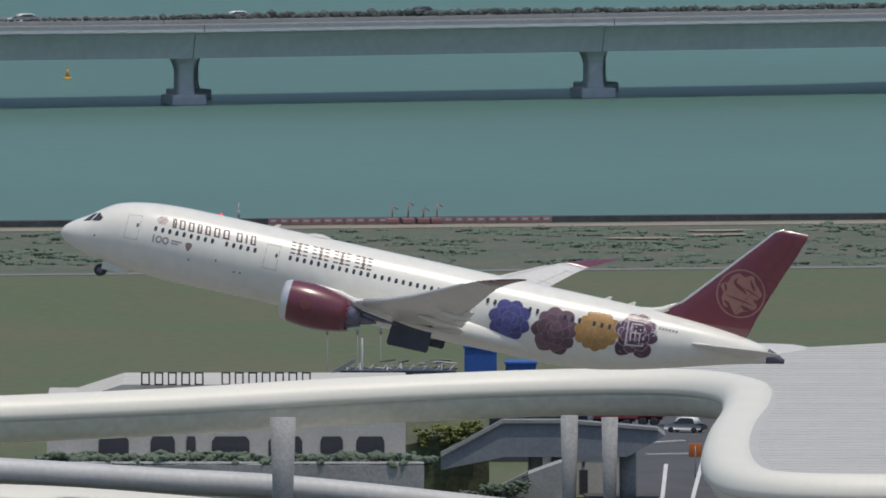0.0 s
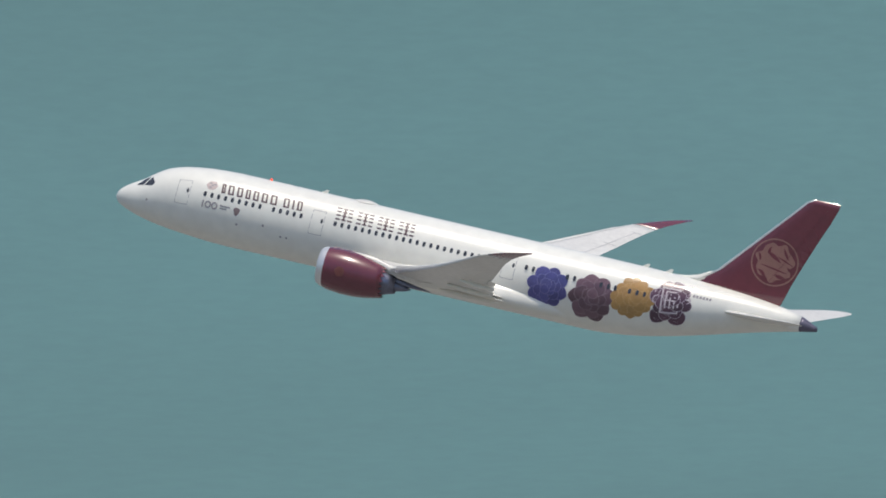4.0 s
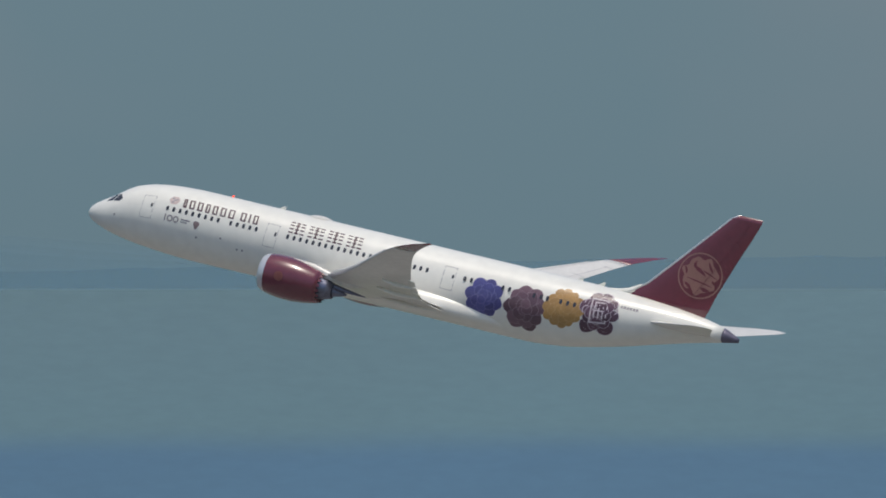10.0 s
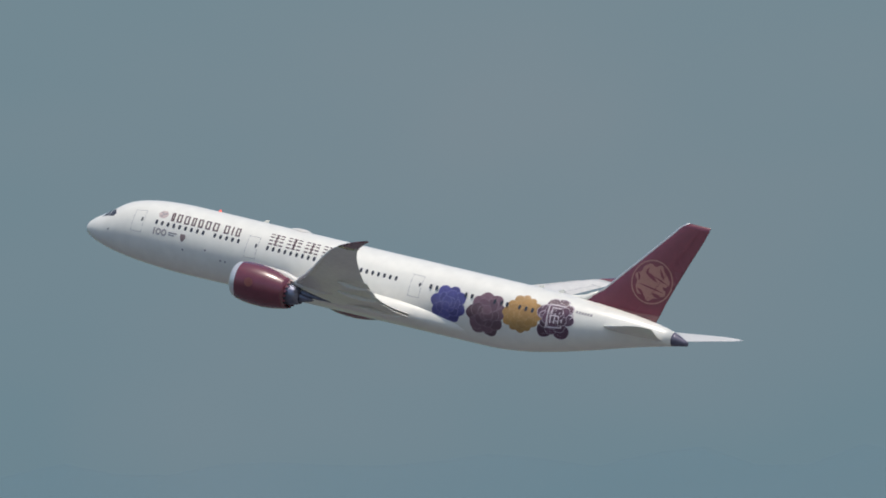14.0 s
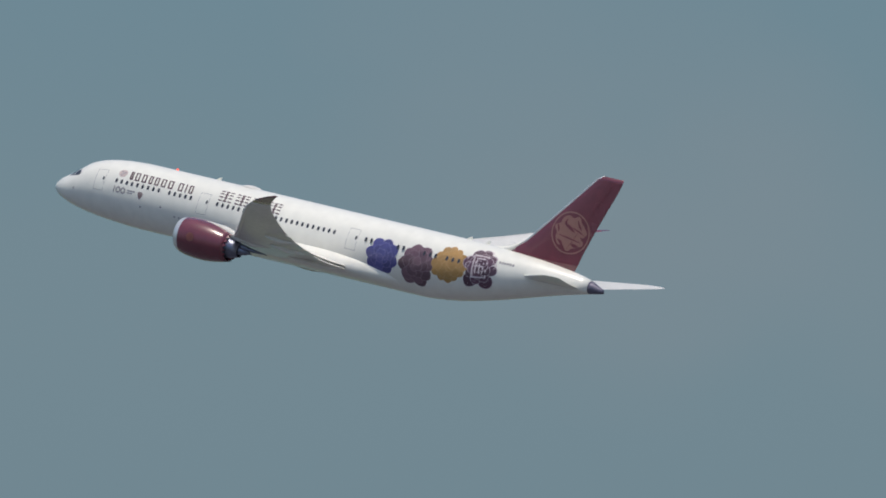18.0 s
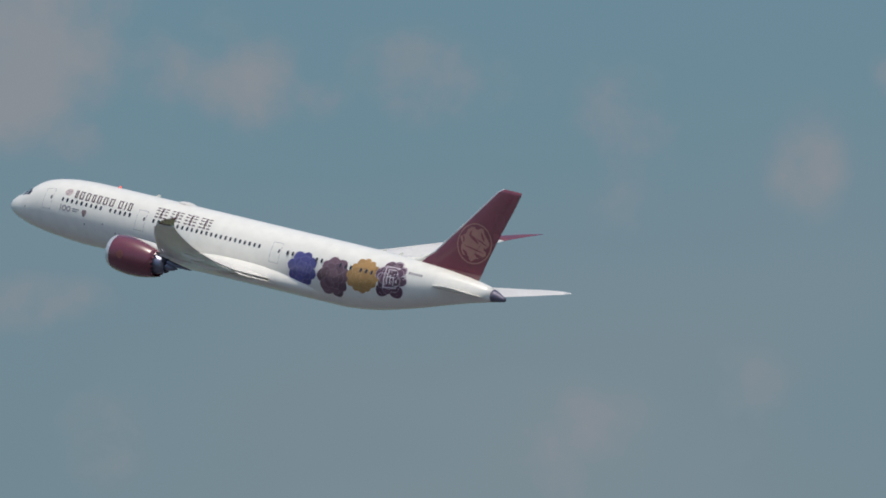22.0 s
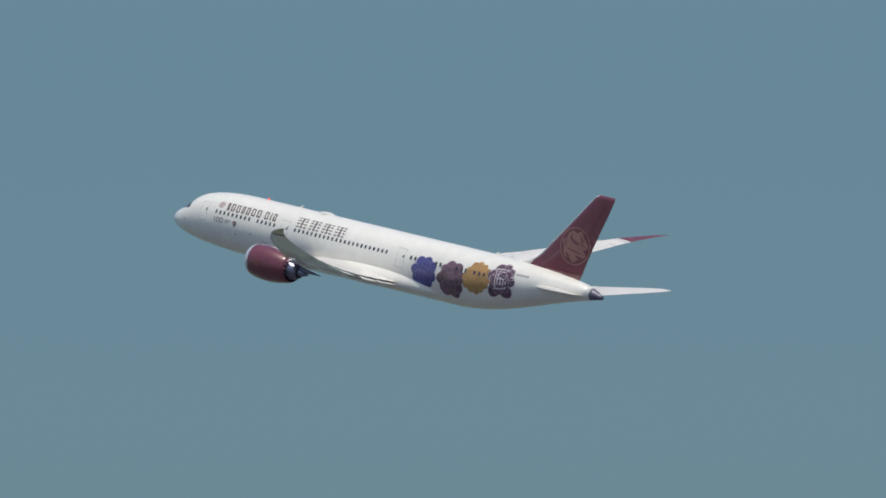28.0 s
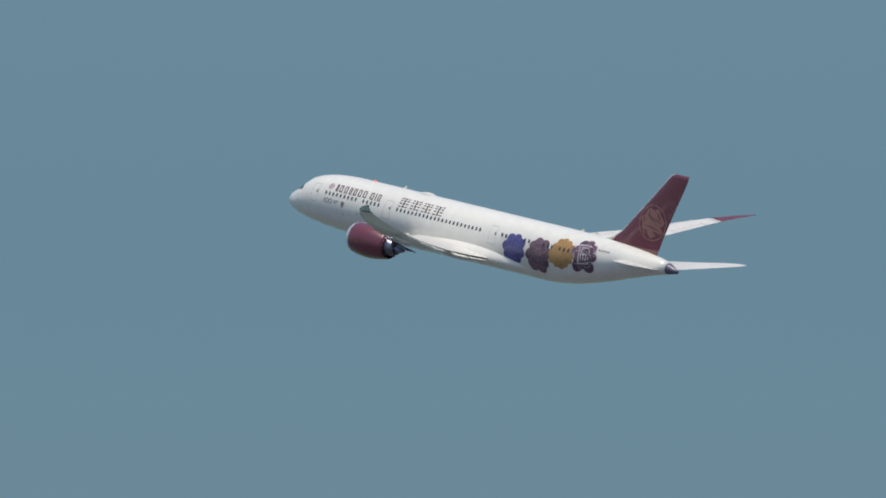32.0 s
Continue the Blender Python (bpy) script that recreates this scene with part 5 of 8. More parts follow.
def make_hotel():
    h = thing("hotel", "teal glass hotel with dark window bands and sloping pale roof edge", "hotel", Matrix.Translation((0, 3100, 0)))
    # main block: glazed front, roof rising to the right
    x0, xm, x1 = -120.6, -97.5, -79.0
    z0, zm = 26.0, 32.2
    prof = [(x0, 0), (x1, 0), (x1, zm), (xm, zm), (x0, z0)]
    swing = radians(22)
    part("main_block", loft([[(x, 0.3 - math.tan(swing) * (x - x0), z) for x, z in prof], [(x, 34, z) for x, z in prof]]), GLASS_DARK, h, smooth=False)
    facade(h, x0, x1, 0.5, 25.8 + 3.38, 3.38, 0.0, 16, turn=swing, roof=lambda x: z0 - 0.1 + (zm - z0) * min(1.0, (x - x0) / (xm - x0)))
    edge = [(x0 - 0.8, z0), (xm, zm + 0.1), (x1 + 0.3, zm + 0.3)]

    def lip(x):
        return -1.2 - math.tan(swing) * (x - x0)
    for (a, za), (b, zb) in zip(edge, edge[1:]):
        part("roof_edge", loft([[(x, y, z + d) for x, z, y, d in ((a, za, lip(a), -0.2), (a, za, 34, -0.2), (a, za, 34, 0.35), (a, za, lip(a), 0.35))],
                                [(x, y, z + d) for x, z, y, d in ((b, zb, lip(b), -0.2), (b, zb, 34, -0.2), (b, zb, 34, 0.35), (b, zb, lip(b), 0.35))]]), WALLPALE, h, "pale sloping roof edge", smooth=False)
    # name on the front: plain bars
    for k in range(3):
        sx = -100.8 + 0.8 * k
        sy = lip(sx) + 0.6
        bm = hollow(sx, sx + 0.4, sy - 0.22, sy, 26.3, 27.0, 0.1)
        part("sign_bar", bm, RAIL, h, "white sign bars", smooth=False)
    # lattice roof that slopes to the front
    bm = bmesh.new()
    bx0, bx1, y0, y1, zb, zt = -79.6, -56.0, -40.0, -12.0, 18.7, 32.2

    def lat(u, v, d=0.0):
        return (bx0 + (bx1 - bx0) * u + 1.0 * v, y0 + (y1 - y0) * v, zb + (zt - zb) * v + d)
    part("lattice_bed", loft([[lat(0, v, -1.2) for v in (0, 1)] + [lat(0, v, -0.6) for v in (1, 0)], [lat(1, v, -1.2) for v in (0, 1)] + [lat(1, v, -0.6) for v in (1, 0)]]), mat("grey_roof_membrane", (0.19, 0.195, 0.235), 0.8, vary=0.15, scale=0.3), h, smooth=False)

    def beam(p, q, w=0.55, d=0.5):
        a, b = Vector(lat(*p)), Vector(lat(*q))
        n = (Vector(lat(0, 1)) - Vector(lat(0, 0))).cross(Vector(lat(1, 0)) - Vector(lat(0, 0))).normalized()
        if n.z < 0:
            n = -n
        s = (b - a).cross(n).normalized() * w / 2
        return loft([[a - s - n * d, a + s - n * d, a + s, a - s], [b - s - n * d, b + s - n * d, b + s, b - s]])
    nu, nv = 5, 19
    for j in range(nv):
        off = 0.5 if j % 2 else 0.0
        for i in range(nu + 1):
            u0 = (i + off) / (nu + 0.5)
            for du in (-0.5, 0.5):
                u1 = (i + off + du) / (nu + 0.5)
                if 0 <= u0 <= 1 and 0 <= u1 <= 1:
                    part("lattice_beam", beam((u0, j / nv), (u1, (j + 1) / nv), 0.98), ROOFWHITE, h, smooth=False)
            if 0 <= u0 <= 1:
                part("lattice_node", beam((u0 - 0.034, j / nv), (u0 + 0.034, j / nv), 1.0, 0.46), ROOFWHITE, h, smooth=False)
    for p, q in (((0, -0.02), (1, -0.02)), ((0, 1), (1, 1)), ((-0.02, -0.03), (-0.02, 1.02)), ((1.0, -0.03), (1.0, 1.02)), ((-0.01, 0.14), (0.11, -0.01)), ((0.99, 0.14), (0.89, -0.01)), ((0.0, 0.07), (0.05, 0.0)), ((0.98, 0.07), (0.94, 0.0)), ((1.075, -0.05), (1.075, 1.02))):
        part("lattice_frame", beam(p, q, 2.1, 0.9), ROOFWHITE, h, "broad white lattice frame", smooth=False)
    part("lattice_house", loft([[(-79.4, -38, 0), (-54.6, -38, 0), (-54.6, -10, 0), (-79.4, -10, 0)], [(-79.4, -38, 17.6), (-55.6, -38, 17.6), (-54.6, -10, 30.5), (-79.4, -10, 30.5)]]), GLASS_DARK, h, smooth=False)
    # plant deck behind the lattice
    for x in range(7):
        part("roof_frame", box(bmesh.new(), -78 + 4.2 * x, -77.85 + 4.2 * x, -10, 10, 32.3, 32.6), RAIL, h, smooth=False)
    part("roof_deck", box(bmesh.new(), -79, -50, -11.0, 22, 31.6, 32.4, 0.1), ROOFTAN, h, smooth=False)
    part("roof_rail", box(bmesh.new(), -79, -50, -10.5, -10.42, 32.85, 32.95), RAIL, h, smooth=False)
    # right wing with its own window bands
    part("side_wing", box(bmesh.new(), -54.4, -49.3, -30, 6, 0, 24), GLASS_DARK, h, smooth=False)
    facade(h, -54.4, -49.3, 2, 24, 3.1, -30.1, 6)
    # three stepped terraces with rounded ends
    for x0, x1, dy, zt in ((-86.2, -50.6, -70, 19.2), (-92.6, -56.2, -95, 17.5), (-108.0, -74.8, -120, 15.3)):
        ter = part("terrace_block", box(bmesh.new(), x0 + 3, x1 - 1.3, dy + 0.02, dy + 24, 0, zt - 2.2), GLASS_DARK, h, smooth=False)
        rings = []
        for y in (dy - 0.3, dy + 24):
            ring = [(x1 - 3.4, y, zt - 2.6), (x1 - 3.4, y, zt)]
            ring += [(x1 - 3.4 + 3.4 * math.sin(a), y, zt - 2.6 + 2.6 * math.cos(a)) for a in [0.26 * k for k in range(1, 7)]]
            ring += [(x1, y, zt - 3.4), (x1 - 3.4, y, zt - 3.4)]
            rings.append(ring)
        part("rounded_end", loft(rings), mat("silver_cladding", (0.55, 0.58, 0.60), 0.4, metal=0.3, vary=0.08, scale=0.4), h, "rounded silver cladding", smooth=False)
        part("side_wall", box(bmesh.new(), x1 - 3.4, x1 - 0.05, dy, dy + 23.5, 0, zt - 3.4), PINKSTONE, h, "pinkish stone side wall", smooth=False)
        for row in range(3):
            for k in range(4):
                wx = x1 - 3.15 + 0.78 * k
                part("side_window", box(bmesh.new(), wx, wx + 0.45, dy - 0.06, dy + 0.05, zt - 7.2 - 3.3 * row, zt - 5.5 - 3.3 * row), DEEPGLASS, h, smooth=False)
        facade(h, x0 + 3, x1 - 3.55, 4, zt - 2.2, 3.4, dy - 0.1, 15, GLASS_DARK, DEEPGLASS, 0.42)
        part("corner_post", box(bmesh.new(), x1 - 3.55, x1 - 3.3, dy - 0.25, dy + 0.3, 0, zt - 2.3, 0.03), GLASS_LIGHT, h, smooth=False)
        bm = bmesh.new()
        for row in range(2):
            zr = zt - 4.9 - 3.4 * row
            box(bm, x0 + 3, x1 - 3.6, dy - 0.24, dy - 0.16, zr, zr + 0.09)
            for k in range(20):
                wx = x0 + 3.4 + (x1 - x0 - 6.6) * k / 20
                box(bm, wx, wx + 0.1, dy - 0.24, dy - 0.16, zr + 0.09, zr + 0.95)
        part("balcony_rail", bm, GLASS_LIGHT, h, "pale rails across the glazing", smooth=False)
        part("terrace_slab", box(bmesh.new(), x0, x1 - 3.4, dy - 0.6, dy + 3.5, zt - 2.2, zt - 1.95, 0.05), WALLPALE, h, smooth=False)
        part("penthouse", box(bmesh.new(), x0 + 4.4, x1 - 3, dy + 3.2, dy + 20, zt - 2.0, zt - 0.5), WALLPALE, h, smooth=False)
        part("penthouse_roof", box(bmesh.new(), x0 + 3.8, x1 - 3.4, dy + 1.5, dy + 21, zt - 0.5, zt - 0.15, 0.06), ROOFPALE, h, "weathered pale penthouse roof", smooth=False)
        part("roof_lip", box(bmesh.new(), x0 + 3.8, x1 - 3.4, dy + 1.2, dy + 1.5, zt - 0.42, zt - 0.1, 0.04), ROOFWHITE, h, "thin white roof lip", smooth=False)
        part("terrace_wing", loft([[(x0, y, zt - 1.95), (x0 + 4.4, y, zt - 1.95), (x0 + 4.4, y, zt - 0.5)] for y in (dy + 0.6, dy + 3.0)]), WALLPALE, h, "pale sloping terrace end", smooth=False)
        rnd = random.Random(int(zt * 10))
        x = x0 + 5
        while x < x1 - 6:
            w = rnd.choice((1.0, 1.6, 2.2))
            if rnd.random() < 0.7:
                part("penthouse_window", box(bmesh.new(), x, x + w, dy + 3.08, dy + 3.3, zt - 1.8, zt - 0.75), PANE, h, smooth=False)
            x += w + rnd.uniform(0.4, 1.4)
        bm = bmesh.new()
        x = x0 + 0.3
        while x < x1 - 3.6:
            box(bm, x, x + 0.06, dy - 0.5, dy - 0.44, zt - 1.95, zt - 1.0)
            x += 1.2
        box(bm, x0, x1 - 3.4, dy - 0.5, dy - 0.43, zt - 1.05, zt - 0.98)
        part("terrace_rail", bm, RAIL, h, smooth=False)
        for k in range(5):
            part("roof_seam", box(bmesh.new(), x0 + 6 + 5.2 * k, x0 + 6.2 + 5.2 * k, dy + 1.4, dy + 20.8, zt - 0.15, zt - 0.02), RAIL, h, smooth=False)
    t = thing("flood_lamp", "lit round lamp on a thin post", "lamp", at_range(-21.64, 51.92, 3034) and Matrix.Translation((-65.7, 3029.2, 17.2)))
    part("post", tube(bmesh.new(), [(0, 0, 0), (0, 0, 1.0)], 0.05, 6), RAIL, t)
    bm = bmesh.new()
    bmesh.ops.create_uvsphere(bm, u_segments=16, v_segments=10, radius=0.42, matrix=Matrix.Translation((0, 0, 1.4)))
    part("lamp_globe", bm, LAMPGLOW, t, "lit globe")
    for x, y, z, hh in ((-69, 3031.0, 19.2, 3.6), (-95.5, 3006.5, 15.5, 3.0), (-88.0, 2981.5, 14.0, 3.4)):
        t = thing("flag_pole", "thin grey pole on a roof terrace", "pole", Matrix.Translation((x, y, z)))
        part("shaft", tube(bmesh.new(), [(0, 0, 0), (0, 0, hh)], 0.06, 6), RAIL, t)
        part("head", box(bmesh.new(), -0.35, 0.35, -0.1, 0.1, hh, hh + 0.25, 0.03), RAIL, t)
    # low service roofs
    t = thing("service_building", "low pale service building with plant on its roof", "building", Matrix.Translation((-131, 3135, 0)))
    part("wall", box(bmesh.new(), -11, 10, -12, 18, 0, 10.6), ROOFTAN, t, smooth=False)
    part("roof", loft([[(-11.6, -12.6, 10.6), (10.6, -12.6, 10.6), (10.6, 18.6, 10.6), (-11.6, 18.6, 10.6)], [(-7.2, -10.5, 12.6), (10.6, -10.5, 12.6), (10.6, 18.6, 12.6), (-7.2, 18.6, 12.6)]]), ROOFTAN, t, "weathered hipped roof", smooth=False)
    for a, b in (((-7.3, -10.6), (10.6, -10.6)), ((-7.3, -10.6), (-7.3, 18.6)), ((-7.3, 18.5), (10.6, 18.5))):
        part("roof_kerb", tube(bmesh.new(), [(*a, 12.62), (*b, 12.62)], 0.16, 6), WALLPALE, t, "pale kerb")
    part("roof_well", box(bmesh.new(), -5.6, 3.0, -5, 10, 12.5, 12.75, 0.05), RAIL, t, "dark plant well", smooth=False)
    for k in range(5):
        part("well_beam", box(bmesh.new(), -5.4 + 1.9 * k, -5.1 + 1.9 * k, -5.2, 10.2, 12.75, 12.95), WALLPALE, t, smooth=False)
    for x, w in ((4.2, 1.0), (6.0, 1.5), (8.6, 0.8)):
        part("roof_unit", box(bmesh.new(), x, x + w, 1, 5, 12.6, 13.2, 0.08), OLDCONCRETE, t, smooth=False)
    t = thing("curved_roof_hall", "low hall with a sloping pale grey roof", "building", Matrix.Translation((-150, 3040, 0)))
    prof = [(-14, 0), (-14, 15.8), (-1.5, 15.8), (0.5, 15.5), (4.6, 14.9), (6.2, 14.2), (7.6, 13.2), (8.4, 11.5), (8.4, 0)]
    part("shell", loft([[(x, y, z) for x, z in prof] for y in (0, 26)]), mat("pale_metal_roof", (0.50, 0.49, 0.46), 0.6, metal=0.0, vary=0.15, scale=0.3), t, smooth=False)
    part("roof_rim", tube(bmesh.new(), [(x, -0.2, z) for x, z in prof[1:-1]], 0.28, 8), ROOFWHITE, t, "white roof rim")
    part("skylight", box(bmesh.new(), -5.6, -1.6, 4, 16, 15.7, 16.0, 0.05), DARKMETAL, t, "dark skylight")
    for y in (9, 18):
        part("roof_joint", tube(bmesh.new(), [(x, y, z + 0.02) for x, z in prof[1:-1]], 0.1, 6), ROOFWHITE, t)


def sweep(points, section, material, name, parent, label=""):
    """A section (across, up) carried along a level line."""
    pts = [Vector(p) for p in points]
    rings = []
    for i, p in enumerate(pts):
        d = pts[min(i + 1, len(pts) - 1)] - pts[max(i - 1, 0)]
        d.z = 0
        d.normalize()
        side = Vector((d.y, -d.x, 0))
        rings.append([p + side * a + Vector((0, 0, b)) for a, b in section])
    return part(name, loft(rings), material, parent, label)


def smooth_line(points, n=8):
    out = []
    for i in range(len(points) - 1):
        p0, p1, p2, p3 = (Vector(points[max(0, min(len(points) - 1, i + k))]) for k in (-1, 0, 1, 2))
        for k in range(n):
            t = k / n
            out.append(0.5 * (2 * p1 + (p2 - p0) * t + (2 * p0 - 5 * p1 + 4 * p2 - p3) * t * t + (3 * p1 - p0 - 3 * p2 + p3) * t ** 3))
    out.append(Vector(points[-1]))
    return out


def make_terminal():
    r = thing("terminal_roof", "wide ribbed grey terminal roof with a broad rounded white rim on columns", "roof")
    # rim: along the far arm, round the corner, towards the camera and on to the right
    line = smooth_line([(-47.5, 2942, 16.3), (-30, 2945, 16.9), (-8, 2950, 17.9), (12, 2952, 18.6), (25, 2948, 18.8), (30.6, 2936, 18.6), (31.0, 2910, 18.2), (29.0, 2870, 17.6), (28.2, 2830, 17.2), (29.5, 2802, 17.0), (34, 2789, 17.0), (46, 2785, 17.0), (70, 2784, 17.0)])
    sec = [(-3.2, -0.6), (-2.6, 0.25), (-1.0, 0.6), (0.4, 0.5), (1.4, 0.1), (1.95, -0.5), (2.25, -1.2), (2.3, -1.75), (2.1, -1.95), (-3.2, -1.95)]
    sweep(line, sec, ROOFWHITE, "roof_rim", r, "broad rounded white roof rim")
    low = [(-3.0, -1.9), (2.0, -1.9), (1.75, -2.4), (1.3, -3.2), (0.7, -3.9), (0.0, -4.3), (-1.4, -4.4), (-3.0, -4.2)]
    sweep(line, low, mat("grey_soffit_panel", (0.82, 0.79, 0.71), 0.6, vary=0.08, scale=0.12, fine=8), "soffit", r, "grey soffit under the rim")
    # ribbed surface to the right of the rim
    bm = bmesh.new()
    k = 0
    pts = [(32.2, 2944), (33.0, 2915), (31.0, 2870), (30.2, 2830), (31.5, 2805), (35, 2791.5), (46, 2787.5), (70, 2786.5), (90, 2786.5), (90, 3042), (24, 2986), (18, 2960)]
    lowv = [bm.verts.new((x, y, 16.2 + 0.010 * (y - 2786))) for x, y in pts]
    upv = [bm.verts.new((x, y, 17.0 + 0.010 * (y - 2786))) for x, y in pts]
    bm.faces.new(upv)
    bm.faces.new(lowv)
    for i in range(len(pts)):
        j = (i + 1) % len(pts)
        bm.faces.new((lowv[i], lowv[j], upv[j], upv[i]))
    part("roof_surface", bm, ROOFGREY, r, "ribbed grey metal roof", smooth=False)
    for k in range(58):
        y = 2794 + 4.1 * k
        x0 = curve_at((2789, 2802, 2830, 2870, 2910, 2936, 2953), (36.5, 31.6, 30.3, 31.1, 33.0, 32.6, 27.0), max(2789, y)) if y < 2952 else max(20.0, 25.5 + (y - 2986) * 1.18)
        part("roof_rib", box(bmesh.new(), x0 + 1.4, 90, y, y + 0.9, 17.0 + 0.010 * (y - 2786) - 0.05, 17.06 + 0.010 * (y - 2786), 0.04), ROOFGREY, r, smooth=False)
    # columns under the arm
    for x, y, rad in ((-16.7, 2944, 1.25), (13.2, 2948, 0.85), (17.4, 2944, 0.8)):
        bm = tube(bmesh.new(), [(x, y, 0.2), (x, y, 8), (x, y, 14.6)], [rad * 0.8, rad * 0.9, rad * 1.1], 20)
        part("column", bm, OLDCONCRETE, r, "grey concrete column")
    # nearer sweeping roof strip
    t = thing("approach_roof", "low curved grey roof strip with a pale top", "roof")
    line = smooth_line([(-62, 2966, 9.2), (-47, 2966, 8.7), (-30, 2965, 7.7), (-15.7, 2964, 6.9), (2.7, 2962, 5.1), (12, 2961, 4.0)])
    sweep(line, [(-1.5, -1.0), (-1.2, 0.3), (0, 0.5), (1.2, 0.2), (1.6, -1.6), (0, -2.2)], mat("grey_roof_cladding", (0.52, 0.53, 0.54), 0.5, vary=0.08, scale=0.2), "rim", t)
    line = smooth_line([(-62, 2955, 6.6), (-44, 2955, 6.4), (-28, 2953, 5.4), (-14, 2951, 4.2), (-4, 2949, 3.0)])
    sweep(line, [(-7, -0.4), (-6, 0.2), (6, -0.1), (7, -0.8)], ROOFWHITE, "top", t, "pale roof top")
    for x, y in ((-45, 2962), (-25, 2961), (-8, 2960)):
        part("column", tube(bmesh.new(), [(x, y, 0), (x, y, 3.2)], 0.7, 12), OLDCONCRETE, t)
    # overpass, ramps and hut behind the columns: U across and V up at the overpass
    U, V, YR = 0.0608, 0.0608, 3040.0

    def X(px):
        return (px - 784) * U

    def Z(py):
        return EYE_Z + YR * (-2423 + 441 - py) / 50000
    t = thing("overpass", "grey concrete overpass on round columns, deck darkened for shade", "overpass", Matrix.Translation((0, YR, 0)))
    # the deck's colour itself is darkened to stand for shade
    part("deck", loft([[(X(895), y, Z(812)), (X(1110), y, Z(812)), (X(1178), y, Z(775)), (X(1165), y, Z(765)), (X(1000), y, Z(752)), (X(890), y, Z(752)), (X(780), y, Z(812)), (X(780), y, Z(835))] for y in (0, 9)]), mat("shaded_grey_concrete", (0.24, 0.26, 0.29), 0.85, vary=0.12, scale=0.3), t, "overpass deck, its grey darkened for shade", smooth=False)
    part("parapet", loft([[(X(890), y, Z(752)), (X(1000), y, Z(752)), (X(1165), y, Z(765)), (X(1165), y, Z(760)), (X(1000), y, Z(746)), (X(890), y, Z(746))] for y in (-0.3, 0.1)]), CONCRETE, t, smooth=False)
    part("parapet", loft([[(X(780), y, Z(812)), (X(890), y, Z(752)), (X(890), y, Z(745)), (X(780), y, Z(803))] for y in (-0.3, 0.1)]), OLDCONCRETE, t, smooth=False)
    for px, w in ((948, 13), (986, 10), (1112, 15)):
        part("column", tube(bmesh.new(), [(X(px), 4, 0), (X(px), 4, Z(806))], w * U, 16), OLDCONCRETE, t, "grey round column")
    t = thing("ramp", "sloping concrete ramp with a pale coping, between shrubs", "ramp", Matrix.Translation((0, YR - 22, 0)))
    part("ramp_wall", loft([[(X(862), y, 0), (X(1010), y, 0), (X(1010), y, Z(795)), (X(934), y, Z(822)), (X(862), y, Z(858))] for y in (0, 6)]), OLDCONCRETE, t, smooth=False)
    part("coping", loft([[(X(862), y, Z(858)), (X(934), y, Z(822)), (X(934), y, Z(817)), (X(862), y, Z(853))] for y in (-0.3, 0.4)]), CONCRETE, t, "pale coping", smooth=False)
    t = thing("pale_hut", "pale rendered hut behind the overpass columns", "building", Matrix.Translation((0, YR + 16, 0)))
    part("wall", box(bmesh.new(), X(960), X(1098), 0, 6, 0, Z(812), 0.05), WALLPALE, t, smooth=False)
    part("roof_edge", box(bmesh.new(), X(956), X(1102), -0.3, 6.3, Z(812), Z(806), 0.05), ROOFWHITE, t, "white roof edge", smooth=False)
    part("doorway", box(bmesh.new(), X(1027), X(1042), -0.1, 0.1, 0.2, Z(850)), PANE, t, smooth=False)
    part("window", box(bmesh.new(), X(1032), X(1037), -0.1, 0.1, Z(842), Z(834)), PANE, t, smooth=False)
    t = thing("site_store", "long dark grey store building", "building", Matrix.Translation((-3, 3120, 0)))
    part("wall", box(bmesh.new(), 0, 19, 0, 8, 0, 5.4, 0.1), ROCK, t, smooth=False)
    part("roof", box(bmesh.new(), -0.4, 19.4, -0.4, 8.4, 5.4, 5.8, 0.1), OLDCONCRETE, t, smooth=False)
    rnd = random.Random(21)
    lv = Leaves()
    for k in range(170):
        px = rnd.uniform(770, 935)
        lv.bush(rnd, X(px), YR - 24 + rnd.uniform(-1, 1.5), max(0.2, Z(rnd.uniform(868 - (px - 770) * 0.18, 880))), rnd.uniform(0.3, 0.7), rnd.uniform(0.5, 1.2), 5)
    tagged(lv.done("ramp_shrubs", LEAF), "dark green shrubs beside the ramp", "shrubs", kind="stuff")
    lv = Leaves()
    for k in range(120):
        px = rnd.uniform(740, 850)
        lv.bush(rnd, X(px), YR + 14 + rnd.uniform(-1, 1.5), Z(rnd.uniform(775, 808) - (px - 780) * 0.12), rnd.uniform(0.3, 0.6), rnd.uniform(0.4, 0.9), 5)
    ob = lv.done("hedge", mat("yellow_green_leaves", (0.17, 0.19, 0.05), 0.85, vary=0.2, scale=0.6, fine=6, island=0.25))
    tagged(ob, "yellow-green hedge on the bank behind the overpass", "hedge", kind="stuff")
    # entrance block with the standing name, plain bars
    e = thing("entrance_block", "pale low entrance block with dark openings and standing sign bars", "building", Matrix.Translation((0, 2990, 0)))
    part("block", loft([[(-42, y, 0), (-4, y, 0), (-4, y, 15.6), (-34, y, 15.6), (-39, y, 14.0), (-42, y, 14.0)] for y in (0, 24)]), WALLPALE, e, smooth=False)
    for k in range(13):
        if k != 5:
            x = -32.0 + 1.42 * k
            bm = hollow(x, x + 0.95, -0.6, -0.35, 15.55, 16.95, 0.16)
            part("sign_bar", bm, DARKMETAL, e, "dark sign bars", smooth=False)
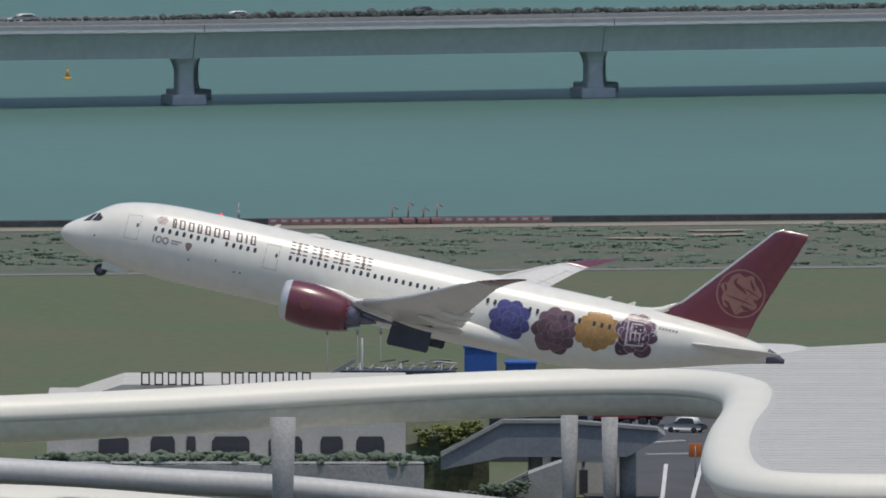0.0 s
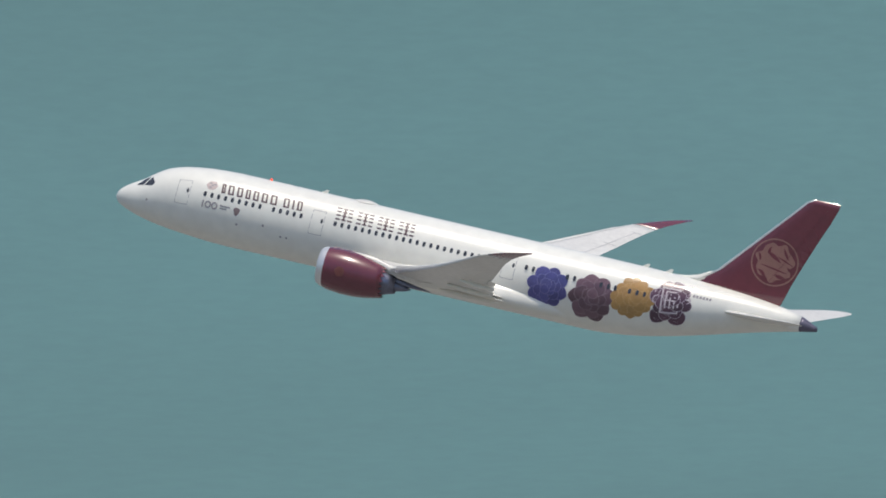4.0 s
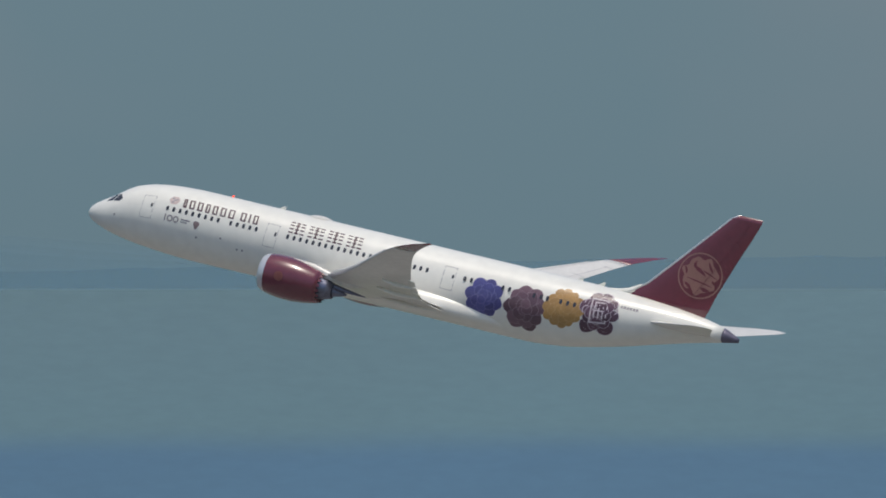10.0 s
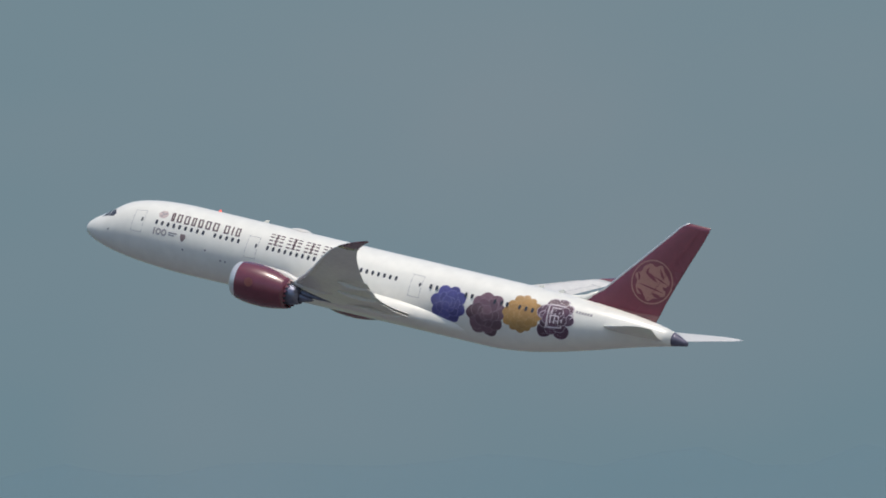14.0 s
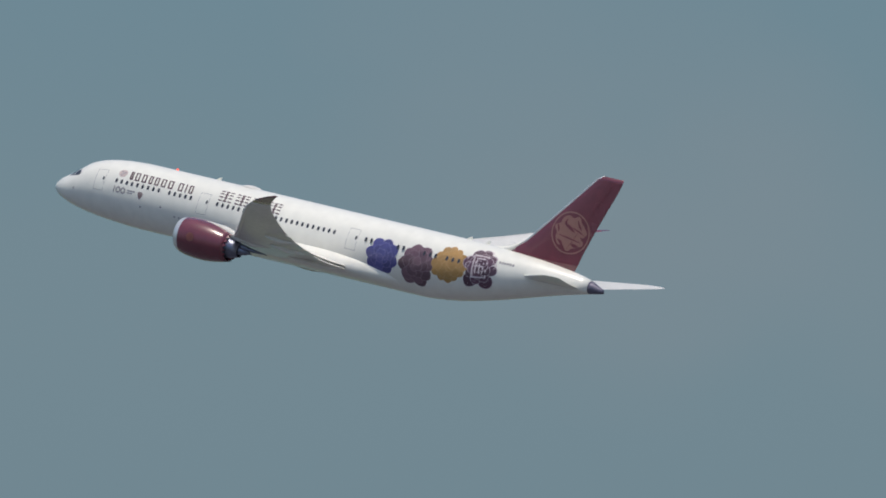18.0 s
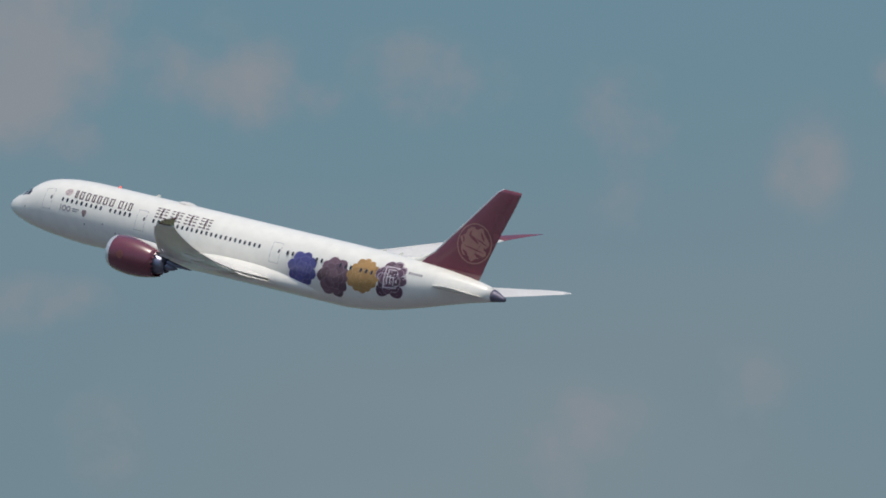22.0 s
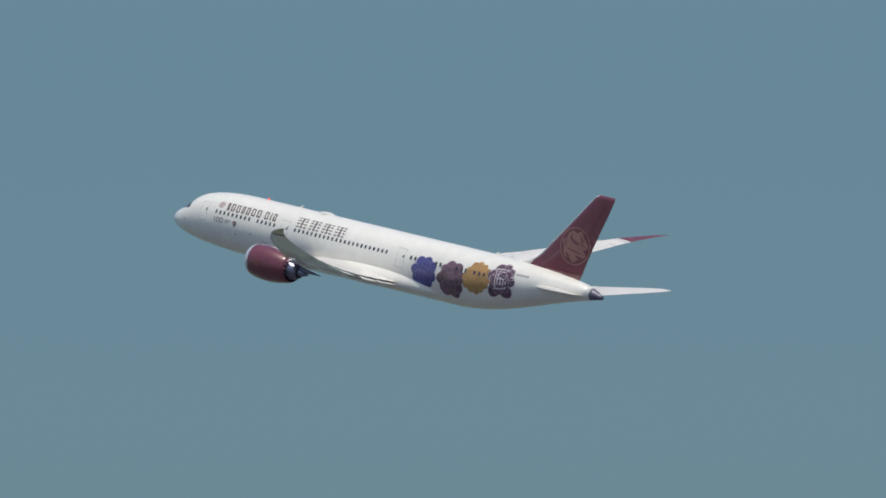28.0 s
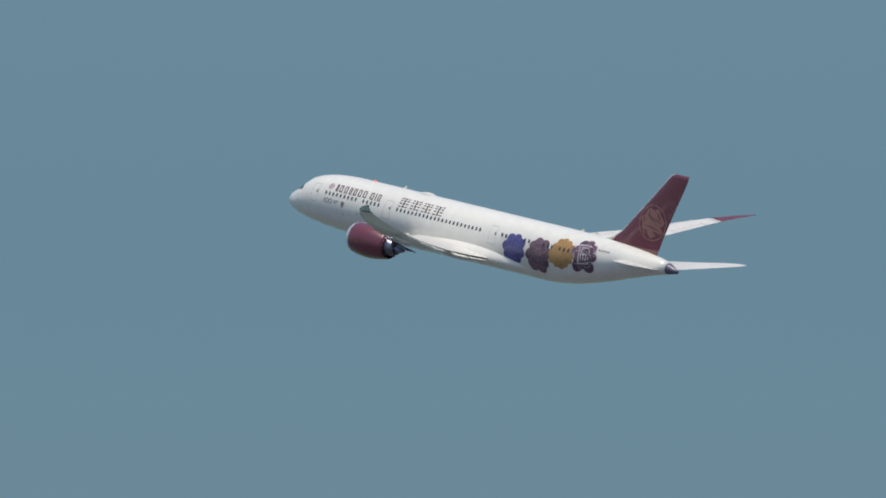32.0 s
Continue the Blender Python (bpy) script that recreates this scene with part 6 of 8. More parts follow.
    for x, w in ((-36.5, 3.2), (-31, 2.6), (-27.2, 1.0), (-24.5, 4.0), (-18.5, 3.6), (-13.0, 2.4), (-9.2, 3.0)):
        bm = loft([[(x, y, 8.0), (x + w, y, 8.0), (x + w, y, 9.6), (x + w * 0.9, y, 10.1), (x + w * 0.1, y, 10.1), (x, y, 9.6)] for y in (-0.12, 0.2)])
        part("opening", bm, PANE, e, "dark opening", smooth=False)
    part("terrace_rail", box(bmesh.new(), -44, -2, -8, -7.7, 7.6, 7.85, 0.05), PAINT, e, "white rail", smooth=False)
    part("terrace", box(bmesh.new(), -44, -2, -8.2, 0, 0, 7.5), OLDCONCRETE, e, smooth=False)
    rnd = random.Random(8)
    lv = Leaves()
    for k in range(210):
        lv.bush(rnd, rnd.uniform(-42, -2), rnd.uniform(2983, 2986.5), 7.4, rnd.uniform(0.7, 1.3), rnd.uniform(0.7, 1.5), 9)
    tagged(lv.done("hedge", LEAF), "clipped green shrubs along the terrace", "hedge", kind="stuff")
    # planted bank under the roof
    bm = bmesh.new()
    loft([[(-6, 3054, 0.1), (-6, 3075, 0.1), (-6, 3075, 7.6), (-6, 3054, 5.2)], [(5, 3054, 0.1), (5, 3075, 0.1), (5, 3075, 9.2), (5, 3054, 7.6)]], bm)
    tagged(part("planted_bank", bm, mat("bank_planting", (0.075, 0.09, 0.05), 0.9, vary=0.3, scale=0.3, fine=8, second=(0.11, 0.11, 0.06)), None, smooth=False), "planted green bank beside the ramp", "bank", kind="structure")
    ob = part("access_road", loft([[(22, 2850, 0.15), (60, 2850, 0.15), (60, 2850, 0.3), (22, 2850, 0.3)], [(17, 3000, 0.15), (52, 3000, 0.15), (52, 3000, 0.3), (17, 3000, 0.3)], [(10, 3220, 0.15), (48, 3220, 0.15), (48, 3220, 0.3), (10, 3220, 0.3)]]), ASPHALT, None, smooth=False)
    tagged(ob, "asphalt access road with white lane lines", "road", kind="structure")
    for (xa, ya), (xb, yb) in (((23.6, 3040), (24.6, 3110)), ((26.6, 3030), (29.0, 3130)), ((22.5, 3130), (31.0, 3133)), ((20, 3150), (27, 3158))):
        d = Vector((xb - xa, yb - ya, 0)).normalized()
        s = Vector((d.y, -d.x, 0)) * 0.22
        a, b2 = Vector((xa, ya, 0.44)), Vector((xb, yb, 0.44))
        lo = Vector((0, 0, -0.12))
        ob = part("lane_line", loft([[a - s, a + s, a + s + lo, a - s + lo], [b2 - s, b2 + s, b2 + s + lo, b2 - s + lo]]), PAINT, None, smooth=False)
        tagged(ob, "white painted lane line on asphalt", "lane line", kind="structure")
    car(pose(27.3, 3176, 0.3, 0, 0, 155), CARWHITE, "white off-road car with a dark roof on the access road", 4.6, 1.75)
    truck(pose(18.5, 3186, 0.3, 0, 0, 175), REDP, "red lorry parked by the access road", 7.0, 2.6)
    truck(pose(22.4, 3190, 0.3, 0, 0, 175), REDP, "red lorry parked by the access road", 5.5, 2.4)
    t = thing("road_sign", "small orange road sign on a thin post", "sign", Matrix.Translation((27.6, 3085, 0.3)))
    part("post", tube(bmesh.new(), [(0, 0, 0), (0, 0, 3.6)], 0.07, 6), RAIL, t)
    part("board", box(bmesh.new(), -0.7, 0.7, -0.05, 0.05, 2.3, 3.8, 0.03), ORANGE, t)
    # blue site sheds and steel gantry behind the roof
    for x, w, z in ((2.4, 3.6, 11.4), (7.0, 3.4, 9.6)):
        t = thing("site_shed", "tall blue sheeted site shed", "shed", Matrix.Translation((x, 3150, 0)))
        part("wall", box(bmesh.new(), 0, w, 0, 6, 0, z - 0.3, 0.05), BLUEP, t, smooth=False)
        part("roof", box(bmesh.new(), -0.15, w + 0.15, -0.15, 6.15, z - 0.3, z, 0.05), BLUEP, t, smooth=False)
    t = thing("steel_gantry", "dark steel gantry with stored beams", "gantry", Matrix.Translation((-11, 3140, 0)))
    for k in range(8):
        part("beam", tube(bmesh.new(), [(0.3 + 1.5 * k, 0, 0), (0.3 + 1.5 * k, 0, 9.6 + 0.5 * math.sin(k * 2.1))], 0.14, 6), RAIL, t)
        part("brace", tube(bmesh.new(), [(0.3 + 1.5 * k, 0, 8.2), (1.8 + 1.5 * k, 0, 9.8)], 0.1, 6), RAIL, t)
    part("deck", box(bmesh.new(), -0.5, 12.5, -1, 5, 8.4, 9.2, 0.05), DARKMETAL, t, smooth=False)
    rnd = random.Random(33)
    for k in range(26):
        bx, bz = rnd.uniform(-0.4, 11), rnd.uniform(9.2, 10.4)
        part("stored_beam", tube(bmesh.new(), [(bx, rnd.uniform(-0.8, 2), bz), (bx + rnd.uniform(0.6, 2.4), rnd.uniform(-0.8, 2), bz + rnd.uniform(-0.25, 0.3))], rnd.uniform(0.04, 0.09), 6), rnd.choice((RAIL, DARKMETAL, DARKMETAL, RAIL)), t, smooth=False)
    part("incline", loft([[(-3.2, y, 7.6), (-3.2, y, 8.1), (1.2, y, 10.6), (1.2, y, 10.1)] for y in (-1.2, -0.6)]), RAIL, t, smooth=False)
    part("mast", tube(bmesh.new(), [(2.0, 0, 0), (2.0, 0, 12.8)], 0.16, 6), RAIL, t)
    for x in (-13, -9.6, -7.0):
        t = thing("lamp_mast", "thin grey lamp mast", "lamp mast", Matrix.Translation((x, 3170, 0)))
        part("shaft", tube(bmesh.new(), [(0, 0, 0), (0, 0, 13.0)], [0.08, 0.05], 6), RAIL, t)
        part("head", box(bmesh.new(), -0.13, 0.13, -0.12, 0.12, 11.7, 12.4, 0.03), RAIL, t)


def make_shore_things():
    for x, y, h in ((-193, -16, 3.6), (-223, -16, 3.6), (-253, -16, 3.6), (-30, -16, 3.6)):
        post("shore_pole", x, y, h, "thin white instrument pole by the shore path")
    for x, y, h in ((-201, -124, 4.8), (-194.8, -124, 5.0)):
        post("road_lamp", x, y, h, "thin road lamp beside the perimeter road", True)
    m = SHORE @ Matrix.Translation((-197.5, -122, 0))
    t = thing("cabinet", "small white equipment cabinet on a stand", "cabinet", m)
    part("stand", box(bmesh.new(), -0.3, 0.3, -0.2, 0.2, 0, 0.5), RAIL, t)
    part("case", box(bmesh.new(), -0.45, 0.45, -0.3, 0.3, 0.5, 1.5, 0.05), WHITEP, t)
    car(SHORE @ pose(-162.9, -12, 0.12, 0, 0, 4), CARWHITE, "white saloon car parked on the sea wall path")
    car(SHORE @ pose(-146, -11, 0.12, 0, 0, 184), CARWHITE, "pale pick-up parked on the sea wall path", 4.9, 1.6)
    # red and white site fence
    f = thing("site_fence", "red and white site fence along the sea wall", "fence", SHORE @ Matrix.Translation((-24, -4.5, 0)))
    for k in range(26):
        if not 11 <= k <= 15:
            part("fence_panel", box(bmesh.new(), 1.45 * k, 1.45 * k + 1.36, -0.05, 0.05, 0.1, 0.9, 0.02), FENCE, f, smooth=False)
            part("fence_band", box(bmesh.new(), 1.45 * k + 0.3, 1.45 * k + 1.0, -0.08, 0.08, 0.45, 0.7), WHITEP, f, "white band", smooth=False)
    f = thing("site_banner", "long red banner on posts by the sea wall", "banner", SHORE @ Matrix.Translation((-147, -6, 0)))
    part("cloth", box(bmesh.new(), 0, 9.5, -0.05, 0.05, 1.9, 3.3, 0.02), REDP, f, smooth=False)
    for x in (0.1, 4.7, 9.4):
        part("post", tube(bmesh.new(), [(x, 0.1, 0), (x, 0.1, 3.4)], 0.06, 6), RAIL, f)
    part("sign_bar", box(bmesh.new(), 0.8, 6.5, -0.09, -0.052, 2.45, 2.75), WHITEP, f, "white bars of writing", smooth=False)
    for x, h in ((-7.5, 2.4), (-5.4, 2.9), (-3.4, 2.2), (-1.6, 2.7)):
        t = thing("piling_rig", "small red piling rig on the sea wall", "machine", SHORE @ Matrix.Translation((x, -4.0, 0)))
        part("base", box(bmesh.new(), -0.8, 0.8, -0.6, 0.6, 0, 0.8, 0.06), FENCE, t)
        part("mast", tube(bmesh.new(), [(0, 0, 0.8), (0.1, 0, h)], 0.1, 6), FENCE, t)
        part("arm", tube(bmesh.new(), [(0.1, 0, h), (0.8, 0, h - 0.5)], 0.07, 6), FENCE, t)


# ---- on the water, far out ----
def float_at(name, bearing, drop, label, category, turn=0.0, group=""):
    p = on_sea(bearing, drop)
    return thing(name, label, category, Matrix.Translation(p) @ Matrix.Rotation(-bearing / 1000 + radians(turn), 4, "Z"), group)


def hull_mesh(long, beam, high, rake=0.12, sheer=0.25):
    """A ship's hull, bow at -x, its keel below the water."""
    rings = []
    for k in range(13):
        u = k / 12
        x = -long / 2 + long * u
        w = beam / 2 * min(1.0, (u / 0.28) ** 0.6 if u < 0.28 else 1.0) * (1.0 if u < 0.85 else 0.92)
        top = high * (1 + sheer * max(0, 1 - u / 0.4) ** 1.5)
        w = max(w, 0.05)
        dx = rake * high * max(0, 1 - u / 0.3) * 2.0
        rings.append([(x + dx, -w * 0.75, -0.5), (x, -w, top), (x, w, top), (x + dx, w * 0.75, -0.5)])
    return loft(rings)


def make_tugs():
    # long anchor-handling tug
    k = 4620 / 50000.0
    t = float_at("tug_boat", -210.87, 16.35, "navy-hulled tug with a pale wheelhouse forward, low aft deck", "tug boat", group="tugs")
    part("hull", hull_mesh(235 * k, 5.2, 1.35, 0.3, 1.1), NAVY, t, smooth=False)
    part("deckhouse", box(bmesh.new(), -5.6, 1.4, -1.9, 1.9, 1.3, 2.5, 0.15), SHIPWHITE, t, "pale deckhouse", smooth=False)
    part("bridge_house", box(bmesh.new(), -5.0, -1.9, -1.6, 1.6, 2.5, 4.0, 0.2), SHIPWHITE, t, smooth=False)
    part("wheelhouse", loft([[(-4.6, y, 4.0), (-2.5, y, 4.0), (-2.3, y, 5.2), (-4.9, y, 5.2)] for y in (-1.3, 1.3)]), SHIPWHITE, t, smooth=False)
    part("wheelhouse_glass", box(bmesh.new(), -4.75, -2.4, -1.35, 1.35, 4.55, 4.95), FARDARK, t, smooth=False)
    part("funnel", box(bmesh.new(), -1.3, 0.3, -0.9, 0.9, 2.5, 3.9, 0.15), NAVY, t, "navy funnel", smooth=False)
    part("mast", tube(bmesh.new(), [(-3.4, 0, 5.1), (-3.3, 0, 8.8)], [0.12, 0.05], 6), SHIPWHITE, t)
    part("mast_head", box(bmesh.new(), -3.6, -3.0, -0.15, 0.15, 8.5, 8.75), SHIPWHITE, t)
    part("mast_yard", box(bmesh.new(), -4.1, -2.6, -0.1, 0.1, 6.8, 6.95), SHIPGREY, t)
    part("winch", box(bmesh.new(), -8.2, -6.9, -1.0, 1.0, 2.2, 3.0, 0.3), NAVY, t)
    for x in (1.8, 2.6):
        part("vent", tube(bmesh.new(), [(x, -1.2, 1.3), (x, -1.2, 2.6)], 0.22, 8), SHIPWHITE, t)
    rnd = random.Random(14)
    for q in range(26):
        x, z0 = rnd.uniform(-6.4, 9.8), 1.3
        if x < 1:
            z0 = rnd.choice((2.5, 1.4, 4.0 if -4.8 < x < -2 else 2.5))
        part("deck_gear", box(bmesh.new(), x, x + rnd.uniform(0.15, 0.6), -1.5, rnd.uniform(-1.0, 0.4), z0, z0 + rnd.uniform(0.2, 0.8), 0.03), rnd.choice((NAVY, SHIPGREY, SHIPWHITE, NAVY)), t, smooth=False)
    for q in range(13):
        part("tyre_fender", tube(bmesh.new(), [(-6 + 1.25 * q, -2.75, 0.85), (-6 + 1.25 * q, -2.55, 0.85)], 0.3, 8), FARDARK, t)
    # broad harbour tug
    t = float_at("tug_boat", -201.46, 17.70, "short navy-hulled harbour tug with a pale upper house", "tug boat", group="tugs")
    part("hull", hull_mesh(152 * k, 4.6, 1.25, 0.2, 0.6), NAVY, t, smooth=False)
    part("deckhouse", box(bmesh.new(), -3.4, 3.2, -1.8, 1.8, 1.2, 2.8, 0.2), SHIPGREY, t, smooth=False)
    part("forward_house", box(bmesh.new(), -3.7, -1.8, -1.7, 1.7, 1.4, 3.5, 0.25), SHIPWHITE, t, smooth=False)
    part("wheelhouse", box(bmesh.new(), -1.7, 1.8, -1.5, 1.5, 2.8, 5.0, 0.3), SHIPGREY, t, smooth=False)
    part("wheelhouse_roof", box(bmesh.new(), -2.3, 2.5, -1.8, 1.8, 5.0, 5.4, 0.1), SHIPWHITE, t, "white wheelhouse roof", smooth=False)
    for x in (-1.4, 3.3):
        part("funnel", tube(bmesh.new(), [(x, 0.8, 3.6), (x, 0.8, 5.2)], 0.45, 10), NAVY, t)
    part("mast", tube(bmesh.new(), [(0, 0, 5.3), (0, 0, 6.9)], 0.08, 6), HAZERED, t)
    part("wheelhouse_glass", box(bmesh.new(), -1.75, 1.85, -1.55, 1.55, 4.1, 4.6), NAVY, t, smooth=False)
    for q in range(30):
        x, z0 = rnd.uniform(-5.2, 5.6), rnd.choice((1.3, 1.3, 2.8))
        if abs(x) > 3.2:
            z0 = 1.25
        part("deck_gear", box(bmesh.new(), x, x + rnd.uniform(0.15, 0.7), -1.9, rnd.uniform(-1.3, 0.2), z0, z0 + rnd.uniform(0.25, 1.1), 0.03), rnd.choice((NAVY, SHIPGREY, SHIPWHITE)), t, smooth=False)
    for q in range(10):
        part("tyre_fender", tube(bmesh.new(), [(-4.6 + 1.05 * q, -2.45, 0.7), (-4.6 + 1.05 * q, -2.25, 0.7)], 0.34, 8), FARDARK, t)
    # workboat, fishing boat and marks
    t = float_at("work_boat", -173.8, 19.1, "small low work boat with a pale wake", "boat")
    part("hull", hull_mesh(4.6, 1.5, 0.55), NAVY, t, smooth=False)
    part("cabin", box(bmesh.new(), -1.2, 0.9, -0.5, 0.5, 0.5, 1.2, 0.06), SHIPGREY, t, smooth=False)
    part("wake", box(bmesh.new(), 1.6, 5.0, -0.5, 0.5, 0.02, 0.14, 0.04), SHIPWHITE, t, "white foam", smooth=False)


def buoy(bearing, drop, colour, label, s=1.0, d=None):
    p = on_sea(bearing, drop)
    t = thing("buoy", label, "buoy", Matrix.Translation(p), "sea marks")
    part("float", spin(bmesh.new(), [(-0.3 * s, 0.7 * s), (0.25 * s, 0.95 * s), (0.5 * s, 0.8 * s), (0.6 * s, 0.3 * s)], 14, "z"), colour, t)
    part("tower", spin(bmesh.new(), [(0.6 * s, 0.42 * s), (1.5 * s, 0.28 * s), (2.2 * s, 0.2 * s)], 10, "z"), colour, t)
    part("lantern", spin(bmesh.new(), [(2.2 * s, 0.12 * s), (2.6 * s, 0.16 * s), (2.75 * s, 0.02 * s)], 8, "z"), colour, t)


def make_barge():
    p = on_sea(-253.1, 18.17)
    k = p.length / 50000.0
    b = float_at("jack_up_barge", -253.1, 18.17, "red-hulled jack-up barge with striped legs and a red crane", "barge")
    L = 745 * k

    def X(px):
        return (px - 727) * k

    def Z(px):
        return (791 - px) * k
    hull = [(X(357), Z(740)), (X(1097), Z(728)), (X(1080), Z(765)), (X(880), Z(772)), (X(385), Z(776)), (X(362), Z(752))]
    part("hull", loft([[(x, y, z) for x, z in hull] for y in (-1, 3)]), SHIPRED, b, "hazed red barge hull", smooth=False)
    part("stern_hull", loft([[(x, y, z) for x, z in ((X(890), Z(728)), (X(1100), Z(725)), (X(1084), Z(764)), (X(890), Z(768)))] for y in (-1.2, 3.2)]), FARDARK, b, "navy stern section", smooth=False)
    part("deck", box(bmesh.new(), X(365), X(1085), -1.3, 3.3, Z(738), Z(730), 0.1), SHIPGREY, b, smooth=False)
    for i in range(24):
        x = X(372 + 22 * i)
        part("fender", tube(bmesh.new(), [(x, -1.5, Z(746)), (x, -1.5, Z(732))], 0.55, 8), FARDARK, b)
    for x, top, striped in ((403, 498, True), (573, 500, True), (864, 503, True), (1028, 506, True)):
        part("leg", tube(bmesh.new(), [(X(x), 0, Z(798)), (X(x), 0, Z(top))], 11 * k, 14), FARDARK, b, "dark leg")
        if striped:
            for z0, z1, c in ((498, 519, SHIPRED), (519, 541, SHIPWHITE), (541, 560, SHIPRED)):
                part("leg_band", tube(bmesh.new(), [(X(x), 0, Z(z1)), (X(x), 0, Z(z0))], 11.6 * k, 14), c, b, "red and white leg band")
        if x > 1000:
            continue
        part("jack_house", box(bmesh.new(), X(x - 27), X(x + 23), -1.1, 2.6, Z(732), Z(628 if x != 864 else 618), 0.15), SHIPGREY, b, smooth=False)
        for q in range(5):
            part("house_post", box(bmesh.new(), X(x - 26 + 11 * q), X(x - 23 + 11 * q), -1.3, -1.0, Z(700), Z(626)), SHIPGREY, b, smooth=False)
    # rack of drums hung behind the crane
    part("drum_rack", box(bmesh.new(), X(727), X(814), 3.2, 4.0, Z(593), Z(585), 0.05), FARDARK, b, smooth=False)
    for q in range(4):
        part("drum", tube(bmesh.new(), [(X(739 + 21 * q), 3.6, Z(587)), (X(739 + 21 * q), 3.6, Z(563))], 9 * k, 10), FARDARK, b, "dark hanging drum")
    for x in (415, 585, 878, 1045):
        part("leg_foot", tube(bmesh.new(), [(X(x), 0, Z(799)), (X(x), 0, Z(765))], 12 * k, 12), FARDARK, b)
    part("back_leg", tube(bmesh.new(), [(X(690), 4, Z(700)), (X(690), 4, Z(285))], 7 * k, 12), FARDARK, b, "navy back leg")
    for z0, z1, c in ((285, 300, HAZERED), (318, 338, SHIPWHITE), (540, 600, SHIPWHITE)):
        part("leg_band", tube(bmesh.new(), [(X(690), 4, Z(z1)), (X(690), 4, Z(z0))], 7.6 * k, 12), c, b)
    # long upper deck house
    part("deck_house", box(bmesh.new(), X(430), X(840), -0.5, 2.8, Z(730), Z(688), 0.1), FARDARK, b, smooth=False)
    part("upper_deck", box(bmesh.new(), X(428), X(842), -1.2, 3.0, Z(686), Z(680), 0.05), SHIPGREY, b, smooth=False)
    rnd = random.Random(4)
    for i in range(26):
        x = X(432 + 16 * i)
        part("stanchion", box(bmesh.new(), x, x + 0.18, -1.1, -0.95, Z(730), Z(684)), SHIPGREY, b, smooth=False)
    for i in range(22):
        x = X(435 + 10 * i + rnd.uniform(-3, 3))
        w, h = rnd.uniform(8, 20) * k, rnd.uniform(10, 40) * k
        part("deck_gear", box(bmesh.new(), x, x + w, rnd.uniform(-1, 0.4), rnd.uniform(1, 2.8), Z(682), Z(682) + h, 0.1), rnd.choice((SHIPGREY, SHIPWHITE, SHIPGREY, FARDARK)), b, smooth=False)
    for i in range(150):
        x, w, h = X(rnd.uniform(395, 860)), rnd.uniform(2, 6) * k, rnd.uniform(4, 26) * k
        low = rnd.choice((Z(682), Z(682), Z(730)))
        part("deck_gear", box(bmesh.new(), x, x + w, -1.25, rnd.uniform(-0.6, 0.5), low, low + h, 0.03), rnd.choice((SHIPGREY, SHIPWHITE, FARDARK, SHIPWHITE, HAZERED)), b, smooth=False)
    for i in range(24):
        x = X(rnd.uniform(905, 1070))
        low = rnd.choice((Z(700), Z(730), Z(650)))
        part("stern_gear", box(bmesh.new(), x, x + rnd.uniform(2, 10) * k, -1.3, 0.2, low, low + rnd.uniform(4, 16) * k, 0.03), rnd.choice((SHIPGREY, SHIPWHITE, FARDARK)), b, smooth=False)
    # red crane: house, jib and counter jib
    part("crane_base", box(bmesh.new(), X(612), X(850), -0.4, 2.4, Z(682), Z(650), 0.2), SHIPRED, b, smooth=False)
    part("crane_house", loft([[(X(x), y, Z(z)) for x, z in ((650, 655), (850, 655), (842, 622), (760, 628), (735, 610), (690, 612), (668, 630))] for y in (-0.5, 2.4)]), SHIPRED, b, "hazed red crane house", smooth=False)
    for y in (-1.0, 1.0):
        part("jib", tube(bmesh.new(), [(X(615), y, Z(640)), (X(640), y * 0.8, Z(600)), (X(668), y * 0.6, Z(560))], 5 * k, 8), HAZERED, b, "red crane jib")
    part("jib_post", tube(bmesh.new(), [(X(618), 0, Z(735)), (X(618), 0, Z(635))], 7 * k, 8), SHIPRED, b)
    bm = bmesh.new()
    bmesh.ops.create_uvsphere(bm, u_segments=14, v_segments=8, radius=1.0, matrix=Matrix.Translation((X(678), -1.6, Z(704))) @ Matrix.Diagonal((1.6, 0.8, 1.0, 1)))
    part("life_boat", bm, mat("hazed_orange_boat", (0.62, 0.19, 0.12), 0.5, vary=0.08, solid=0.6), b, "orange life boat")
    for x in (455, 470, 765, 785):
        part("sign_bar", box(bmesh.new(), X(x), X(x + 11), -1.6, -1.45, Z(726), Z(715)), SHIPWHITE, b, "pale sign panels", smooth=False)
    # stern house
    part("stern_house", box(bmesh.new(), X(925), X(1035), -1, 3, Z(700), Z(650), 0.2), SHIPGREY, b, smooth=False)
    part("stern_wheelhouse", box(bmesh.new(), X(930), X(960), -0.6, 2.4, Z(650), Z(634), 0.1), SHIPWHITE, b, smooth=False)
    part("stern_rail_deck", box(bmesh.new(), X(905), X(1060), -1.05, 2.8, Z(730), Z(700), 0.1), FARDARK, b, smooth=False)
    for x in (926, 1042):
        part("derrick_post", tube(bmesh.new(), [(X(x), -1.4, Z(780) if x < 1000 else Z(740)), (X(x), -1.4, Z(650))], 4 * k, 8), FARDARK, b)
    part("bow_light", box(bmesh.new(), X(358), X(377), -1, 1, Z(704), Z(696)), SHIPWHITE, b, smooth=False)
    part("bow_frame", box(bmesh.new(), X(360), X(376), -1, 1, Z(730), Z(706)), SHIPGREY, b, smooth=False)
    # second small platform
    t = float_at("work_platform", -270.7, 18.6, "small dark work platform on piles", "platform")
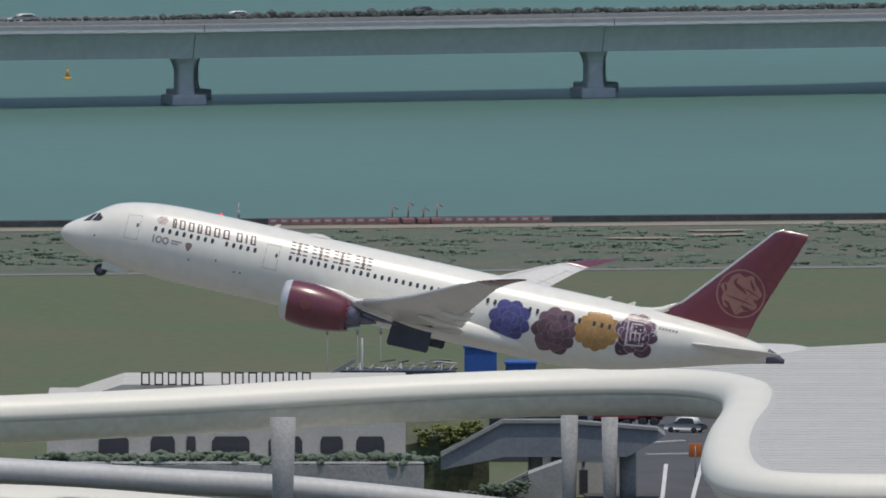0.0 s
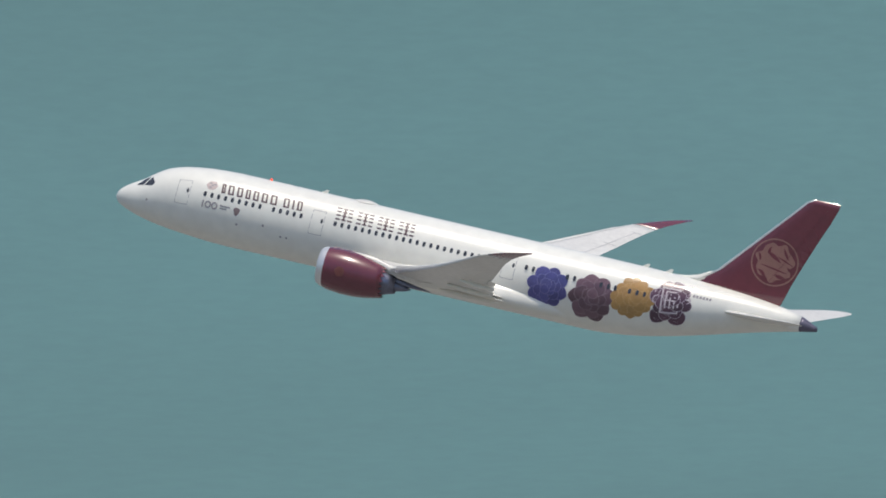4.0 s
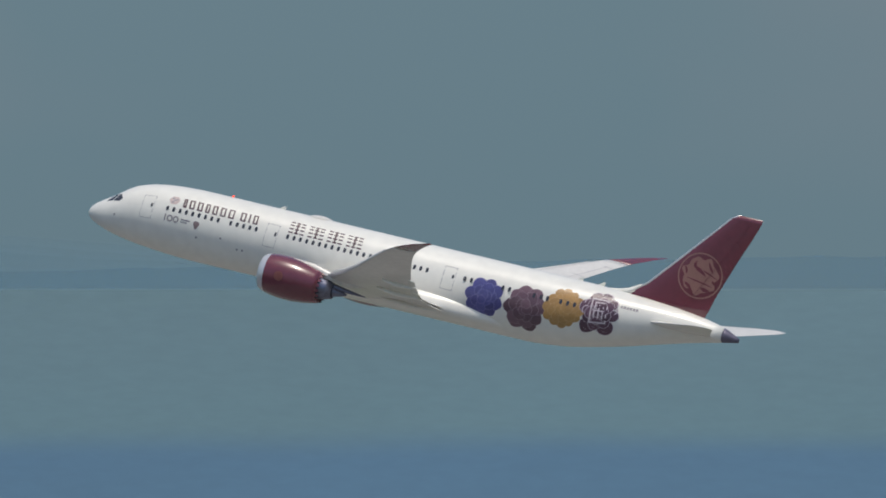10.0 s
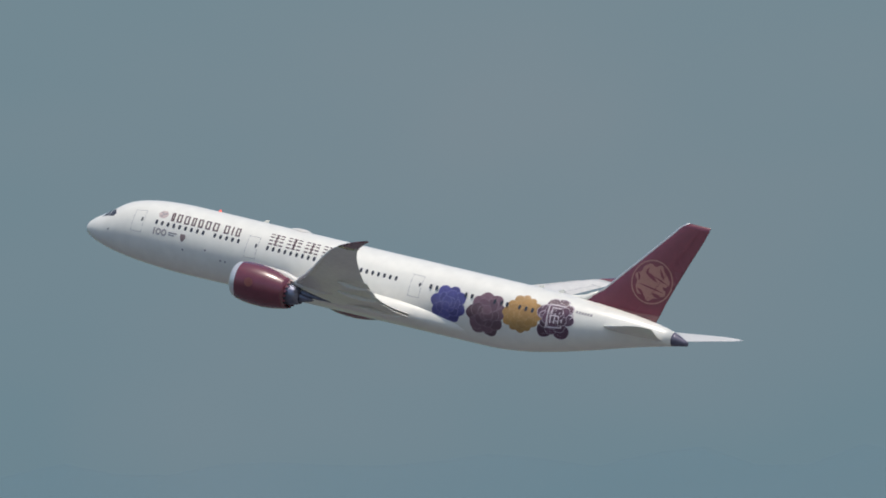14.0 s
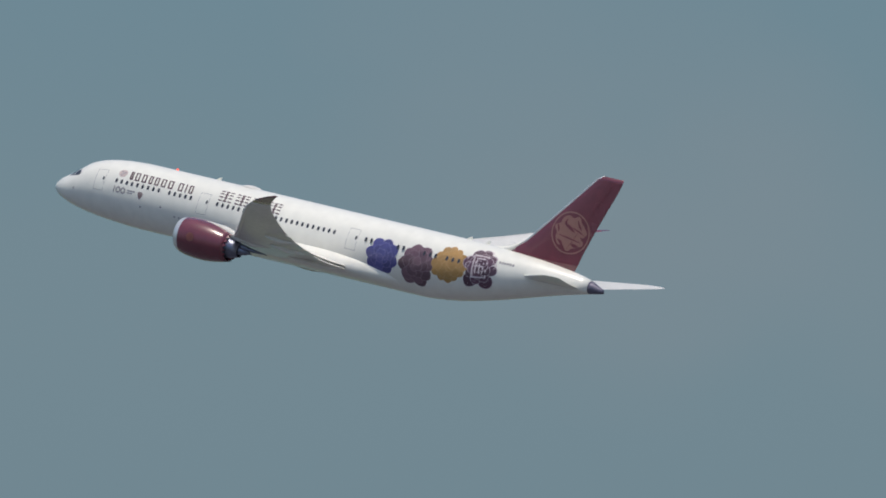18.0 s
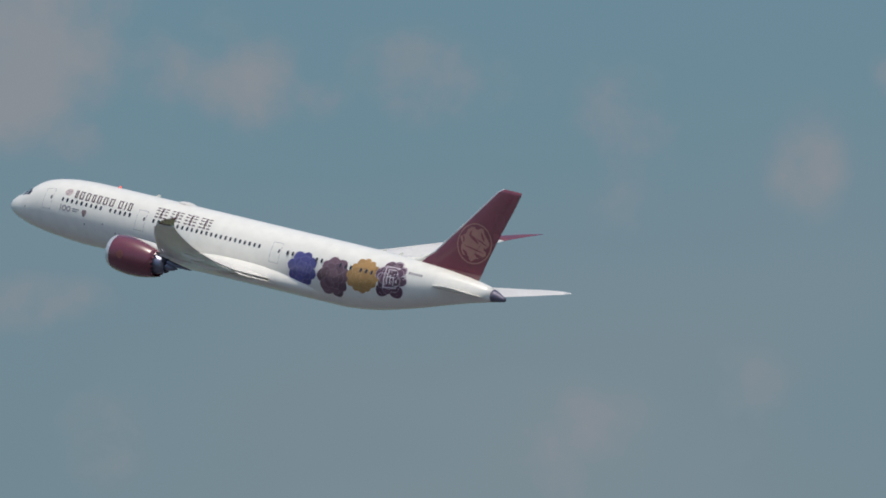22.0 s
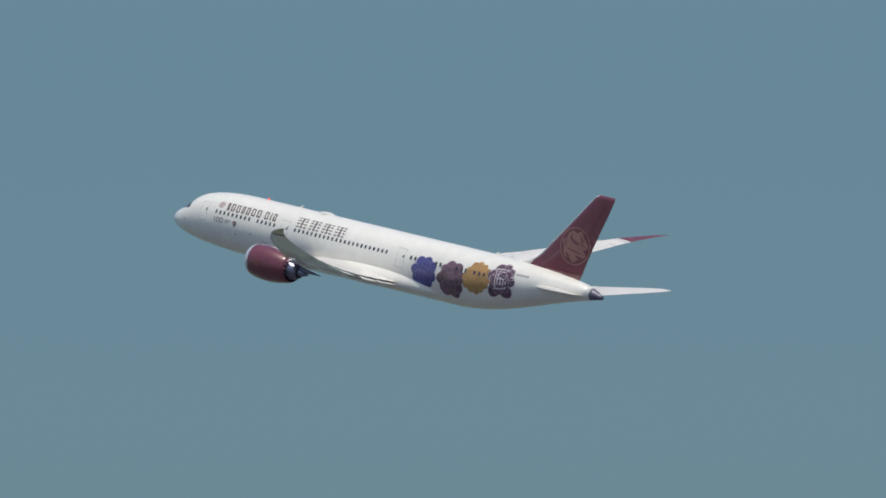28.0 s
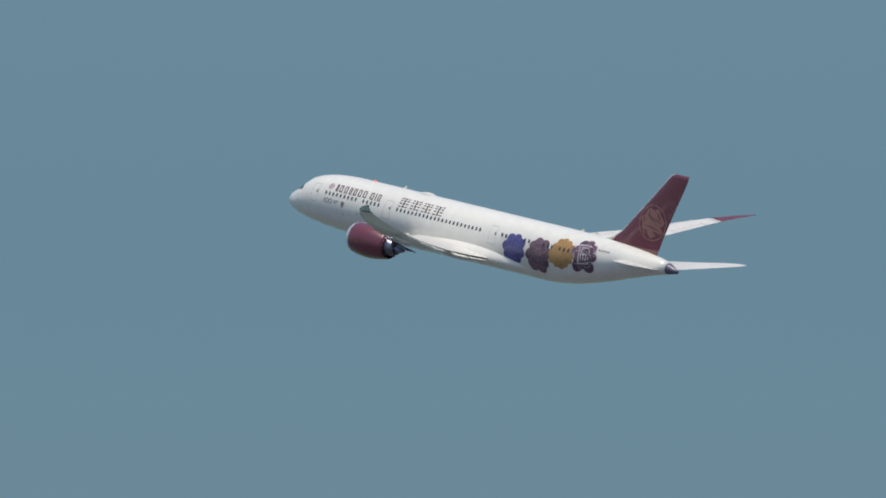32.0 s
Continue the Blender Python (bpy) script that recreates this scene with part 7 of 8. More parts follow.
    for x in (-2.9, -1.2, 1.2, 2.9):
        part("pile", tube(bmesh.new(), [(x, 0, -1), (x, 0, 6.4)], 0.3, 8), FARDARK, t)
    part("deck", box(bmesh.new(), -3.4, 3.4, -2, 2, 3.4, 4.2, 0.1), SHIPGREY, t, smooth=False)
    part("cabin", box(bmesh.new(), 0.2, 3.2, -1.5, 1.5, 4.2, 6.0, 0.1), FARDARK, t, smooth=False)


def pylon(bearing, drop, top, wide, label="pale concrete viaduct pier with a spreading head, unfinished"):
    p = on_sea(bearing, drop)
    d = p.xy.length
    h = (drop - top) / 1000 * d
    w = wide / 1000 * d
    t = thing("viaduct_pier", label, "bridge pier", Matrix.Translation(p) @ Matrix.Rotation(-bearing / 1000, 4, "Z"), "viaduct piers")
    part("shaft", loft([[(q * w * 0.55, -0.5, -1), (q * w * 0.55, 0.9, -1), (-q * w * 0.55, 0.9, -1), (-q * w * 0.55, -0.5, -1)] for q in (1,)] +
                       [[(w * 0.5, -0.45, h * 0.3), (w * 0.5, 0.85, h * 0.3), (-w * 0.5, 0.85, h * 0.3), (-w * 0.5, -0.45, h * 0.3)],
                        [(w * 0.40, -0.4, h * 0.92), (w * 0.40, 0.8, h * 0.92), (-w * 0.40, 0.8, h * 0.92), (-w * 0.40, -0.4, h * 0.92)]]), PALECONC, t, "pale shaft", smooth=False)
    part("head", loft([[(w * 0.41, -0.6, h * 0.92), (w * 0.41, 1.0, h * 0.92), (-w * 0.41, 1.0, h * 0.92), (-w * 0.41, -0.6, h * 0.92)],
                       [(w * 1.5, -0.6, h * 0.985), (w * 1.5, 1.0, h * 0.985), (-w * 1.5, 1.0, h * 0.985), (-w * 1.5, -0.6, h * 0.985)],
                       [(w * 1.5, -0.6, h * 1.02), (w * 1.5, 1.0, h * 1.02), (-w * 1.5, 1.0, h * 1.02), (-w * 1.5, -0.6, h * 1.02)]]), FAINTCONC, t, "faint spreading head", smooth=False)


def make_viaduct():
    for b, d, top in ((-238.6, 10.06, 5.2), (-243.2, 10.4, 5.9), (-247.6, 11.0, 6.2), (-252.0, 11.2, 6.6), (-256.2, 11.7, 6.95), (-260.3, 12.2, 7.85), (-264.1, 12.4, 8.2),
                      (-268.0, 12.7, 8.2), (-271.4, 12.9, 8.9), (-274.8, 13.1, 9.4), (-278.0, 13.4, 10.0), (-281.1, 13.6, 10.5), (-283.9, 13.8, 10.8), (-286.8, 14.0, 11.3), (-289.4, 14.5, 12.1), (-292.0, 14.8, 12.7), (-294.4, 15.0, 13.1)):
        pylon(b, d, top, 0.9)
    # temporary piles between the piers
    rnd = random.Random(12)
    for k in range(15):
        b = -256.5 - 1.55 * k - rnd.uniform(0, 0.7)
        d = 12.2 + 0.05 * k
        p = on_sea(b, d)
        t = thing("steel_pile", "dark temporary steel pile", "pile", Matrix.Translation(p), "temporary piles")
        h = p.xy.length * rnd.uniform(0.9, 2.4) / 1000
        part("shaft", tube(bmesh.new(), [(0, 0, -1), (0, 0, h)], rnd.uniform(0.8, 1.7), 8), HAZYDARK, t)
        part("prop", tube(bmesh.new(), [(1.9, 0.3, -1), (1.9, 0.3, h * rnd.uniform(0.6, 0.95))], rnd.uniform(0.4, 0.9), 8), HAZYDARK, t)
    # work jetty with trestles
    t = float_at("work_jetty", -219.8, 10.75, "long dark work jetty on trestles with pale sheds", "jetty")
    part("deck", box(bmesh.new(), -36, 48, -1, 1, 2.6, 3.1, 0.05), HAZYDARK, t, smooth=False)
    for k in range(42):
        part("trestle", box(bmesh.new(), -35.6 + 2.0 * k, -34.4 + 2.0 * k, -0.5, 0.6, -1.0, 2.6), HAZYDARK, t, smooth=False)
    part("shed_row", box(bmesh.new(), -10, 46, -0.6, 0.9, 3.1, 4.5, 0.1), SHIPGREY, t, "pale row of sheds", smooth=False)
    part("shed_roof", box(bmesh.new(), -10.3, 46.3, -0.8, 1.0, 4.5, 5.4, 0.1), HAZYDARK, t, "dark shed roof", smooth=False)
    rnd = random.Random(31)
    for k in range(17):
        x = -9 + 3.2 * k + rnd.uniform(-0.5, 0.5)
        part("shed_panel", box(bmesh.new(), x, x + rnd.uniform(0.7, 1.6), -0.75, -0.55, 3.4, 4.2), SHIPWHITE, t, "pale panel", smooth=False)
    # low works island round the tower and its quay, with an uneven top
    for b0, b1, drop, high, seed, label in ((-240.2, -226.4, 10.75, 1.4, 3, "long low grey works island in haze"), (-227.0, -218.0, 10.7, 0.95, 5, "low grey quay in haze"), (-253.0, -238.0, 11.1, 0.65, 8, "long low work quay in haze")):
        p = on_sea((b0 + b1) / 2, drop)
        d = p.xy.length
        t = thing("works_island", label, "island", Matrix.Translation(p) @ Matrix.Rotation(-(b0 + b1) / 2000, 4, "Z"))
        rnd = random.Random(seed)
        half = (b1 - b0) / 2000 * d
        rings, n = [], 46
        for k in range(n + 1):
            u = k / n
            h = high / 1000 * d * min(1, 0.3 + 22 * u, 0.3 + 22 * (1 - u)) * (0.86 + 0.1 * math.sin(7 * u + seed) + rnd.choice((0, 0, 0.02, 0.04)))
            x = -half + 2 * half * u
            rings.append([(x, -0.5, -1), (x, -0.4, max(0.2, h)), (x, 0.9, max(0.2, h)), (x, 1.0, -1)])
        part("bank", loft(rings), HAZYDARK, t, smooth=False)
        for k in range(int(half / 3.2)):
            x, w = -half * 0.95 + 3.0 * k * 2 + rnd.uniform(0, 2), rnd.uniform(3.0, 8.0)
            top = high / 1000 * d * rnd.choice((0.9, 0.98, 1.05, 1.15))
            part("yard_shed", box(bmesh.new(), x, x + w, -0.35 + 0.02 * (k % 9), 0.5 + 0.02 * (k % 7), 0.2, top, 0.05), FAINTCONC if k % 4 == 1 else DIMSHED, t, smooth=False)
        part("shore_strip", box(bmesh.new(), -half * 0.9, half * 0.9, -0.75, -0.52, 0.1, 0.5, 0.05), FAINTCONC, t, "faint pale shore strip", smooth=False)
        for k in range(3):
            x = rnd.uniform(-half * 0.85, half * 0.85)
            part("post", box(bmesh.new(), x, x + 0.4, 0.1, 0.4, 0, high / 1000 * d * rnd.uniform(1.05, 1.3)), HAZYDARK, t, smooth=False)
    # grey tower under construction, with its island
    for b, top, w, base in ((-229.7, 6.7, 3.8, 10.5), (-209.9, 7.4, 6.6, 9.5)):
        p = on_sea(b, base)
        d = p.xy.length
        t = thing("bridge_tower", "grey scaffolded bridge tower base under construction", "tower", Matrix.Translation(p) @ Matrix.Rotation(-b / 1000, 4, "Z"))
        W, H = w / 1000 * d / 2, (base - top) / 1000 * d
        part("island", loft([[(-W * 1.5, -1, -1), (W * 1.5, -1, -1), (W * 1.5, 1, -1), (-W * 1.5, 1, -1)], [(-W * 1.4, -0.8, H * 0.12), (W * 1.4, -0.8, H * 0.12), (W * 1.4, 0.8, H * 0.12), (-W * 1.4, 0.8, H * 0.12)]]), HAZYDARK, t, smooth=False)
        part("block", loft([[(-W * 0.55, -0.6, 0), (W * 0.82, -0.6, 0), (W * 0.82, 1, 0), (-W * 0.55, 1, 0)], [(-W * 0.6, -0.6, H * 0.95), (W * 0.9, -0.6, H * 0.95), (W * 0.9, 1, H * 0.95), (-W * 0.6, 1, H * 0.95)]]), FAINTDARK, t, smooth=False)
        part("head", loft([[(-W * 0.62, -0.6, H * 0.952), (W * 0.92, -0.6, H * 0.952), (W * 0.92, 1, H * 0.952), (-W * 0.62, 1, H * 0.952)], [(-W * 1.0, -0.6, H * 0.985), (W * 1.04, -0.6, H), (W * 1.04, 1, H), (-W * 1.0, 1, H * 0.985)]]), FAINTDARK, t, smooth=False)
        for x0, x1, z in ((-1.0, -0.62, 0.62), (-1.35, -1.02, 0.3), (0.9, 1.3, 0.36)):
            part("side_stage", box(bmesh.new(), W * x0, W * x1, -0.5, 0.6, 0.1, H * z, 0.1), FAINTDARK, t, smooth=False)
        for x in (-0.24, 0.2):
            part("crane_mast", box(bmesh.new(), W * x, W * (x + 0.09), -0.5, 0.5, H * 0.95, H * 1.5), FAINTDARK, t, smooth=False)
        for k in range(9):
            z = H * (0.97 + 0.06 * k)
            e = 1 if k % 2 else -1
            part("mast_brace", tube(bmesh.new(), [(-0.2 * W * e, 0, z), (0.24 * W * e, 0, z + H * 0.055)], W * 0.035, 6), FAINTDARK, t)
        part("slot", box(bmesh.new(), -W * 0.12, W * 0.02, -0.75, -0.62, H * 0.2, H * 0.9), FAINTCONC, t, "paler joint", smooth=False)
        part("crane_cap", box(bmesh.new(), -W * 0.9, W * 0.75, -0.5, 0.5, H * 1.5, H * 1.54, 0.1), FAINTDARK, t, smooth=False)
    # pale batching works behind the piers
    t = float_at("batching_works", -245.4, 10.5, "pale works building on a dark platform in haze", "works")
    part("platform", box(bmesh.new(), -8.2, 9, -0.6, 1.5, -1, 4.9, 0.2), FARDARK, t, smooth=False)
    part("hall", box(bmesh.new(), -8, 2.6, -0.4, 1.2, 4.9, 8.0, 0.1), SHIPGREY, t, "pale works hall", smooth=False)
    part("hall_roof", box(bmesh.new(), -8.2, 2.4, -0.5, 1.3, 8.0, 8.6, 0.1), FARDARK, t, smooth=False)
    part("silo_block", box(bmesh.new(), 2.8, 5.4, -0.5, 1.2, 5.4, 9.6, 0.15), SHIPWHITE, t, "pale block", smooth=False)
    part("silo_block", box(bmesh.new(), 6.4, 8.8, -0.5, 1.2, 5.4, 9.4, 0.15), SHIPWHITE, t, "pale block", smooth=False)
    rnd = random.Random(6)
    for k in range(9):
        x = -7.4 + 1.05 * k
        part("silo", tube(bmesh.new(), [(x, 0, 8.6), (x, 0, 9.2 + rnd.uniform(0, 0.5))], 0.32, 8), SHIPWHITE, t, "pale silo top")
    for k in range(40):
        x, z0 = rnd.uniform(-8, 8.6), rnd.choice((0.4, 2.0, 4.9))
        part("yard_gear", box(bmesh.new(), x, x + rnd.uniform(0.2, 1.0), -0.9, -0.62, z0, z0 + rnd.uniform(0.3, 1.1), 0.02), rnd.choice((HAZYDARK, SHIPGREY, FARDARK, HAZYDARK)), t, smooth=False)
    t = float_at("moored_barge", -251.0, 10.45, "dark moored barge with a pale deck edge in haze", "barge")
    part("hull", hull_mesh(18, 3, 4.4, 0.1, 0.05), HAZYDARK, t, smooth=False)
    part("deck_edge", box(bmesh.new(), -6.5, 8.5, -0.9, 0.9, 4.4, 4.75, 0.05), SHIPGREY, t, "pale deck edge", smooth=False)
    part("deck_edge", box(bmesh.new(), 0.5, 8.5, -1.7, -1.5, 2.4, 2.7, 0.05), SHIPWHITE, t, "pale deck edge", smooth=False)
    part("cabin", box(bmesh.new(), -8, -6, -0.8, 0.8, 4.4, 6.2, 0.1), SHIPGREY, t, smooth=False)
    # far cargo ships
    t = float_at("cargo_ship", -257.2, 8.05, "long red cargo ship, haze put into its colour", "ship")
    part("hull", hull_mesh(21.5, 3, 1.9, 0.2, 0.2), FARSHIPRED, t, smooth=False)
    part("house", box(bmesh.new(), 6.5, 9.5, -1.2, 1.2, 1.9, 3.6, 0.1), SHIPGREY, t, smooth=False)
    t = float_at("cargo_ship", -249.2, 8.3, "long dark cargo ship in haze", "ship")
    part("hull", hull_mesh(20, 3, 2.2, 0.2, 0.2), FARSHIP, t, smooth=False)
    part("house", box(bmesh.new(), 6.0, 9.0, -1.2, 1.2, 2.2, 4.4, 0.1), SHIPGREY, t, smooth=False)
    t = float_at("cargo_ship", -299.4, 8.85, "long dark deck ship carrying pale tanks and a white tower", "ship")
    part("hull", hull_mesh(38, 4, 2.0, 0.1, 0.1), FARDARK, t, smooth=False)
    part("tank", box(bmesh.new(), -12.2, -2.9, -1.5, 1.5, 2.0, 4.4, 0.5), SHIPWHITE, t, "long pale tank")
    part("tank_band", box(bmesh.new(), -2.9, -0.3, -1.5, 1.5, 2.0, 4.3, 0.2), SHIPRED, t, smooth=False)
    part("tank", box(bmesh.new(), 1.5, 5.8, -1.2, 1.2, 2.0, 3.2, 0.3), SHIPWHITE, t)
    part("tower", box(bmesh.new(), 6.0, 8.8, -1.2, 1.2, 2.0, 7.2, 0.3), SHIPGREY, t, "pale tower")
    part("after_house", box(bmesh.new(), 9.2, 10.6, -1, 1, 2.0, 3.2, 0.1), SHIPWHITE, t)
    # slender jack-up legs and a luffing crane
    for b, d in ((-306.3, 11.4),):
        t = float_at("floating_crane", b, d, "floating crane with a pale red jib in haze", "crane")
        part("hull", hull_mesh(16, 4, 1.4), SHIPGREY, t, smooth=False)
        part("post", loft([[(-0.6, -0.6, 1.2), (1.4, -0.6, 1.2), (1.4, 0.6, 1.2), (-0.6, 0.6, 1.2)], [(-2.2, -0.5, 9.6), (-1.0, -0.5, 9.6), (-1.0, 0.5, 9.6), (-2.2, 0.5, 9.6)]]), SHIPWHITE, t, smooth=False)
        part("cab", box(bmesh.new(), -2.7, -0.9, -0.7, 0.7, 9.4, 11.6, 0.2), SHIPRED, t)
        for q in ((-3.6, 16.5), (-6.8, 16.0), (-9.5, 16.6)):
            part("jib", tube(bmesh.new(), [(-2.0, 0, 11.4), (q[0], 0, q[1])], 0.22, 6), HAZERED, t)
    t = float_at("slender_crane", -238.4, 9.6, "tall thin luffing crane by the viaduct in haze", "crane")
    part("mast", tube(bmesh.new(), [(0, 0, -1), (0, 0, 26)], 0.25, 6), FAINTCONC, t)
    part("jib", tube(bmesh.new(), [(0, 0, 26), (-2.5, 0, 31), (-5.5, 0, 32.5)], 0.18, 6), HAZERED, t)


def make_hills():
    """Islands on the far edge of the sea, haze put into their see-through blue: bearings and heights in thousandths."""
    for seed, dim, line in ((2, False, ((-333, 0.9), (-318, 1.05), (-308, 1.2), (-300, 1.15), (-295, 0.7), (-292.6, 0.05))),
                            (4, False, ((-412, 1.2), (-398.5, 2.4), (-391, 3.9), (-386.5, 4.3), (-380, 3.6), (-375, 2.6), (-370.5, 1.6), (-360, 0.9), (-345, 0.6), (-332, 0.85))),
                            (6, True, ((-500, 4.0), (-470, 8.5), (-445, 11.0), (-420, 11.6), (-400, 11.0), (-385, 12.0), (-374, 8.0), (-362, 4.6), (-346, 2.2), (-330, 1.0))),
                            (7, True, ((-500, 3.0), (-470, 7.0), (-445, 9.2), (-420, 9.8), (-400, 9.0), (-385, 10.2), (-374, 6.4), (-362, 3.6), (-346, 1.8), (-330, 0.8))),
                            (9, True, ((-500, 2.0), (-470, 5.2), (-445, 7.2), (-420, 8.0), (-400, 7.4), (-385, 8.4), (-374, 5.2), (-362, 3.0), (-346, 1.5), (-330, 0.6))),
                            (8, True, ((-292, 0.05), (-262, 0.5), (-225, 0.5), (-190, 0.1)))):
        xs, ys = [p[0] for p in line], [p[1] for p in line]
        d = FAR_EDGE + 0.6 + seed * 0.3
        rings, n = [], 90
        for k in range(n + 1):
            b = xs[0] + (xs[-1] - xs[0]) * k / n
            h = curve_at(xs, ys, b) * (1 + 0.03 * math.sin(b * 0.9 + seed) + 0.02 * math.sin(b * 2.3))
            zt, r = EYE_Z + h / 1000 * d, b / 1000
            rings.append([(d * math.sin(r), d * math.cos(r), EYE_Z + 0.01), ((d + 2) * math.sin(r), (d + 2) * math.cos(r), zt), ((d + 4) * math.sin(r), (d + 4) * math.cos(r), EYE_Z + 0.01)])
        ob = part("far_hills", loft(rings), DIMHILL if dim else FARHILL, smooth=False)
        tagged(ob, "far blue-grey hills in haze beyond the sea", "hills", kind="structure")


make_sea()
make_land()
make_shore_things()
make_bridge()
make_traffic()
make_hotel()
make_terminal()
make_tugs()
make_barge()
make_viaduct()
make_hills()
for _b, _d, _c, _w, _s in ((-13.3, 42.5, YELLOW, "small yellow buoy on the sea", 0.75), (-44.3, 35.8, HAZERED, "small red buoy on the sea", 0.9), (-156.9, 18.5, HAZERED, "small red buoy on the sea", 1.2),
                           (-176.5, 19.5, FARDARK, "small dark sea mark", 0.85), (-175.7, 16.4, YELLOW, "small yellow buoy on the sea", 0.45), (-194.8, 18.6, HAZERED, "small red buoy on the sea", 0.5), (-210.3, 20.05, HAZERED, "small red fishing boat mark", 0.7)):
    buoy(_b, _d, _c, _w, _s)
for _b, _d in ((-43.6, 37.8), (-35.6, 37.8), (-19.6, 37.6)):
    buoy(_b, _d, WHITEP, "tiny white sea mark", 0.28)


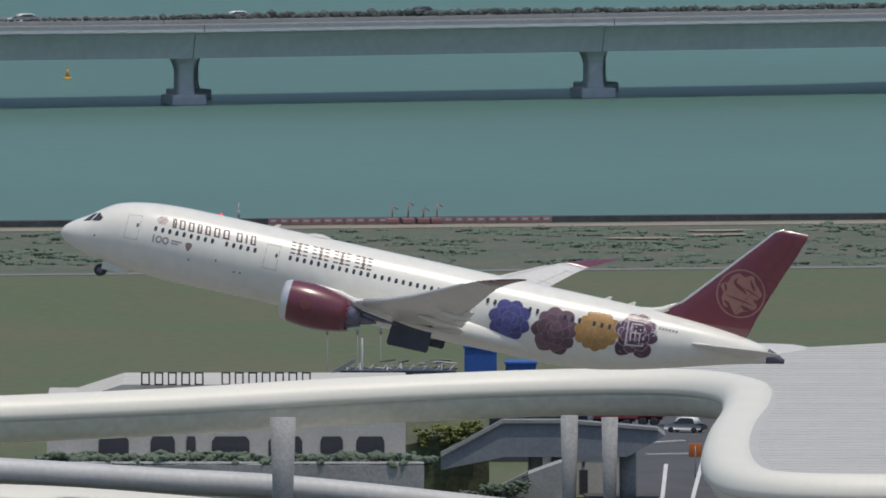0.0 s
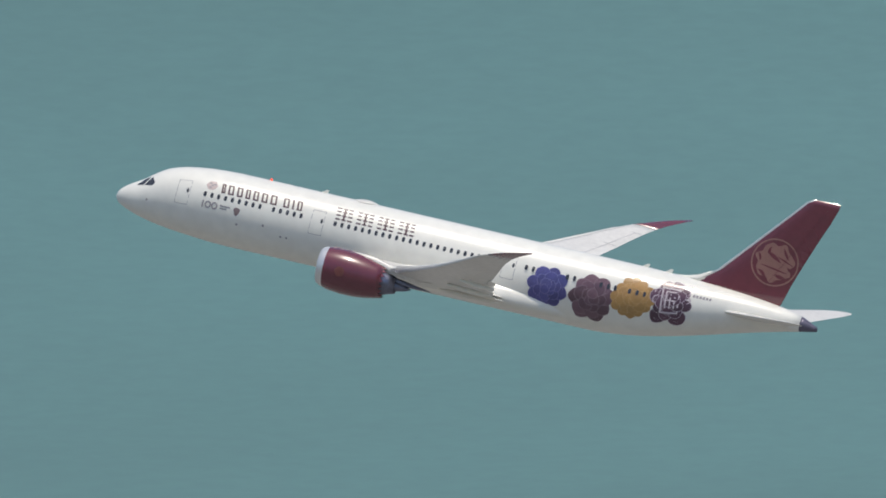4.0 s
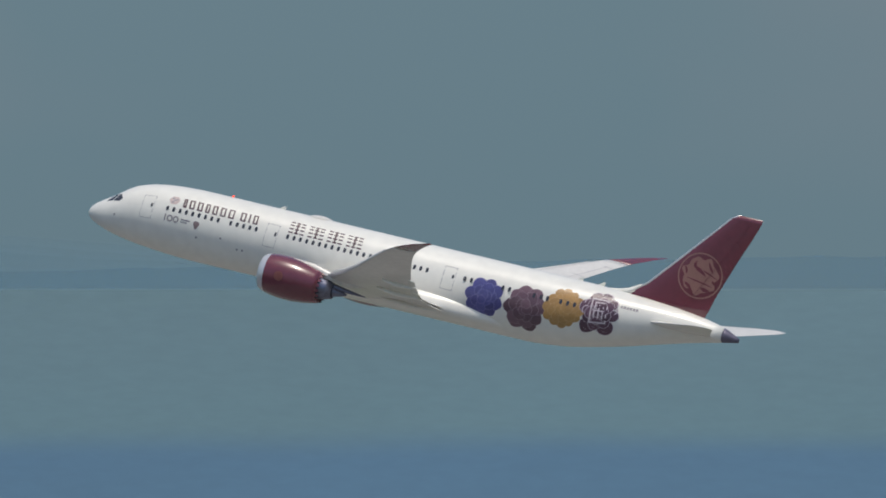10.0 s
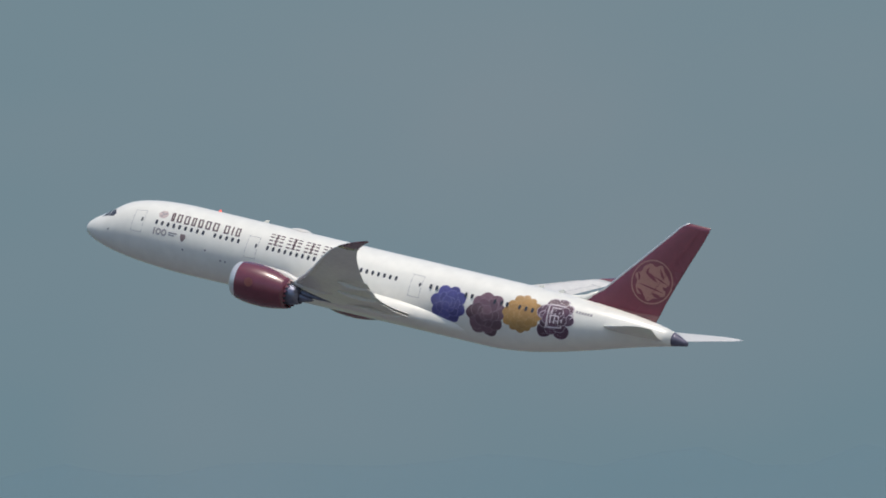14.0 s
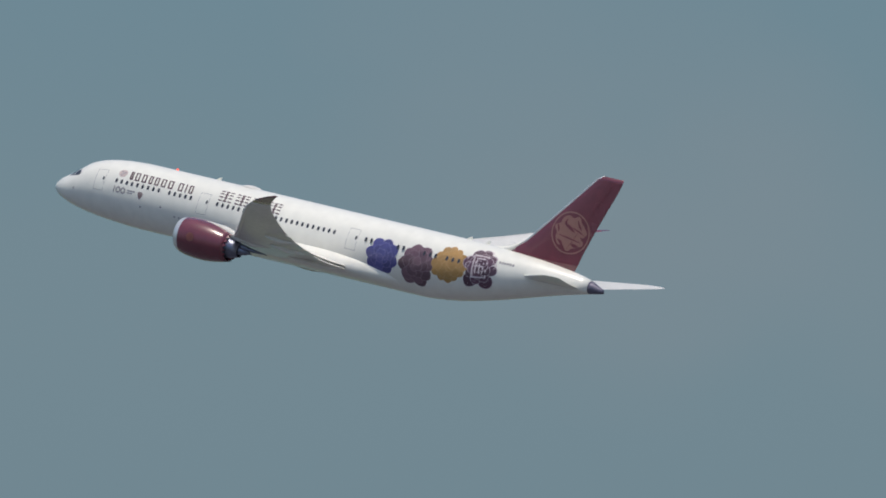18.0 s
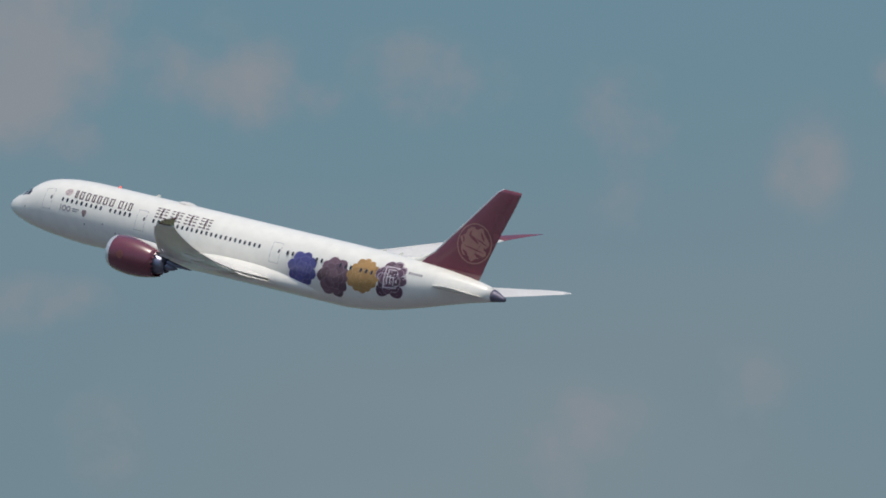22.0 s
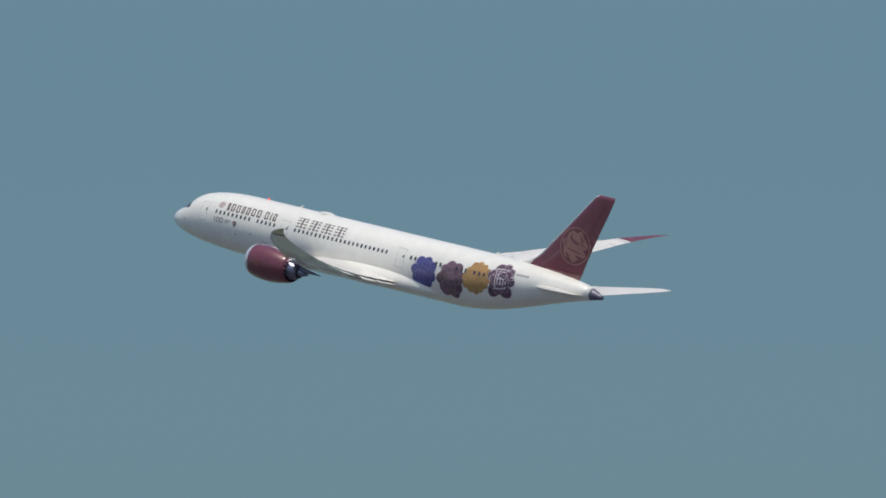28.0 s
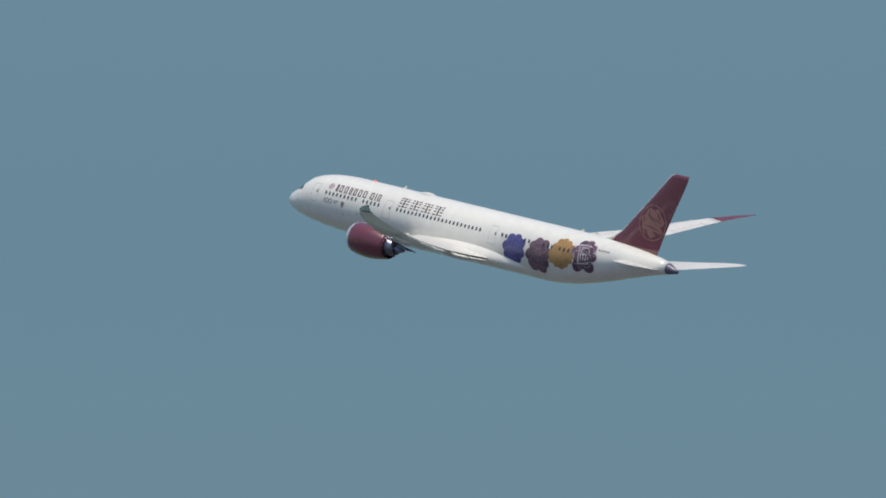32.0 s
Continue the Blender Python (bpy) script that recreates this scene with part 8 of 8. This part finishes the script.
# ---- what moves ----
# seconds, place of the airliner, and its heading, climb and bank in degrees
FLIGHT = [(0.0, -1.79, 2289.47, 59.93, 7.76, 11.79, 1.24), (0.1, -9.63, 2289.84, 61.03, 7.69, 11.76, 1.10), (0.5, -41.07, 2291.32, 65.43, 7.40, 11.63, 0.47),
    (1.0, -80.37, 2293.37, 70.90, 7.04, 11.45, -0.21), (1.5, -119.73, 2296.31, 76.28, 6.67, 11.39, -0.59), (2.0, -158.96, 2299.25, 81.62, 6.30, 11.44, -0.84),
    (2.5, -198.01, 2301.15, 87.11, 5.98, 11.57, -0.94), (3.0, -236.97, 2302.56, 92.71, 5.62, 11.79, -0.98), (3.5, -276.01, 2303.50, 98.37, 5.25, 12.06, -0.98),
    (4.0, -315.05, 2304.12, 104.12, 4.86, 12.30, -0.95), (4.5, -354.16, 2304.33, 109.93, 4.47, 12.44, -0.91), (5.0, -393.35, 2304.36, 115.83, 4.08, 12.41, -0.87),
    (5.5, -432.61, 2303.95, 121.80, 3.67, 12.34, -0.85), (6.0, -471.93, 2303.42, 127.81, 3.26, 12.32, -0.89), (6.5, -511.02, 2302.16, 133.78, 2.86, 12.36, -0.87),
    (7.0, -549.84, 2300.23, 139.70, 2.46, 12.48, -0.78), (7.5, -588.54, 2297.75, 145.76, 2.11, 12.58, -0.59), (8.0, -626.99, 2295.16, 151.89, 1.81, 12.62, -0.30),
    (8.5, -665.36, 2292.53, 158.07, 1.57, 12.64, 0.06), (9.0, -703.32, 2290.27, 164.22, 1.40, 12.67, 0.42), (9.5, -741.04, 2288.37, 170.12, 1.27, 12.70, 0.78),
    (10.0, -777.96, 2286.44, 175.93, 1.13, 12.66, 1.12), (10.5, -814.29, 2284.60, 181.65, 1.02, 12.61, 1.42), (11.0, -850.15, 2282.86, 187.28, 0.94, 12.55, 1.66),
    (11.5, -885.33, 2281.34, 192.82, 0.87, 12.52, 1.84), (12.0, -920.04, 2279.95, 198.27, 0.82, 12.51, 1.99), (12.5, -954.28, 2278.64, 203.61, 0.79, 12.53, 2.11),
    (13.0, -988.03, 2277.46, 208.86, 0.78, 12.52, 2.19), (13.5, -1021.29, 2276.30, 214.00, 0.79, 12.49, 2.21), (14.0, -1054.07, 2275.28, 219.04, 0.81, 12.45, 2.17),
    (14.5, -1086.56, 2274.19, 224.00, 0.84, 12.45, 2.12), (15.0, -1118.57, 2273.25, 228.87, 0.88, 12.45, 2.06), (15.5, -1150.28, 2272.32, 233.64, 0.92, 12.42, 2.00),
    (16.0, -1181.51, 2271.40, 238.32, 0.97, 12.41, 1.92), (16.5, -1212.44, 2270.49, 242.91, 1.03, 12.40, 1.83), (17.0, -1243.08, 2269.57, 247.40, 1.09, 12.39, 1.73),
    (17.5, -1273.32, 2268.86, 251.81, 1.15, 12.37, 1.60), (18.0, -1303.36, 2268.25, 256.13, 1.20, 12.35, 1.44), (18.5, -1333.21, 2267.75, 260.36, 1.25, 12.34, 1.28),
    (19.0, -1362.65, 2267.34, 264.51, 1.30, 12.34, 1.15), (19.5, -1392.00, 2266.95, 268.57, 1.37, 12.35, 1.01), (20.0, -1421.04, 2266.76, 272.54, 1.45, 12.32, 0.82),
    (20.5, -1449.87, 2266.58, 276.44, 1.57, 12.30, 0.53), (21.0, -1478.61, 2266.51, 280.26, 1.68, 12.29, 0.16), (21.5, -1507.05, 2266.54, 284.03, 1.79, 12.27, -0.20),
    (22.0, -1535.40, 2266.68, 287.73, 1.87, 12.27, -0.51), (22.5, -1563.55, 2266.82, 291.39, 1.93, 12.26, -0.77), (23.0, -1591.62, 2267.07, 295.00, 1.96, 12.24, -0.99),
    (23.5, -1619.60, 2267.32, 298.59, 1.98, 12.21, -1.17), (24.0, -1647.39, 2267.57, 302.14, 1.98, 12.20, -1.34), (24.5, -1675.10, 2267.93, 305.67, 1.97, 12.20, -1.47),
    (25.0, -1702.72, 2268.22, 309.18, 1.94, 12.24, -1.54), (25.5, -1730.25, 2268.63, 312.66, 1.89, 12.30, -1.56), (26.0, -1757.69, 2269.16, 316.14, 1.83, 12.36, -1.57),
    (26.5, -1785.13, 2269.59, 319.58, 1.77, 12.37, -1.58), (27.0, -1812.38, 2270.04, 323.02, 1.75, 12.32, -1.62), (27.5, -1839.64, 2270.48, 326.44, 1.74, 12.21, -1.68),
    (28.0, -1866.79, 2271.02, 329.86, 1.74, 12.11, -1.72), (28.5, -1893.94, 2271.56, 333.26, 1.73, 12.05, -1.75), (29.0, -1921.09, 2272.08, 336.66, 1.72, 12.05, -1.73),
    (29.5, -1948.13, 2272.58, 340.05, 1.74, 12.09, -1.69), (30.0, -1975.16, 2273.16, 343.44, 1.75, 12.14, -1.65), (30.5, -2002.18, 2273.71, 346.82, 1.76, 12.17, -1.61),
    (31.0, -2029.18, 2274.22, 350.20, 1.77, 12.16, -1.56), (31.5, -2056.18, 2274.82, 353.57, 1.79, 12.14, -1.52), (31.9, -2077.78, 2275.22, 356.27, 1.80, 12.12, -1.49),
    (32.0, -2083.18, 2275.32, 356.95, 1.81, 12.11, -1.48)]


def motions():
    walk(airliner, [(t, pose(x, y, z, bank, -climb, 180 - head)) for t, x, y, z, head, climb, bank in FLIGHT])
    # the nose leg folds forward first, the main legs fold inward later
    n = LEGS["nose"].location
    walk(LEGS["nose"], [(t, pose(n.x, n.y, n.z + up, 0, a, 0)) for t, a, up in ((0, -8, 0), (0.1, -9, 0), (0.6, -25, 0.0), (1.0, -50, 0.1), (1.4, -78, 0.35), (1.8, -88, 0.7), (2.2, -88, 0.9), (31.9, -88, 0.9), (32, -88, 0.9))])
    for key, side in (("nose_door_l", 1), ("nose_door_r", -1)):
        m = LEGS[key].location
        walk(LEGS[key], [(t, pose(m.x, m.y, m.z + up, -side * a, 0, 0)) for t, a, up in ((0, 0, 0), (0.1, 0, 0), (1.2, 0, 0), (1.8, 30, 0.05), (2.5, 75, 0.15), (3.2, 86, 0.3), (31.9, 86, 0.3), (32, 86, 0.3))])
    for side, key in ((1, "left"), (-1, "right")):
        m = LEGS[key].location
        walk(LEGS[key], [(t, pose(m.x, m.y - side * sh, m.z + up, -side * a, 0, 0)) for t, a, sh, up in ((0, 4, 0, 0), (0.1, 4, 0, 0), (1.5, 6, 0, 0.05), (2.5, 14, 0.0, 0.15), (3.2, 45, 0.4, 0.2), (3.8, 75, 1.3, 0.35), (4.3, 86, 2.0, 0.6), (4.8, 88, 2.3, 0.75), (31.9, 88, 2.3, 0.75), (32, 88, 2.3, 0.75))])
    # traffic runs on for some seconds and then queues
    for ob, x, lane, v, back in VEHICLES:
        rows = [(t, BRIDGE @ pose(x + v * run, lane, DECK + 0.12 + rise(x + v * run), 0, 0, 180 if back else 0)) for t, run in ((0, 0), (0.1, 0.1), (0.5, 0.5), (1, 1), (2, 2), (3, 3), (4, 4), (6, 5), (31.9, 5.05), (32, 5.05))]
        walk(ob, rows)


motions()
